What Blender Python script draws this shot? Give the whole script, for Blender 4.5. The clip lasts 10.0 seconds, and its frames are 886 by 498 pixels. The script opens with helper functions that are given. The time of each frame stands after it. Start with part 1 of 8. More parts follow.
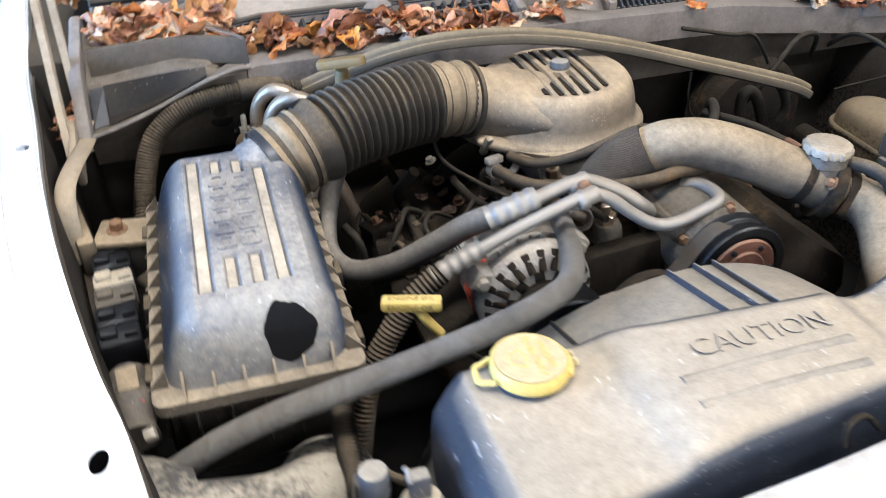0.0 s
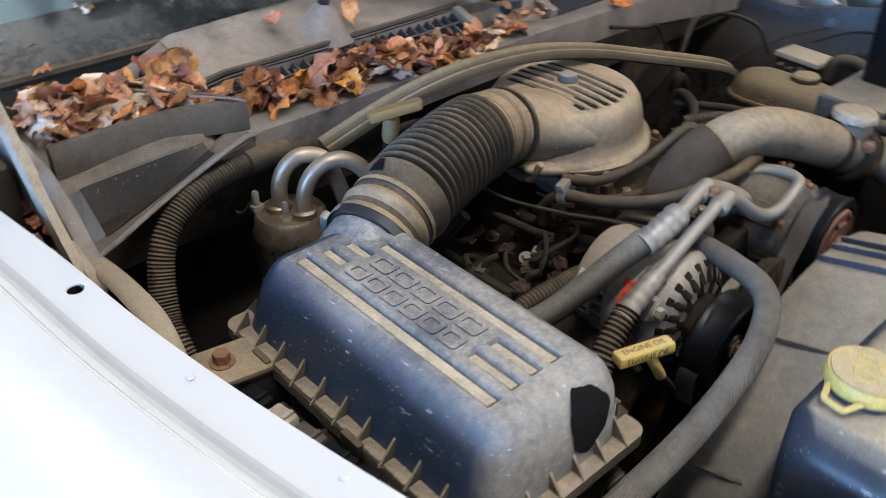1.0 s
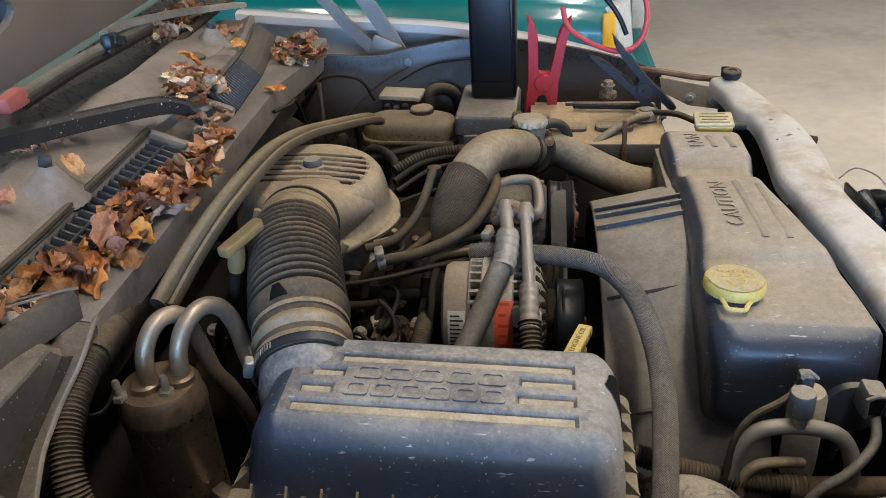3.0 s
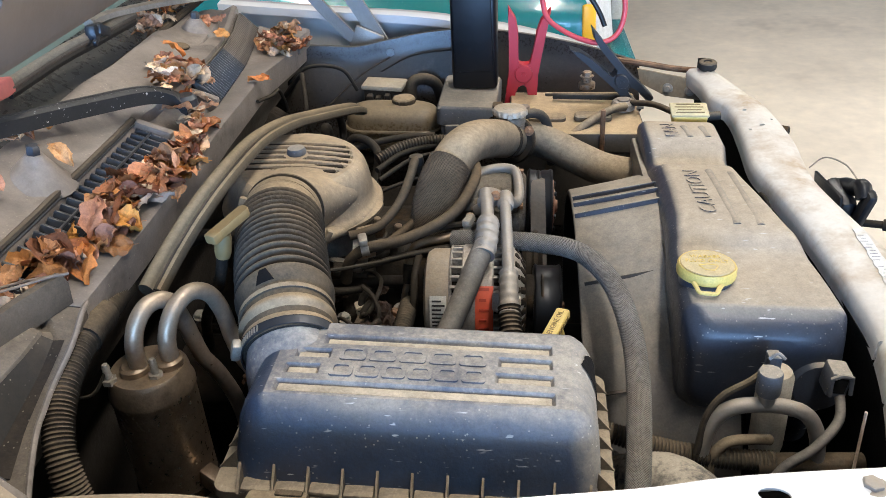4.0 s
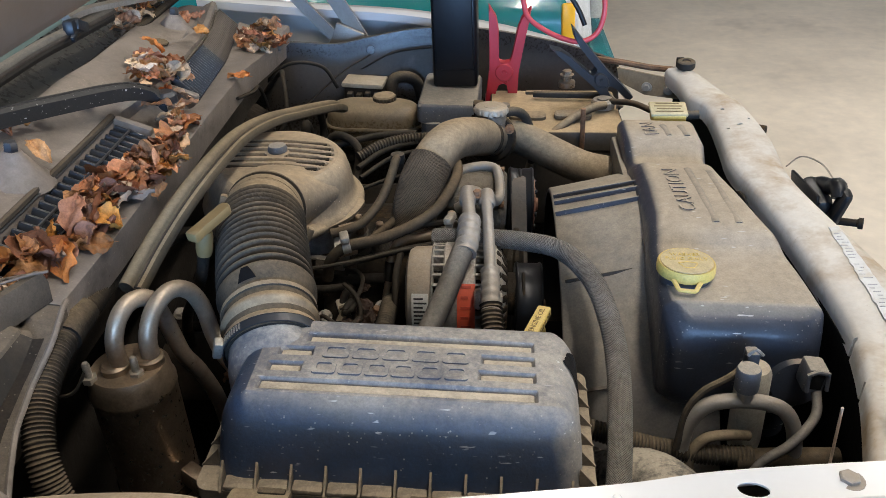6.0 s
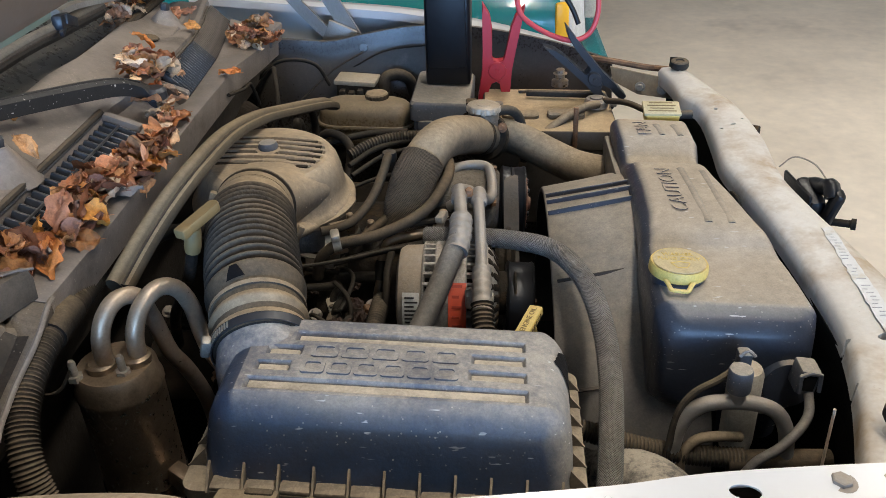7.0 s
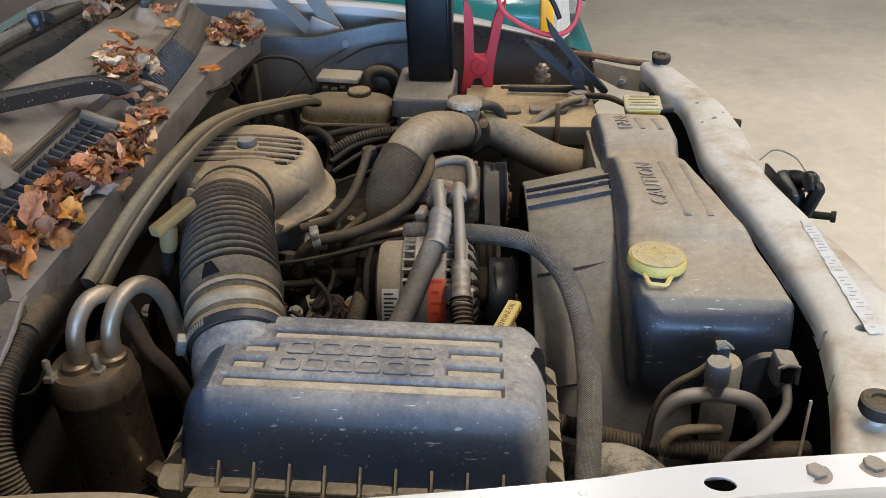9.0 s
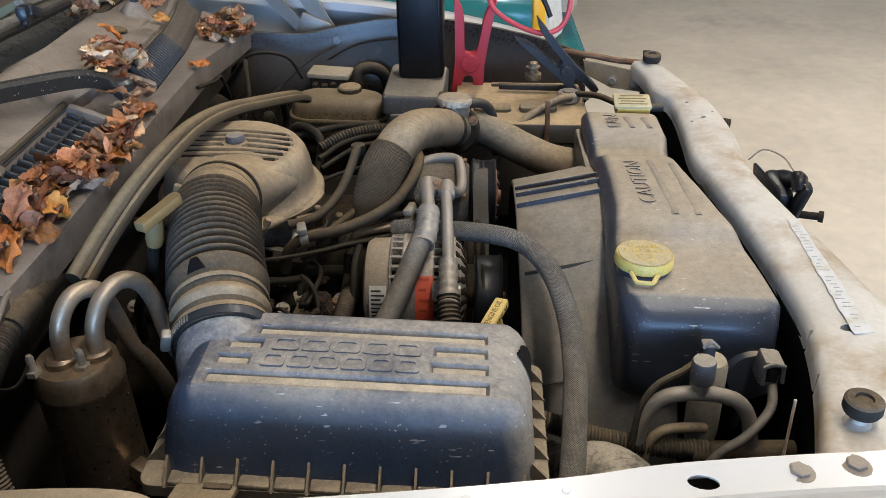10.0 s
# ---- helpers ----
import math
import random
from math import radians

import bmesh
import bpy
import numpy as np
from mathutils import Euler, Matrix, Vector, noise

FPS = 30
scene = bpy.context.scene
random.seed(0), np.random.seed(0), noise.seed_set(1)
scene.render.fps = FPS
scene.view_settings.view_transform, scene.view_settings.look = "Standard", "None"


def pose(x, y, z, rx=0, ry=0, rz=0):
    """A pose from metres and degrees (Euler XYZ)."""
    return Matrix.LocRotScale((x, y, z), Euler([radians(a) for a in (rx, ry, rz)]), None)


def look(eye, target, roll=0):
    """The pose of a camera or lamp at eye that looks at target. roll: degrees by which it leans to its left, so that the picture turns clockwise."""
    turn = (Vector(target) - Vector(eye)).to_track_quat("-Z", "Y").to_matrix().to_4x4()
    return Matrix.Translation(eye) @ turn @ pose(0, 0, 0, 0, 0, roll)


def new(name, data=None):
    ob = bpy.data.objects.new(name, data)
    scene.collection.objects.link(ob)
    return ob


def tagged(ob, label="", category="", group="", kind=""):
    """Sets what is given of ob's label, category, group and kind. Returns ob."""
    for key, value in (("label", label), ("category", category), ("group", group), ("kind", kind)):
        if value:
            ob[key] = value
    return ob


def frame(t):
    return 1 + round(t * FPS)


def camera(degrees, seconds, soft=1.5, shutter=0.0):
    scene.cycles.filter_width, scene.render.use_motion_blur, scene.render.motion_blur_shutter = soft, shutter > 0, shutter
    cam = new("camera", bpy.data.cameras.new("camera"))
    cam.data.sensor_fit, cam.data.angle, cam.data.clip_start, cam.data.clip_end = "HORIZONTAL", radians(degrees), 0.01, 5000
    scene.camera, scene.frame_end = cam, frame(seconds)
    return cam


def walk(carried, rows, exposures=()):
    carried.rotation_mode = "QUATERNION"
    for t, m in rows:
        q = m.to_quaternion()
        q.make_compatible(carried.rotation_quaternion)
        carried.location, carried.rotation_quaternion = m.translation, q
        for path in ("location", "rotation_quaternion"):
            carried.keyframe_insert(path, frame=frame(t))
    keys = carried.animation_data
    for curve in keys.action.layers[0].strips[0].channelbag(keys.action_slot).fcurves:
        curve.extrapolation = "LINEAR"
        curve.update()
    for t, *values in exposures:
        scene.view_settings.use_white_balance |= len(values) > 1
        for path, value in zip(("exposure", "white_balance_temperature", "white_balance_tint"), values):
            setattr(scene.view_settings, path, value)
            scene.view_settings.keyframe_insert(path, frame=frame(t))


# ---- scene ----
cam = camera(54.9, 10.0, soft=0.8, shutter=0.4)
METRES, EYE, TILT, LEAN, TURN = 1.18, 1.55, -38.0, 0.0, 71.9
START_X, START_Y, SLOPE = 1.065, -0.531, 6.3
ROWS = [
    (0.0, 0.0, 0.0, 0.0, 0.0, 0.0, -0.0),
    (0.5, -0.2012, 0.0874, 0.06, -8.67, -0.05, 7.3),
    (0.8, -0.3487, 0.1413, 0.0913, -16.0, -0.88, 10.06),
    (1.0, -0.434, 0.1742, 0.0948, -22.4, -1.8, 12.9),
    (1.2, -0.5138, 0.1891, 0.1061, -28.58, -3.18, 18.0),
    (1.5, -0.6168, 0.2315, 0.1482, -38.15, -6.24, 22.76),
    (1.7, -0.6268, 0.2684, 0.1569, -41.32, -6.55, 24.65),
    (2.0, -0.6499, 0.3338, 0.2072, -47.08, -8.26, 26.62),
    (2.5, -0.7016, 0.3832, 0.2538, -57.13, -10.5, 29.93),
    (3.0, -0.7281, 0.3701, 0.2666, -62.1, -13.28, 32.27),
    (4.5, -0.752, 0.3557, 0.2671, -63.85, -15.0, 31.94),
    (5.0, -0.7535, 0.3595, 0.2698, -64.4, -15.36, 31.88),
    (5.5, -0.7548, 0.358, 0.2713, -64.92, -15.58, 31.88),
    (7.0, -0.7467, 0.3615, 0.2674, -65.57, -15.97, 31.27),
    (7.5, -0.7446, 0.3606, 0.2646, -65.81, -16.15, 31.17),
    (8.0, -0.7437, 0.3581, 0.2623, -65.97, -16.3, 31.3),
    (8.5, -0.7412, 0.3559, 0.2597, -66.16, -16.47, 31.49),
    (9.0, -0.7404, 0.3529, 0.2574, -66.38, -16.55, 31.59),
    (9.5, -0.7387, 0.3512, 0.2546, -66.63, -16.73, 31.32),
    (10.0, -0.7375, 0.3498, 0.2534, -66.82, -16.91, 31.09),
]
EXPOSURES = [(0.0, -0.08, 5650, 10), (0.5, -0.33, 5700, 10), (1.0, -0.82, 5800, 10), (1.5, -1.22, 6000, 10), (2.0, -1.72, 6250, 10), (2.5, -1.54, 6500, 10), (3.0, -1.08, 6450, 10), (4.5, -0.54, 6150, 10), (5.0, -0.74, 6250, 10), (5.5, -0.94, 6350, 10), (7.0, -1.06, 6400, 10), (7.5, -1.06, 6400, 10), (10.0, -1.04, 6450, 10)]
walk(cam, [(t, pose(START_X, START_Y, EYE, 0, SLOPE, 0) @ pose(0, 0, 0, TILT, LEAN, TURN) @ pose(METRES * x, METRES * y, METRES * z, 90 + pitch, roll, yaw)) for t, x, y, z, yaw, pitch, roll in ROWS], EXPOSURES)


# ---- light ----
world = bpy.data.worlds.new("sky")
scene.world = world
world.use_nodes = True
wn = world.node_tree
sky = wn.nodes.new("ShaderNodeTexSky")
sky.sky_type, sky.sun_disc = "NISHITA", False
sky.sun_elevation, sky.sun_rotation = radians(35), radians(20)
wn.links.new(sky.outputs[0], wn.nodes["Background"].inputs[0])
wn.nodes["Background"].inputs[1].default_value = 0.10


def area_light(name, m, size_x, size_y, power, colour):
    lamp = bpy.data.lights.new(name, "AREA")
    lamp.shape, lamp.size, lamp.size_y, lamp.energy, lamp.color = "RECTANGLE", size_x, size_y, power, colour
    ob = new(name, lamp)
    ob.matrix_world = m
    return ob


DOOR_POWER, SIDE_POWER, STRIP_POWER = 3100, 340, 72
area_light("door_daylight", look((0.6, -8.9, 1.65), (0.3, 0, 1.3)), 5.4, 3.0, DOOR_POWER, (0.31, 0.56, 1.0))
# warm fill added from the front, without a seen source, for floor and bar
area_light("front_fill", look((6.6, 0.6, 1.7), (0.4, 0, 1.0)), 4.5, 2.8, SIDE_POWER, (1.0, 0.92, 0.80))
# strips added out of view as top light; the last one brightens the floor
STRIPS = [(-1.2, -0.6), (0.9, -0.8), (0.9, 1.6), (2.8, 2.0)]
for lx, ly in STRIPS:
    area_light("strip_light_glow", look((lx, ly, 3.20), (lx, ly, 0)), 0.16, 1.45, STRIP_POWER, (1.0, 0.915, 0.80))

# ---- materials ----
DUST = (0.37, 0.275, 0.175)


def material(name, colour, rough=0.5, metal=0.0, dust=0.0, dust_low=0.15, dust_high=0.75, vary=0.12, scale=18.0, bump=0.15, bump_scale=160.0,
             speck=0.0, speck_colour=(0.55, 0.48, 0.38), stain=0.0, stain_colour=(0.12, 0.07, 0.03), coat=0.0, dust_colour=DUST, hue=0.0, spec=0.5, dust_min=0.35, dust_edge=(0.3, 0.62), front=0.0, scratch=0.0, grit=None):
    """A painted, moulded or cast surface: two scales of tone, fine relief, specks, stains, grit and dust that has settled on what faces up."""
    grit = (0.17 if dust >= 0.3 else 0.0) if grit is None else grit
    dust_colour = (min(1.0, dust_colour[0] * 1.04), dust_colour[1] * 1.0, dust_colour[2] * 0.93)
    m = bpy.data.materials.new(name)
    m.use_nodes = True
    nt = m.node_tree
    nodes, link = nt.nodes, nt.links.new
    b = nodes["Principled BSDF"]
    geo, tex = nodes.new("ShaderNodeNewGeometry"), nodes.new("ShaderNodeTexCoord")
    where = tex.outputs["Object"]

    def noise_tex(s, detail=4.0, rough_n=0.6):
        n = nodes.new("ShaderNodeTexNoise")
        n.inputs["Scale"].default_value, n.inputs["Detail"].default_value, n.inputs["Roughness"].default_value = s, detail, rough_n
        link(where, n.inputs["Vector"])
        return n.outputs[0]

    def ramp(src, low, high, a=0.0, z=1.0):
        r = nodes.new("ShaderNodeMapRange")
        r.inputs[1].default_value, r.inputs[2].default_value, r.inputs[3].default_value, r.inputs[4].default_value = low, high, a, z
        link(src, r.inputs[0])
        return r.outputs[0]

    def mix(fac, a, z):
        x = nodes.new("ShaderNodeMix")
        x.data_type = "RGBA"
        link(fac, x.inputs[0])
        for slot, v in ((6, a), (7, z)):
            if isinstance(v, tuple):
                x.inputs[slot].default_value = (*v, 1)
            else:
                link(v, x.inputs[slot])
        return x.outputs[2]

    def maths(op, a, z):
        x = nodes.new("ShaderNodeMath")
        x.operation = op
        for slot, v in ((0, a), (1, z)):
            if isinstance(v, (int, float)):
                x.inputs[slot].default_value = v
            else:
                link(v, x.inputs[slot])
        return x.outputs[0]

    big, fine = noise_tex(scale), noise_tex(scale * 9, 3.0)
    dark = tuple(max(0.0, c * (1 - 1.8 * vary)) for c in colour)
    light = tuple(min(1.0, c * (1 + 1.8 * vary)) for c in colour)
    col = mix(ramp(maths("ADD", maths("MULTIPLY", big, 0.65), maths("MULTIPLY", fine, 0.35)), 0.3, 0.7), dark, light)
    if hue:
        info = nodes.new("ShaderNodeObjectInfo")
        hs = nodes.new("ShaderNodeHueSaturation")
        link(ramp(info.outputs["Random"], 0, 1, 0.5 - hue * 0.014, 0.5 + hue * 0.010), hs.inputs["Hue"])
        link(ramp(maths("FRACT", maths("MULTIPLY", info.outputs["Random"], 7.31), 0), 0, 1, 0.85, 1.15), hs.inputs["Saturation"])
        link(ramp(maths("FRACT", maths("MULTIPLY", info.outputs["Random"], 13.7), 0), 0, 1, 0.50, 1.5), hs.inputs["Value"])
        link(col, hs.inputs["Color"])
        col = hs.outputs[0]
    spread_r = 1.0 if vary > 0.015 else 0.12
    rgh = ramp(fine, 0.25, 0.75, max(0.03, rough - 0.08 * spread_r), min(1, rough + 0.1 * spread_r))
    if stain:
        spot = ramp(noise_tex(scale * 0.45, 5.0, 0.7), 0.60 - 0.15 * stain, 0.69)
        col = mix(maths("MULTIPLY", spot, min(1.0, 0.5 + stain)), col, stain_colour)
    if dust:
        sep = nodes.new("ShaderNodeSeparateXYZ")
        link(geo.outputs["Normal"], sep.inputs[0])
        up = ramp(maths("ADD", sep.outputs[2], maths("MULTIPLY", sep.outputs[0], front)) if front else sep.outputs[2], dust_low, dust_high)
        patch = ramp(maths("ADD", maths("MULTIPLY", noise_tex(scale * 0.6, 6.0, 0.65), 0.6), maths("MULTIPLY", noise_tex(scale * 7, 4.0, 0.7), 0.4)), dust_edge[0], dust_edge[1], dust_min, 1.0)
        amount = maths("MULTIPLY", maths("MULTIPLY", maths("ADD", maths("MULTIPLY", up, 0.92), 0.08), patch), dust)
        dusty = mix(noise_tex(scale * 2.2), tuple(c * 0.8 for c in dust_colour), tuple(min(1, c * 1.18) for c in dust_colour))
        col = mix(amount, col, dusty)
        rgh = maths("ADD", maths("MULTIPLY", rgh, maths("SUBTRACT", 1.0, amount)), maths("MULTIPLY", amount, 0.92))
    if grit:
        grain = maths("ADD", maths("MULTIPLY", noise_tex(420.0, 3.0, 0.7), 0.6), maths("MULTIPLY", noise_tex(95.0, 4.0, 0.65), 0.4))
        shade = nodes.new("ShaderNodeMix")
        shade.data_type, shade.blend_type = "RGBA", "MULTIPLY"
        shade.inputs[0].default_value = 1.0
        tone = nodes.new("ShaderNodeCombineColor")
        level = ramp(grain, 0.36, 0.64, 1 - grit, 1 + grit)
        for k in range(3):
            link(level, tone.inputs[k])
        link(col, shade.inputs[6]), link(tone.outputs[0], shade.inputs[7])
        col = shade.outputs[2]
    if speck:
        v = nodes.new("ShaderNodeTexVoronoi")
        v.inputs["Scale"].default_value = 170.0
        link(where, v.inputs["Vector"])
        sp = maths("MULTIPLY", ramp(v.outputs["Distance"], 0.12, 0.2, 1.0, 0.0), ramp(noise_tex(scale * 2.5, 2.0), 0.5, 0.62))
        col = mix(maths("MULTIPLY", sp, speck), col, speck_colour)
    if scratch:
        mp = nodes.new("ShaderNodeMapping")
        mp.inputs["Rotation"].default_value, mp.inputs["Scale"].default_value = (0.9, 0.8, 0.9), (0.22, 1.0, 1.0)
        link(where, mp.inputs["Vector"])
        n = nodes.new("ShaderNodeTexNoise")
        n.inputs["Scale"].default_value, n.inputs["Detail"].default_value = 260.0, 1.0
        link(mp.outputs[0], n.inputs["Vector"])
        marks = maths("MULTIPLY", ramp(n.outputs[0], 0.70, 0.75), ramp(noise_tex(scale * 1.6, 2.0), 0.46, 0.60))
        col = mix(maths("MULTIPLY", marks, scratch), col, (0.55, 0.53, 0.50))
    link(col, b.inputs["Base Color"])
    link(rgh, b.inputs["Roughness"])
    b.inputs["Metallic"].default_value = metal
    b.inputs["Coat Weight"].default_value, b.inputs["Coat Roughness"].default_value = coat, 0.06
    b.inputs["Specular IOR Level"].default_value = spec
    if bump:
        bp = nodes.new("ShaderNodeBump")
        bp.inputs["Strength"].default_value, bp.inputs["Distance"].default_value = bump, 0.004
        link(maths("ADD", noise_tex(bump_scale, 4.0), maths("MULTIPLY", noise_tex(bump_scale * 0.15, 3.0), 1.5)), bp.inputs["Height"])
        link(bp.outputs[0], b.inputs["Normal"])
    return m


M_WHITE = material("white_paint", (0.66, 0.66, 0.66), 0.25, vary=0.01, bump=0.01, coat=0.6, speck=0.05, speck_colour=(0.5, 0.45, 0.4))
M_CREAM = material("dirty_white_paint", (0.63, 0.615, 0.575), 0.4, vary=0.06, scale=15, dust=0.3, dust_min=0.0, grit=0.05, stain=0.8, stain_colour=(0.33, 0.235, 0.13), bump=0.06, speck=0.3, speck_colour=(0.3, 0.2, 0.12))
M_PLASTIC = material("dusty_blue_black_plastic", (0.007, 0.026, 0.066), 0.37, spec=1.0, dust_colour=(0.36, 0.335, 0.30), dust_min=0.35, dust_edge=(0.38, 0.62), dust=0.82, dust_low=0.5, dust_high=1.0, front=1.0, scratch=0.9, speck=0.6, bump=0.10, bump_scale=240, vary=0.25)
M_GROOVE = material("dust_filled_groove", (0.46, 0.40, 0.315), 0.95, vary=0.22, scale=30, bump=0.4, bump_scale=300)
M_PLASTIC_CLEAN = material("wiped_black_plastic", (0.006, 0.0055, 0.006), 0.85, spec=0.15, bump=0.2)
M_SHROUD = material("dusty_grey_plastic", (0.06, 0.062, 0.065), 0.42, dust=0.95, dust_low=0.25, dust_high=1.05, dust_colour=(0.37, 0.325, 0.265), bump=0.12, speck=0.12, scale=9, stain=0.5, stain_colour=(0.14, 0.10, 0.06))
M_BOTTLE = material("dusty_bottle_plastic", (0.007, 0.018, 0.040), 0.32, spec=0.7, dust=1.0, dust_low=0.74, dust_high=0.98, front=0.3, scratch=0.8, dust_colour=(0.375, 0.325, 0.26), dust_min=0.7, bump=0.12, speck=0.4, scale=12)
M_HAT = material("dusty_intake_plastic", (0.04, 0.038, 0.036), 0.5, dust=1.0, dust_low=-0.2, dust_high=0.8, dust_colour=(0.42, 0.33, 0.225), grit=0.12, bump=0.15, speck=0.6, scale=14, stain=0.35, stain_colour=(0.10, 0.08, 0.055))
M_RUBBER = material("dusty_black_rubber", (0.014, 0.013, 0.012), 0.7, dust=0.6, dust_colour=(0.27, 0.21, 0.14), dust_min=0.2, dust_low=0.12, dust_high=0.95, bump=0.25, scale=25, spec=0.25)
M_RUBBER_DARK = material("black_rubber", (0.012, 0.012, 0.012), 0.55, dust=0.2, bump=0.15)
M_SEAL = material("dusty_seal_rubber", (0.035, 0.03, 0.022), 0.6, spec=0.3, dust=0.75, dust_low=0.15, dust_high=0.95, dust_min=0.45, bump=0.2, grit=0.12, dust_colour=(0.34, 0.27, 0.175), stain=0.4, stain_colour=(0.05, 0.04, 0.028))
M_HOSE_TAN = material("dust_coated_hose", (0.035, 0.03, 0.024), 0.8, spec=0.25, dust=1.0, dust_low=-0.15, dust_high=0.8, bump=0.2, grit=0.12, dust_colour=(0.36, 0.285, 0.195), stain=0.55, stain_colour=(0.09, 0.068, 0.045))
M_COWL = material("weathered_grey_plastic", (0.185, 0.160, 0.142), 0.34, dust=0.3, dust_min=0.1, dust_edge=(0.36, 0.6), dust_colour=(0.27, 0.235, 0.20), bump=0.10, bump_scale=260, grit=0.08, vary=0.18, speck=0.3, stain=0.4, stain_colour=(0.05, 0.043, 0.036), scale=14, spec=0.3)
M_COWL_DIRTY = material("brown_stained_plastic", (0.095, 0.080, 0.066), 0.5, dust=0.45, dust_low=0.2, dust_min=0.1, dust_edge=(0.36, 0.6), dust_colour=(0.24, 0.20, 0.155), bump=0.2, vary=0.3, speck=0.3, stain=0.5, stain_colour=(0.03, 0.024, 0.019), scale=12, spec=0.35)
M_GRILLE = material("black_grille_plastic", (0.010, 0.013, 0.020), 0.34, spec=0.6, bump=0.1, dust=0.18, dust_colour=(0.2, 0.19, 0.18))
M_METAL_DARK = material("grimy_dark_metal", (0.015, 0.012, 0.009), 0.8, spec=0.2, metal=0.1, dust=0.22, dust_low=0.0, dust_min=0.1, dust_colour=(0.11, 0.083, 0.052), bump=0.6, bump_scale=90, stain=0.3, vary=0.35, scale=26)
M_BLOCK = material("greasy_engine_casting", (0.009, 0.007, 0.006), 0.85, spec=0.2, dust=0.4, dust_low=0.0, dust_min=0.1, dust_colour=(0.075, 0.055, 0.035), bump=0.8, bump_scale=70, vary=0.4, stain=0.3)
M_GREY_PAINT = material("grey_primer_panel", (0.030, 0.025, 0.021), 0.26, dust=0.4, dust_colour=(0.2, 0.17, 0.13), bump=0.1, vary=0.12, stain=0.25, stain_colour=(0.10, 0.085, 0.07))
M_TUB = material("dirty_inner_panel", (0.026, 0.022, 0.018), 0.7, spec=0.2, dust=0.28, dust_colour=(0.16, 0.13, 0.09), bump=0.25, vary=0.25, stain=0.4, stain_colour=(0.035, 0.03, 0.025))
M_PIPE_BRIGHT = material("clean_aluminium_pipe", (0.28, 0.265, 0.245), 0.42, metal=0.5, dust=0.4, dust_low=0.1, dust_min=0.0, bump=0.2, vary=0.06, scale=22, grit=0.06)
M_HOSE_GREY = material("grey_rubber_hose", (0.045, 0.043, 0.042), 0.5, dust=0.75, dust_low=0.1, dust_high=1.0, dust_min=0.2, dust_colour=(0.36, 0.32, 0.27), bump=0.2, stain=0.3, stain_colour=(0.03, 0.025, 0.02))
M_ALU = material("dull_aluminium", (0.185, 0.175, 0.16), 0.55, metal=0.2, dust=0.5, dust_low=0.1, dust_min=0.05, dust_colour=(0.22, 0.18, 0.13), bump=0.15, vary=0.10, scale=22, stain=0.0, grit=0.10)
M_ALU_CAST = material("cast_aluminium", (0.40, 0.38, 0.35), 0.48, metal=0.6, dust=0.4, bump=0.5, bump_scale=200, vary=0.18, stain=0.2)
M_CANISTER = material("dusty_canister_metal", (0.33, 0.25, 0.175), 0.30, metal=0.75, dust=0.3, grit=0.12, dust_low=0.1, bump=0.15, vary=0.2, stain=0.3, stain_colour=(0.12, 0.09, 0.06), scale=14)
M_STEEL = material("zinc_steel", (0.40, 0.37, 0.32), 0.45, metal=0.6, dust=0.3, vary=0.2, bump=0.1)
M_RUST = material("rusty_steel", (0.20, 0.10, 0.05), 0.85, metal=0.2, bump=0.5, vary=0.4, dust=0.3)
M_PULLEY = material("rusty_pulley", (0.16, 0.07, 0.045), 0.6, metal=0.3, bump=0.25, vary=0.35, dust=0.25)
M_YELLOW = material("yellow_plastic", (0.62, 0.46, 0.12), 0.5, dust=0.5, dust_low=0.5, dust_high=1.0, dust_colour=(0.50, 0.40, 0.22), bump=0.08, vary=0.08)
M_BEIGE = material("grimy_beige_paint", (0.30, 0.25, 0.185), 0.6, dust=0.4, bump=0.1, vary=0.12, stain=0.5, stain_colour=(0.16, 0.11, 0.06))
M_FLANGE = material("dust_caked_plastic", (0.05, 0.046, 0.042), 0.6, dust=1.0, dust_low=-0.3, dust_high=0.6, dust_min=0.4, dust_colour=(0.33, 0.27, 0.195), stain=0.45, stain_colour=(0.06, 0.05, 0.04), bump=0.25, speck=0.3)
M_TRAY = material("grimy_tray_plastic", (0.035, 0.033, 0.031), 0.6, dust=0.5, dust_low=-0.8, dust_high=0.8, dust_min=0.1, dust_colour=(0.24, 0.195, 0.14), bump=0.25, speck=0.3)
M_PIPE_TAN = material("tarnished_pipe", (0.46, 0.37, 0.275), 0.34, metal=0.6, dust=0.25, grit=0.08, dust_low=0.0, dust_min=0.1, bump=0.15, vary=0.12, stain=0.35, stain_colour=(0.22, 0.13, 0.07))
M_CAP = material("dull_pressed_cap", (0.36, 0.31, 0.24), 0.55, metal=0.3, dust=0.4, bump=0.15, vary=0.15, stain=0.3, stain_colour=(0.16, 0.12, 0.08))
M_HOSE_BROWN = material("brown_grimy_hose", (0.03, 0.024, 0.018), 0.7, spec=0.25, dust=0.8, dust_low=0.0, dust_high=0.95, dust_min=0.25, dust_colour=(0.155, 0.115, 0.072), bump=0.3, stain=0.3)
M_APRON = material("grey_dusty_apron", (0.062, 0.052, 0.042), 0.75, dust=0.5, dust_low=-0.2, dust_min=0.1, dust_colour=(0.2, 0.165, 0.125), bump=0.3, vary=0.25, stain=0.4, stain_colour=(0.04, 0.034, 0.028), scale=10, spec=0.3)
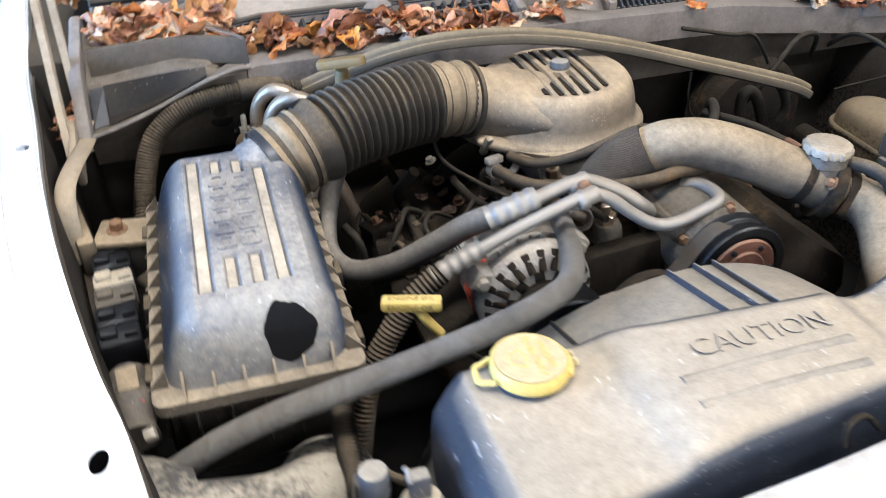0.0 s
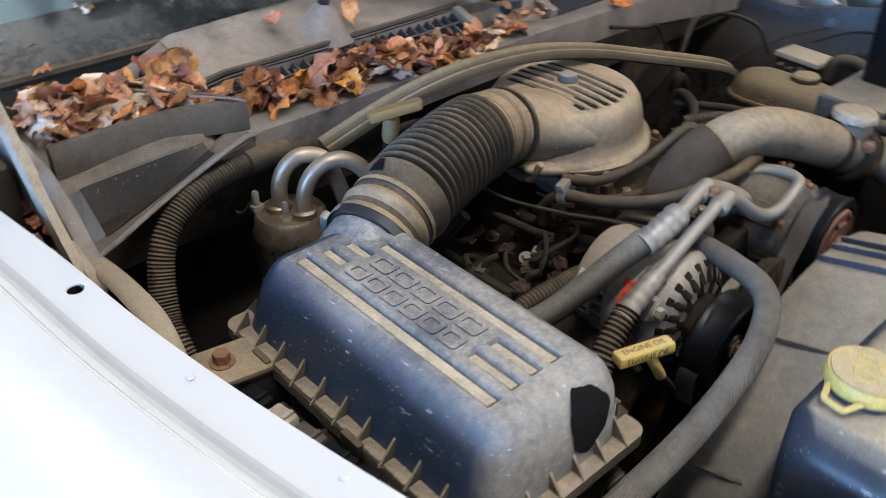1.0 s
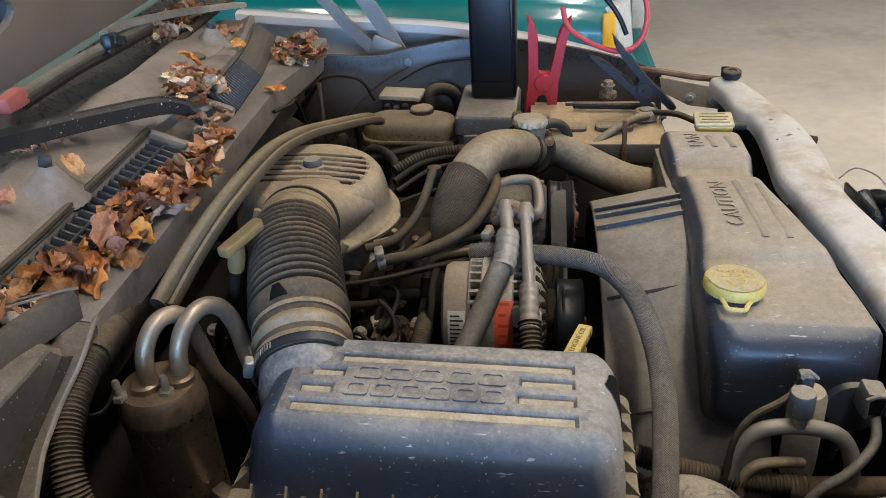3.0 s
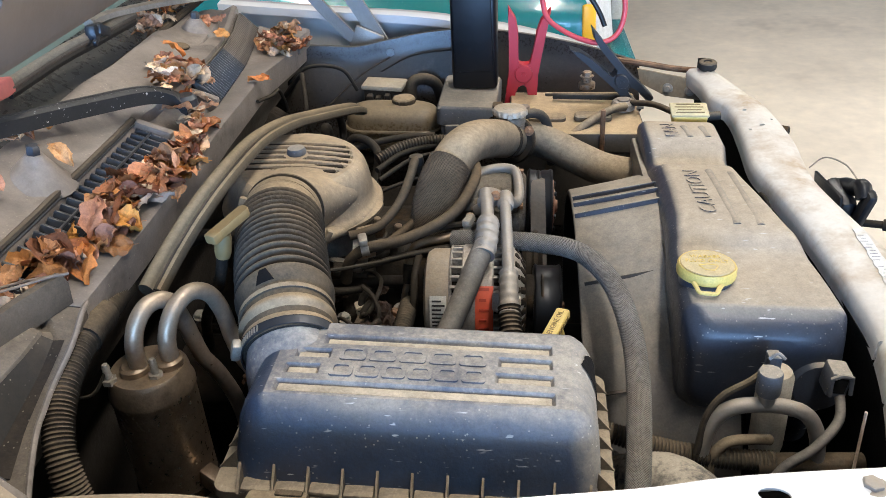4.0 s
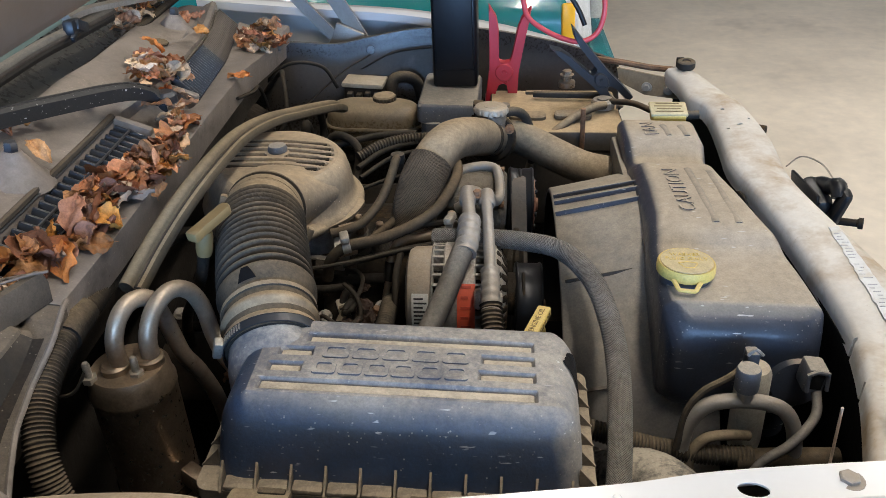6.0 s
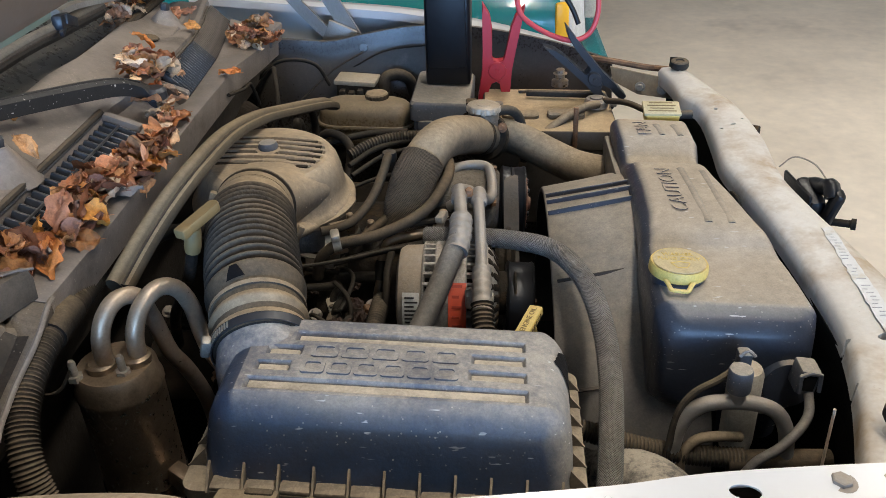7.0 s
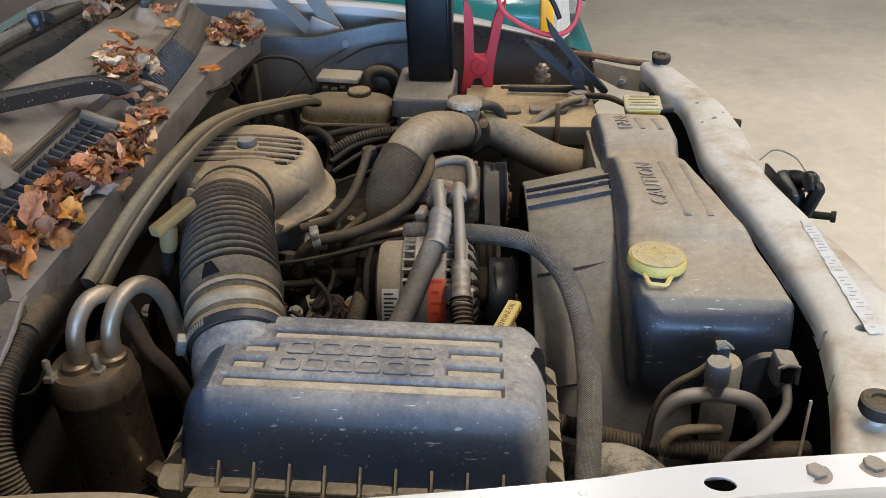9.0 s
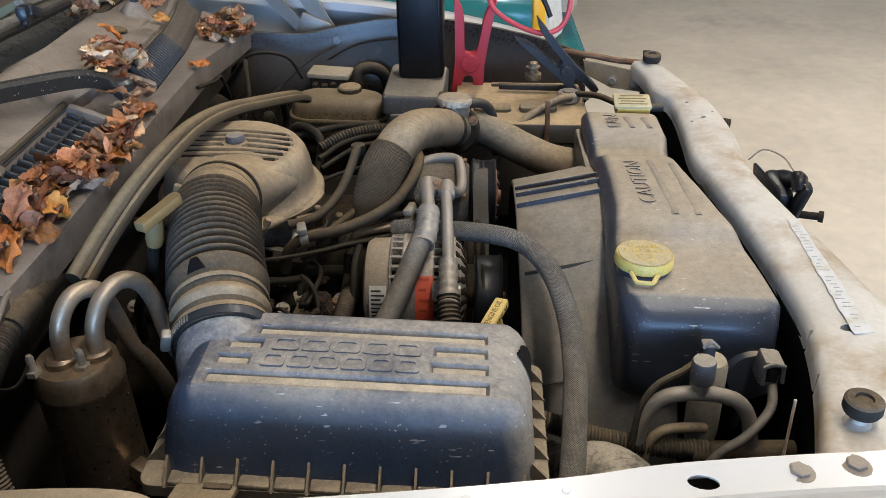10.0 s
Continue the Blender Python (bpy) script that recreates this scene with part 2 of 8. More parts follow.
M_DUCT = material("dusty_duct_plastic", (0.03, 0.029, 0.03), 0.6, dust=1.0, dust_low=-0.1, dust_high=0.9, dust_min=0.12, dust_edge=(0.46, 0.58), dust_colour=(0.38, 0.34, 0.28), bump=0.25, speck=0.5, scale=16)
M_NECK = material("dust_filmed_neck_plastic", (0.011, 0.024, 0.062), 0.45, spec=0.8, dust=0.92, dust_low=-0.25, dust_high=0.8, dust_min=0.3, dust_edge=(0.40, 0.60), dust_colour=(0.385, 0.36, 0.325), bump=0.1, bump_scale=240, speck=0.4, scratch=0.5)
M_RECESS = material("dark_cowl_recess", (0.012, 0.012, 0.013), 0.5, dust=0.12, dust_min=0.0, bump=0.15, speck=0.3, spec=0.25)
M_COMPRESSOR = material("oily_dusty_casting", (0.11, 0.095, 0.075), 0.7, metal=0.2, dust=0.5, dust_low=0.1, dust_min=0.1, dust_colour=(0.25, 0.20, 0.14), bump=1.0, bump_scale=110, vary=0.4, stain=0.5, stain_colour=(0.03, 0.022, 0.016))
M_LINE = material("grimy_rubber_line", (0.014, 0.012, 0.010), 0.75, spec=0.25, dust=0.2, dust_low=0.0, dust_min=0.1, dust_colour=(0.20, 0.155, 0.10), bump=0.3, scale=25)
M_LEAF_DARK = material("rotting_leaf", (0.045, 0.024, 0.014), 0.8, vary=0.3, scale=40, bump=0.5, bump_scale=120)
M_HANDLE = material("grimy_tan_handle", (0.17, 0.115, 0.042), 0.6, dust=0.15, dust_low=-0.4, bump=0.1)
M_YELLOW_DIRTY = material("grimy_yellow_plastic", (0.54, 0.45, 0.24), 0.6, dust=0.75, dust_low=-0.4, dust_colour=(0.42, 0.36, 0.24), bump=0.1)
M_TANK = material("dusty_translucent_plastic", (0.16, 0.118, 0.068), 0.25, dust=0.45, dust_low=0.1, dust_high=0.95, dust_min=0.25, dust_colour=(0.40, 0.32, 0.22), bump=0.06, vary=0.2, stain=0.3, stain_colour=(0.12, 0.085, 0.05))
M_PALE = material("pale_plastic", (0.42, 0.38, 0.30), 0.5, dust=0.5, bump=0.08)
M_BATTERY = material("dusty_battery_case", (0.02, 0.02, 0.02), 0.6, dust=1.0, dust_low=0.5, dust_colour=(0.47, 0.36, 0.225), dust_min=0.6, bump=0.15, stain=0.2, scale=10)
M_FUSE = material("blue_grey_box_plastic", (0.075, 0.083, 0.10), 0.45, dust=0.9, dust_low=0.3, dust_colour=(0.38, 0.34, 0.28), speck=0.6, bump=0.12)
M_BLACK_SATIN = material("matt_black_case", (0.006, 0.006, 0.007), 0.38, spec=0.35, bump=0.05, vary=0.1)
M_RED = material("red_plastic", (0.42, 0.022, 0.03), 0.42, bump=0.04, vary=0.08)
M_RED_CABLE = material("red_cable", (0.52, 0.055, 0.06), 0.45, bump=0.03, vary=0.06)
M_GREY_CLAMP = material("dark_grey_plastic", (0.024, 0.026, 0.030), 0.40, bump=0.06, vary=0.1)
M_TEAL = material("teal_car_paint", (0.0, 0.17, 0.175), 0.2, coat=0.8, bump=0.01, vary=0.03)
M_FLOOR = material("bare_concrete_floor", (0.77, 0.67, 0.535), 0.6, vary=0.1, scale=1.6, bump=0.15, bump_scale=45, stain=0.08, stain_colour=(0.5, 0.43, 0.34))
# wall and ceiling colours kept dark so that little light bounces back
M_WALL = material("dark_unseen_wall", (0.15, 0.145, 0.135), 0.8, vary=0.05, scale=2, bump=0.1)
M_CEILING = material("dark_unseen_ceiling", (0.13, 0.125, 0.115), 0.85, vary=0.05, scale=2, bump=0.1)
M_HOOD = material("dusty_hood_underside", (0.16, 0.128, 0.103), 0.5, vary=0.1, scale=6, dust=0.0, bump=0.05, stain=0.2, stain_colour=(0.08, 0.07, 0.06))
M_LEAF = material("dry_leaf", (0.40, 0.185, 0.075), 0.6, vary=0.3, scale=40, bump=0.5, bump_scale=120, hue=1.0, stain=0.25, stain_colour=(0.10, 0.045, 0.025))
M_LEAF_PALE = material("bleached_dry_leaf", (0.55, 0.40, 0.27), 0.7, vary=0.22, scale=40, bump=0.5, bump_scale=120, hue=0.6)
M_TWIG = material("dry_twig", (0.17, 0.13, 0.10), 0.85, vary=0.3, bump=0.4)
M_LABEL = material("white_paper_label", (0.62, 0.60, 0.55), 0.6, dust=0.3, vary=0.05, bump=0.03)
M_ORANGE = material("orange_red_label", (0.70, 0.10, 0.045), 0.5, vary=0.08, dust=0.15, bump=0.03)
M_STICKER = material("worn_white_sticker", (0.60, 0.60, 0.59), 0.5, vary=0.06, scale=60, stain=0.5, stain_colour=(0.50, 0.45, 0.36), bump=0.05)
M_PRINT_GREY = material("faded_grey_print", (0.36, 0.37, 0.38), 0.6, vary=0.2, bump=0.0)
M_INK = material("dark_ink", (0.03, 0.028, 0.026), 0.7, vary=0.05, bump=0.0)
M_AMBER = material("amber_plastic", (0.85, 0.45, 0.02), 0.35, vary=0.05, bump=0.02)
M_LENS = material("clear_lamp_lens", (0.62, 0.63, 0.63), 0.12, vary=0.1, scale=60, bump=0.5, bump_scale=60, coat=0.5)
M_PINK = material("faded_red_plastic", (0.55, 0.16, 0.14), 0.55, bump=0.08)
M_WIPER = material("scuffed_black_metal", (0.010, 0.010, 0.011), 0.55, spec=0.3, scratch=0.75, bump=0.15, dust=0.12, dust_colour=(0.2, 0.19, 0.17))
M_BLADE = material("dust_grey_blade_metal", (0.14, 0.13, 0.115), 0.6, dust=0.7, dust_low=-0.2, dust_high=0.9, dust_min=0.3, dust_colour=(0.36, 0.32, 0.26), bump=0.3, stain=0.3, stain_colour=(0.03, 0.028, 0.025))
M_WIPER_GREY = material("worn_grey_arm_metal", (0.30, 0.28, 0.25), 0.45, metal=0.3, dust=0.3, bump=0.1, vary=0.15, stain=0.3, stain_colour=(0.06, 0.055, 0.05))
M_FRIT = material("dust_hazed_black_glass", (0.022, 0.024, 0.025), 0.10, dust=0.35, dust_low=-0.2, dust_high=0.9, dust_min=0.15, dust_colour=(0.30, 0.285, 0.26), bump=0.02, coat=0.6, scale=9, speck=0.5)
M_COVER = material("tan_dusted_cover", (0.27, 0.25, 0.22), 0.6, dust=0.7, dust_low=-0.4, dust_min=0.3, bump=0.2, stain=0.3, stain_colour=(0.12, 0.09, 0.06))
M_PRINT_RED = material("faded_red_print", (0.42, 0.05, 0.025), 0.6, vary=0.05, bump=0.0)
M_NECK_STEEL = material("tarnished_steel_neck", (0.16, 0.14, 0.115), 0.5, metal=0.5, dust=0.4, dust_low=0.2, bump=0.25, vary=0.25, stain=0.3)
M_LEAF_RED = material("red_brown_leaf", (0.21, 0.075, 0.035), 0.55, vary=0.35, scale=40, bump=0.5, bump_scale=120, hue=0.3, stain=0.2, stain_colour=(0.05, 0.02, 0.012))
# near-black colour that stands in for shade in gaps and hollows
M_DARK = material("near_black_shade", (0.010, 0.009, 0.008), 0.9, spec=0.15, vary=0.3, bump=0.2)


def braid_material(name, colour, dust, stain, pitch=165.0, gap=0.45):
    """Woven sleeve over a hose: two crossed diagonal bands of thread, with darker gaps between them."""
    m = material(name, colour, 0.75, dust=dust, dust_min=0.1, bump=0.0, vary=0.25, stain=stain, stain_colour=(0.02, 0.016, 0.013), spec=0.3)
    nodes, link = m.node_tree.nodes, m.node_tree.links.new
    shader = nodes["Principled BSDF"]
    uv = nodes.new("ShaderNodeUVMap")
    heights = []
    for k in (1, -1):
        mp = nodes.new("ShaderNodeMapping")
        mp.inputs["Rotation"].default_value[2] = k * radians(45)
        link(uv.outputs[0], mp.inputs[0])
        w = nodes.new("ShaderNodeTexWave")
        w.inputs["Scale"].default_value = pitch
        link(mp.outputs[0], w.inputs[0])
        heights.append(w.outputs[1])
    mx = nodes.new("ShaderNodeMath")
    mx.operation = "MAXIMUM"
    link(heights[0], mx.inputs[0]), link(heights[1], mx.inputs[1])
    bp = nodes.new("ShaderNodeBump")
    bp.inputs["Strength"].default_value, bp.inputs["Distance"].default_value = 1.0, 0.003
    link(mx.outputs[0], bp.inputs["Height"])
    link(bp.outputs[0], shader.inputs["Normal"])
    level = nodes.new("ShaderNodeMapRange")
    level.inputs[1].default_value, level.inputs[2].default_value, level.inputs[3].default_value = 0.35, 0.95, 1 - gap
    level.inputs[4].default_value = 1 + 0.35 * gap
    link(mx.outputs[0], level.inputs[0])
    tone, shade = nodes.new("ShaderNodeCombineColor"), nodes.new("ShaderNodeMix")
    shade.data_type, shade.blend_type = "RGBA", "MULTIPLY"
    shade.inputs[0].default_value = 1.0
    for k in range(3):
        link(level.outputs[0], tone.inputs[k])
    source = shader.inputs["Base Color"].links[0].from_socket
    link(source, shade.inputs[6]), link(tone.outputs[0], shade.inputs[7])
    link(shade.outputs[2], shader.inputs["Base Color"])
    return m


M_BRAID = braid_material("braided_hose_cover", (0.27, 0.255, 0.235), 0.3, 0.0, 165.0, 0.55)
M_SLEEVE = braid_material("woven_heat_sleeve", (0.125, 0.090, 0.058), 0.08, 0.7, 150.0, 0.6)


def glass_material():
    m = bpy.data.materials.new("tinted_glass_pale_reflection")
    m.use_nodes = True
    b = m.node_tree.nodes["Principled BSDF"]
    # pale base and halved transmission stand in for bright reflections on the pane
    b.inputs["Base Color"].default_value = (0.42, 0.52, 0.47, 1)
    b.inputs["Transmission Weight"].default_value, b.inputs["Roughness"].default_value, b.inputs["IOR"].default_value = 0.45, 0.04, 1.45
    return m


M_GLASS = glass_material()


def lamp_material(name, colour, power):
    m = bpy.data.materials.new(name)
    m.use_nodes = True
    b = m.node_tree.nodes["Principled BSDF"]
    b.inputs["Emission Color"].default_value, b.inputs["Emission Strength"].default_value = (*colour, 1), power
    return m


M_TUBE_LIGHT = lamp_material("lit_tube", (1.0, 0.97, 0.9), 9.0)

# ---- building tools ----


def V(*a):
    return Vector(a)


def thing(name, base, label, category, group="", kind=""):
    ob = new(name)
    ob.location, ob.empty_display_size = base, 0.02
    return tagged(ob, label, category, group, kind)


def finish(me, mat, sharp=38):
    me.materials.append(mat)
    me.shade_smooth()
    me.set_sharp_from_angle(angle=radians(sharp))


def mesh_from(name, bm, mat, sharp=38):
    me = bpy.data.meshes.new(name)
    bmesh.ops.recalc_face_normals(bm, faces=bm.faces[:])
    bm.to_mesh(me)
    bm.free()
    finish(me, mat, sharp)
    return me


def adopt(ob, parent):
    if parent is not None:
        ob.parent = parent
        if parent.parent is None:
            ob.matrix_parent_inverse = Matrix.Translation(parent.location).inverted() if parent.data is None else Matrix()
    return ob


def part(name, bm, mat, parent=None, label="", sharp=38):
    """One bmesh, in world places, as one mesh object under a thing or a part."""
    return tagged(adopt(new(name, mesh_from(name, bm, mat, sharp)), parent), label)


def placed(name, me, m, parent=None, label=""):
    """An object on shared mesh data, at the pose m."""
    ob = new(name, me)
    adopt(ob, parent)
    ob.matrix_basis = m
    return tagged(ob, label)


def alone(name, bm, mat, label, category, group="", kind="", sharp=38):
    return tagged(new(name, mesh_from(name, bm, mat, sharp)), label, category, group, kind)


def add_box(bm, m, size, bevel=0.0, seg=2):
    made = bmesh.ops.create_cube(bm, size=1.0, matrix=m @ Matrix.Diagonal((*size, 1)))
    if bevel:
        edges = list({e for v in made["verts"] for e in v.link_edges})
        bmesh.ops.bevel(bm, geom=edges, offset=bevel, segments=seg, affect="EDGES", profile=0.5)
    return bm


def box(centre, size, bevel=0.003, turn=(0, 0, 0), seg=2):
    return add_box(bmesh.new(), pose(*centre, *turn), size, bevel, seg)


def aim(origin, way, up=(0, 0, 1)):
    """A pose at origin whose z axis points along way."""
    z = Vector(way).normalized()
    x = Vector(up).cross(z)
    if x.length < 1e-4:
        x = Vector((1, 0, 0)).cross(z) if abs(z.x) < 0.9 else Vector((0, 1, 0)).cross(z)
    x.normalize()
    y = z.cross(x)
    m = Matrix((x, y, z)).transposed().to_4x4()
    m.translation = origin
    return m


def add_lathe(bm, profile, m, seg=24):
    """Turns (radius, height) pairs about the pose's z axis."""
    rings = []
    for r, h in profile:
        if r < 1e-6:
            rings.append([bm.verts.new(m @ V(0, 0, h))])
        else:
            rings.append([bm.verts.new(m @ V(r * math.cos(2 * math.pi * k / seg), r * math.sin(2 * math.pi * k / seg), h)) for k in range(seg)])
    for a, b in zip(rings, rings[1:]):
        for k in range(seg):
            q = [a[k % len(a)], a[(k + 1) % len(a)], b[(k + 1) % len(b)], b[k % len(b)]]
            q = list(dict.fromkeys(q))
            if len(q) > 2:
                bm.faces.new(q)
    return bm


def lathe(profile, m, seg=24):
    return add_lathe(bmesh.new(), profile, m, seg)


def disc(m, r, h, bevel=0.002, seg=20):
    return lathe([(0, 0), (r - bevel, 0), (r, bevel), (r, h - bevel), (r - bevel, h), (0, h)], m, seg)


def curve_points(pts, per=10):
    """A smooth line through the points (Catmull-Rom)."""
    p = [Vector(q) for q in pts]
    p = [p[0] * 2 - p[1]] + p + [p[-1] * 2 - p[-2]]
    out = []
    for a, b, c, d in zip(p, p[1:], p[2:], p[3:]):
        for k in range(per):
            t = k / per
            out.append(0.5 * (2 * b + (c - a) * t + (2 * a - 5 * b + 4 * c - d) * t * t + (3 * b - a - 3 * c + d) * t ** 3))
    return out + [p[-2]]


def resample(line, step):
    total, out, need = 0.0, [line[0]], step
    for a, b in zip(line, line[1:]):
        d = (b - a).length
        while d > 0 and total + d >= need:
            out.append(a.lerp(b, (need - total) / d))
            need += step
        total += d
    if (out[-1] - line[-1]).length > step * 0.3:
        out.append(line[-1])
    return out


def add_tube(bm, pts, radius, seg=14, step=0.012, flat=1.0, smooth=True, up=(0, 0, 1)):
    """A closed pipe along the points; radius is a number or a function of the way along it and the whole length; flat squeezes it along its own up."""
    line = resample(curve_points(pts) if smooth else [Vector(p) for p in pts], step)
    uv = bm.loops.layers.uv.verify()
    total = sum((b - a).length for a, b in zip(line, line[1:]))
    rings, s, x = [], 0.0, None
    for k, p in enumerate(line):
        way = (line[min(k + 1, len(line) - 1)] - line[max(k - 1, 0)]).normalized()
        if x is None:
            x = Vector(up).cross(way)
            if x.length < 0.05:
                x = V(1, 0, 0).cross(way)
        x = (x - way * x.dot(way)).normalized()
        y = way.cross(x)
        if k:
            s += (p - line[k - 1]).length
        r = radius(s, total) if callable(radius) else radius
        rings.append((s, [bm.verts.new(p + x * r * math.cos(2 * math.pi * j / seg) + y * r * flat * math.sin(2 * math.pi * j / seg)) for j in range(seg)]))
    girth = 2 * math.pi * (radius if not callable(radius) else radius(total / 2, total))
    for (sa, a), (sb, b) in zip(rings, rings[1:]):
        for j in range(seg):
            f = bm.faces.new((a[j], a[(j + 1) % seg], b[(j + 1) % seg], b[j]))
            for lp, q in zip(f.loops, ((sa, j), (sa, j + 1), (sb, j + 1), (sb, j))):
                lp[uv].uv = (q[0], girth * q[1] / seg)
    bm.faces.new(rings[0][1][::-1]), bm.faces.new(rings[-1][1])
    return bm


def tube(pts, radius, **kw):
    return add_tube(bmesh.new(), pts, radius, **kw)


def ribbed(base, depth, pitch):
    return lambda s, total: base + depth * (0.5 + 0.5 * math.cos(2 * math.pi * s / pitch)) ** 1.5


def ring_rect(hx, hy, r, n=5):
    """Outline of a rounded rectangle, counter-clockwise."""
    r = min(r, hx, hy)
    out = []
    for cx, cy, a in ((hx - r, hy - r, 0), (-hx + r, hy - r, 90), (-hx + r, -hy + r, 180), (hx - r, -hy + r, 270)):
        for k in range(n + 1):
            t = radians(a + 90 * k / n)
            out.append((cx + r * math.cos(t), cy + r * math.sin(t)))
    return out


def add_loft(bm, rings, cap_a=True, cap_b=True, closed=True):
    """Skins rings of points (each a list of Vectors, equally long)."""
    vs = [[bm.verts.new(p) for p in ring] for ring in rings]
    for a, b in zip(vs, vs[1:]):
        n = len(a)
        for k in range(n if closed else n - 1):
            bm.faces.new((a[k], a[(k + 1) % n], b[(k + 1) % n], b[k]))
    if cap_a:
        bm.faces.new(vs[0][::-1])
    if cap_b:
        bm.faces.new(vs[-1])
    return bm


def loft(rings, **kw):
    return add_loft(bmesh.new(), rings, **kw)


def rect_stack(m, layers, n=5, **kw):
    """Rounded rectangles (half x, half y, corner, height, shift x, shift y) stacked along the pose's z axis."""
    rings = []
    for hx, hy, r, h, *shift in layers:
        sx, sy = shift or (0, 0)
        rings.append([m @ V(x + sx, y + sy, h) for x, y in ring_rect(hx, hy, r, n)])
    return loft(rings, **kw)


def add_bolt(bm, m, r=0.007, h=0.006):
    """A hexagon head on a washer."""
    add_lathe(bm, [(0, 0), (r * 1.5, 0), (r * 1.5, 0.0015), (0, 0.0015)], m, 16)
    add_lathe(bm, [(r, 0.0015), (r, h), (r * 0.85, h + 0.001), (0, h + 0.001)], m, 6)
    return bm


def cut(ob, bm):
    """Cuts the closed bmesh out of a mesh object and keeps the result as plain mesh."""
    tool = bpy.data.meshes.new("cutter")
    bmesh.ops.recalc_face_normals(bm, faces=bm.faces[:])
    bm.to_mesh(tool)
    bm.free()
    helper = new("cutter", tool)
    mod = ob.modifiers.new("cut", "BOOLEAN")
    mod.operation, mod.object, mod.solver = "DIFFERENCE", helper, "EXACT"
    deps = bpy.context.evaluated_depsgraph_get()
    done = bpy.data.meshes.new_from_object(ob.evaluated_get(deps))
    ob.modifiers.remove(mod)
    old, ob.data = ob.data, done
    bpy.data.meshes.remove(old)
    bpy.data.objects.remove(helper)
    bpy.data.meshes.remove(tool)


def lettering(name, words, size, m, mat, parent, depth=0.0008, label="", squeeze=1.0):
    """Raised words in the built-in font, centred on the pose, reading along its x axis."""
    cu = bpy.data.curves.new(name, "FONT")
    cu.body, cu.size, cu.extrude, cu.align_x, cu.align_y, cu.resolution_u = words, size, depth, "CENTER", "CENTER", 3
    helper = new(name, cu)
    me = bpy.data.meshes.new_from_object(helper.evaluated_get(bpy.context.evaluated_depsgraph_get()))
    bpy.data.objects.remove(helper)
    bpy.data.curves.remove(cu)
    me.transform(m @ Matrix.Diagonal((squeeze, 1, 1, 1)))
    me.materials.clear()
    finish(me, mat)
    return tagged(adopt(new(name, me), parent), label)


# ---- garage ----
def slab(name, lo, hi, mat, label, category, bevel=0.0):
    c = [(a + b) / 2 for a, b in zip(lo, hi)]
    return alone(name, box(c, [b - a for a, b in zip(lo, hi)], bevel), mat, label, category, kind="structure")


slab("floor", (-9, -14, -0.15), (16, 9, 0), M_FLOOR, "smooth pale concrete floor with faint stains", "floor")
# ceiling and walls are out of view, added to shape the light
slab("ceiling", (-5, -9.0, 3.3), (6.8, 6.2, 3.45), M_CEILING, "unseen dark ceiling added to limit bounced light", "ceiling")
slab("wall_north", (-5, 6.2, 0), (6.8, 6.35, 3.3), M_WALL, "unseen dark wall added to limit bounced light", "wall")
slab("wall_west", (-5.15, -9.0, 0), (-5, 6.35, 3.45), M_WALL, "unseen dark wall added to limit bounced light", "wall")
slab("wall_east_a", (6.8, -9.0, 0), (6.95, -1.8, 3.45), M_WALL, "unseen dark wall added beside an opening for the light", "wall")
slab("wall_east_b", (6.8, 3.0, 0), (6.95, 6.35, 3.45), M_WALL, "unseen dark wall added beside an opening for the light", "wall")
slab("wall_south_a", (-5.15, -9.15, 0), (-2.2, -9.0, 3.45), M_WALL, "unseen dark wall added beside an opening for the light", "wall")
slab("wall_south_b", (3.4, -9.15, 0), (6.95, -9.0, 3.45), M_WALL, "unseen dark wall added beside an opening for the light", "wall")


def strip_light(x, y):
    t = thing("ceiling_light", (x, y, 3.3), "unseen ceiling strip light added to light the bay from above", "ceiling light", "strip lights on the ceiling")
    part("housing", box((x, y, 3.275), (0.18, 1.5, 0.05), 0.006), M_WHITE, t)
    for dx in (-0.045, 0.045):
        part("lamp_tube", tube([(x + dx, y - 0.72, 3.235), (x + dx, y + 0.72, 3.235)], 0.014, seg=10, step=0.3), M_TUBE_LIGHT, t)


for lx, ly in STRIPS:
    strip_light(lx, ly)

# ---- body of the truck round the engine bay ----


def rail(stations, profile, seg=6):
    """Sweeps (outward, up) pairs along stations of place and outward direction; open strip skinned as a closed loop."""
    line = curve_points(stations, seg)
    rings = []
    for k, p in enumerate(line):
        way = (line[min(k + 1, len(line) - 1)] - line[max(k - 1, 0)])
        way.z = 0
        out = V(way.y, -way.x, 0).normalized()
        rings.append([p + out * d + V(0, 0, h) for d, h in profile])
    return rings


FENDER_EDGE = [(-0.60, -0.772, 1.162), (-0.44, -0.763, 1.145), (-0.264, -0.753, 1.127), (-0.10, -0.735, 1.112), (0.06, -0.720, 1.095), (0.22, -0.696, 1.080),
               (0.386, -0.662, 1.063), (0.48, -0.637, 1.054), (0.60, -0.614, 1.042), (0.70, -0.598, 1.032), (0.86, -0.57, 1.015)]
skin = [(0.0, -0.022), (0.0015, -0.004), (0.004, 0.0), (0.043, -0.001), (0.046, -0.004), (0.048, -0.010), (0.051, -0.0135), (0.060, -0.0135), (0.063, -0.010), (0.066, 0.000),
        (0.070, 0.006), (0.10, 0.009), (0.14, 0.004), (0.18, -0.012), (0.21, -0.04), (0.235, -0.10), (0.25, -0.25), (0.255, -0.50), (0.25, -0.72)]
closed = skin + [(d - 0.0035, h - 0.002) for d, h in reversed(skin[2:])] + [(0.0025, -0.022)]
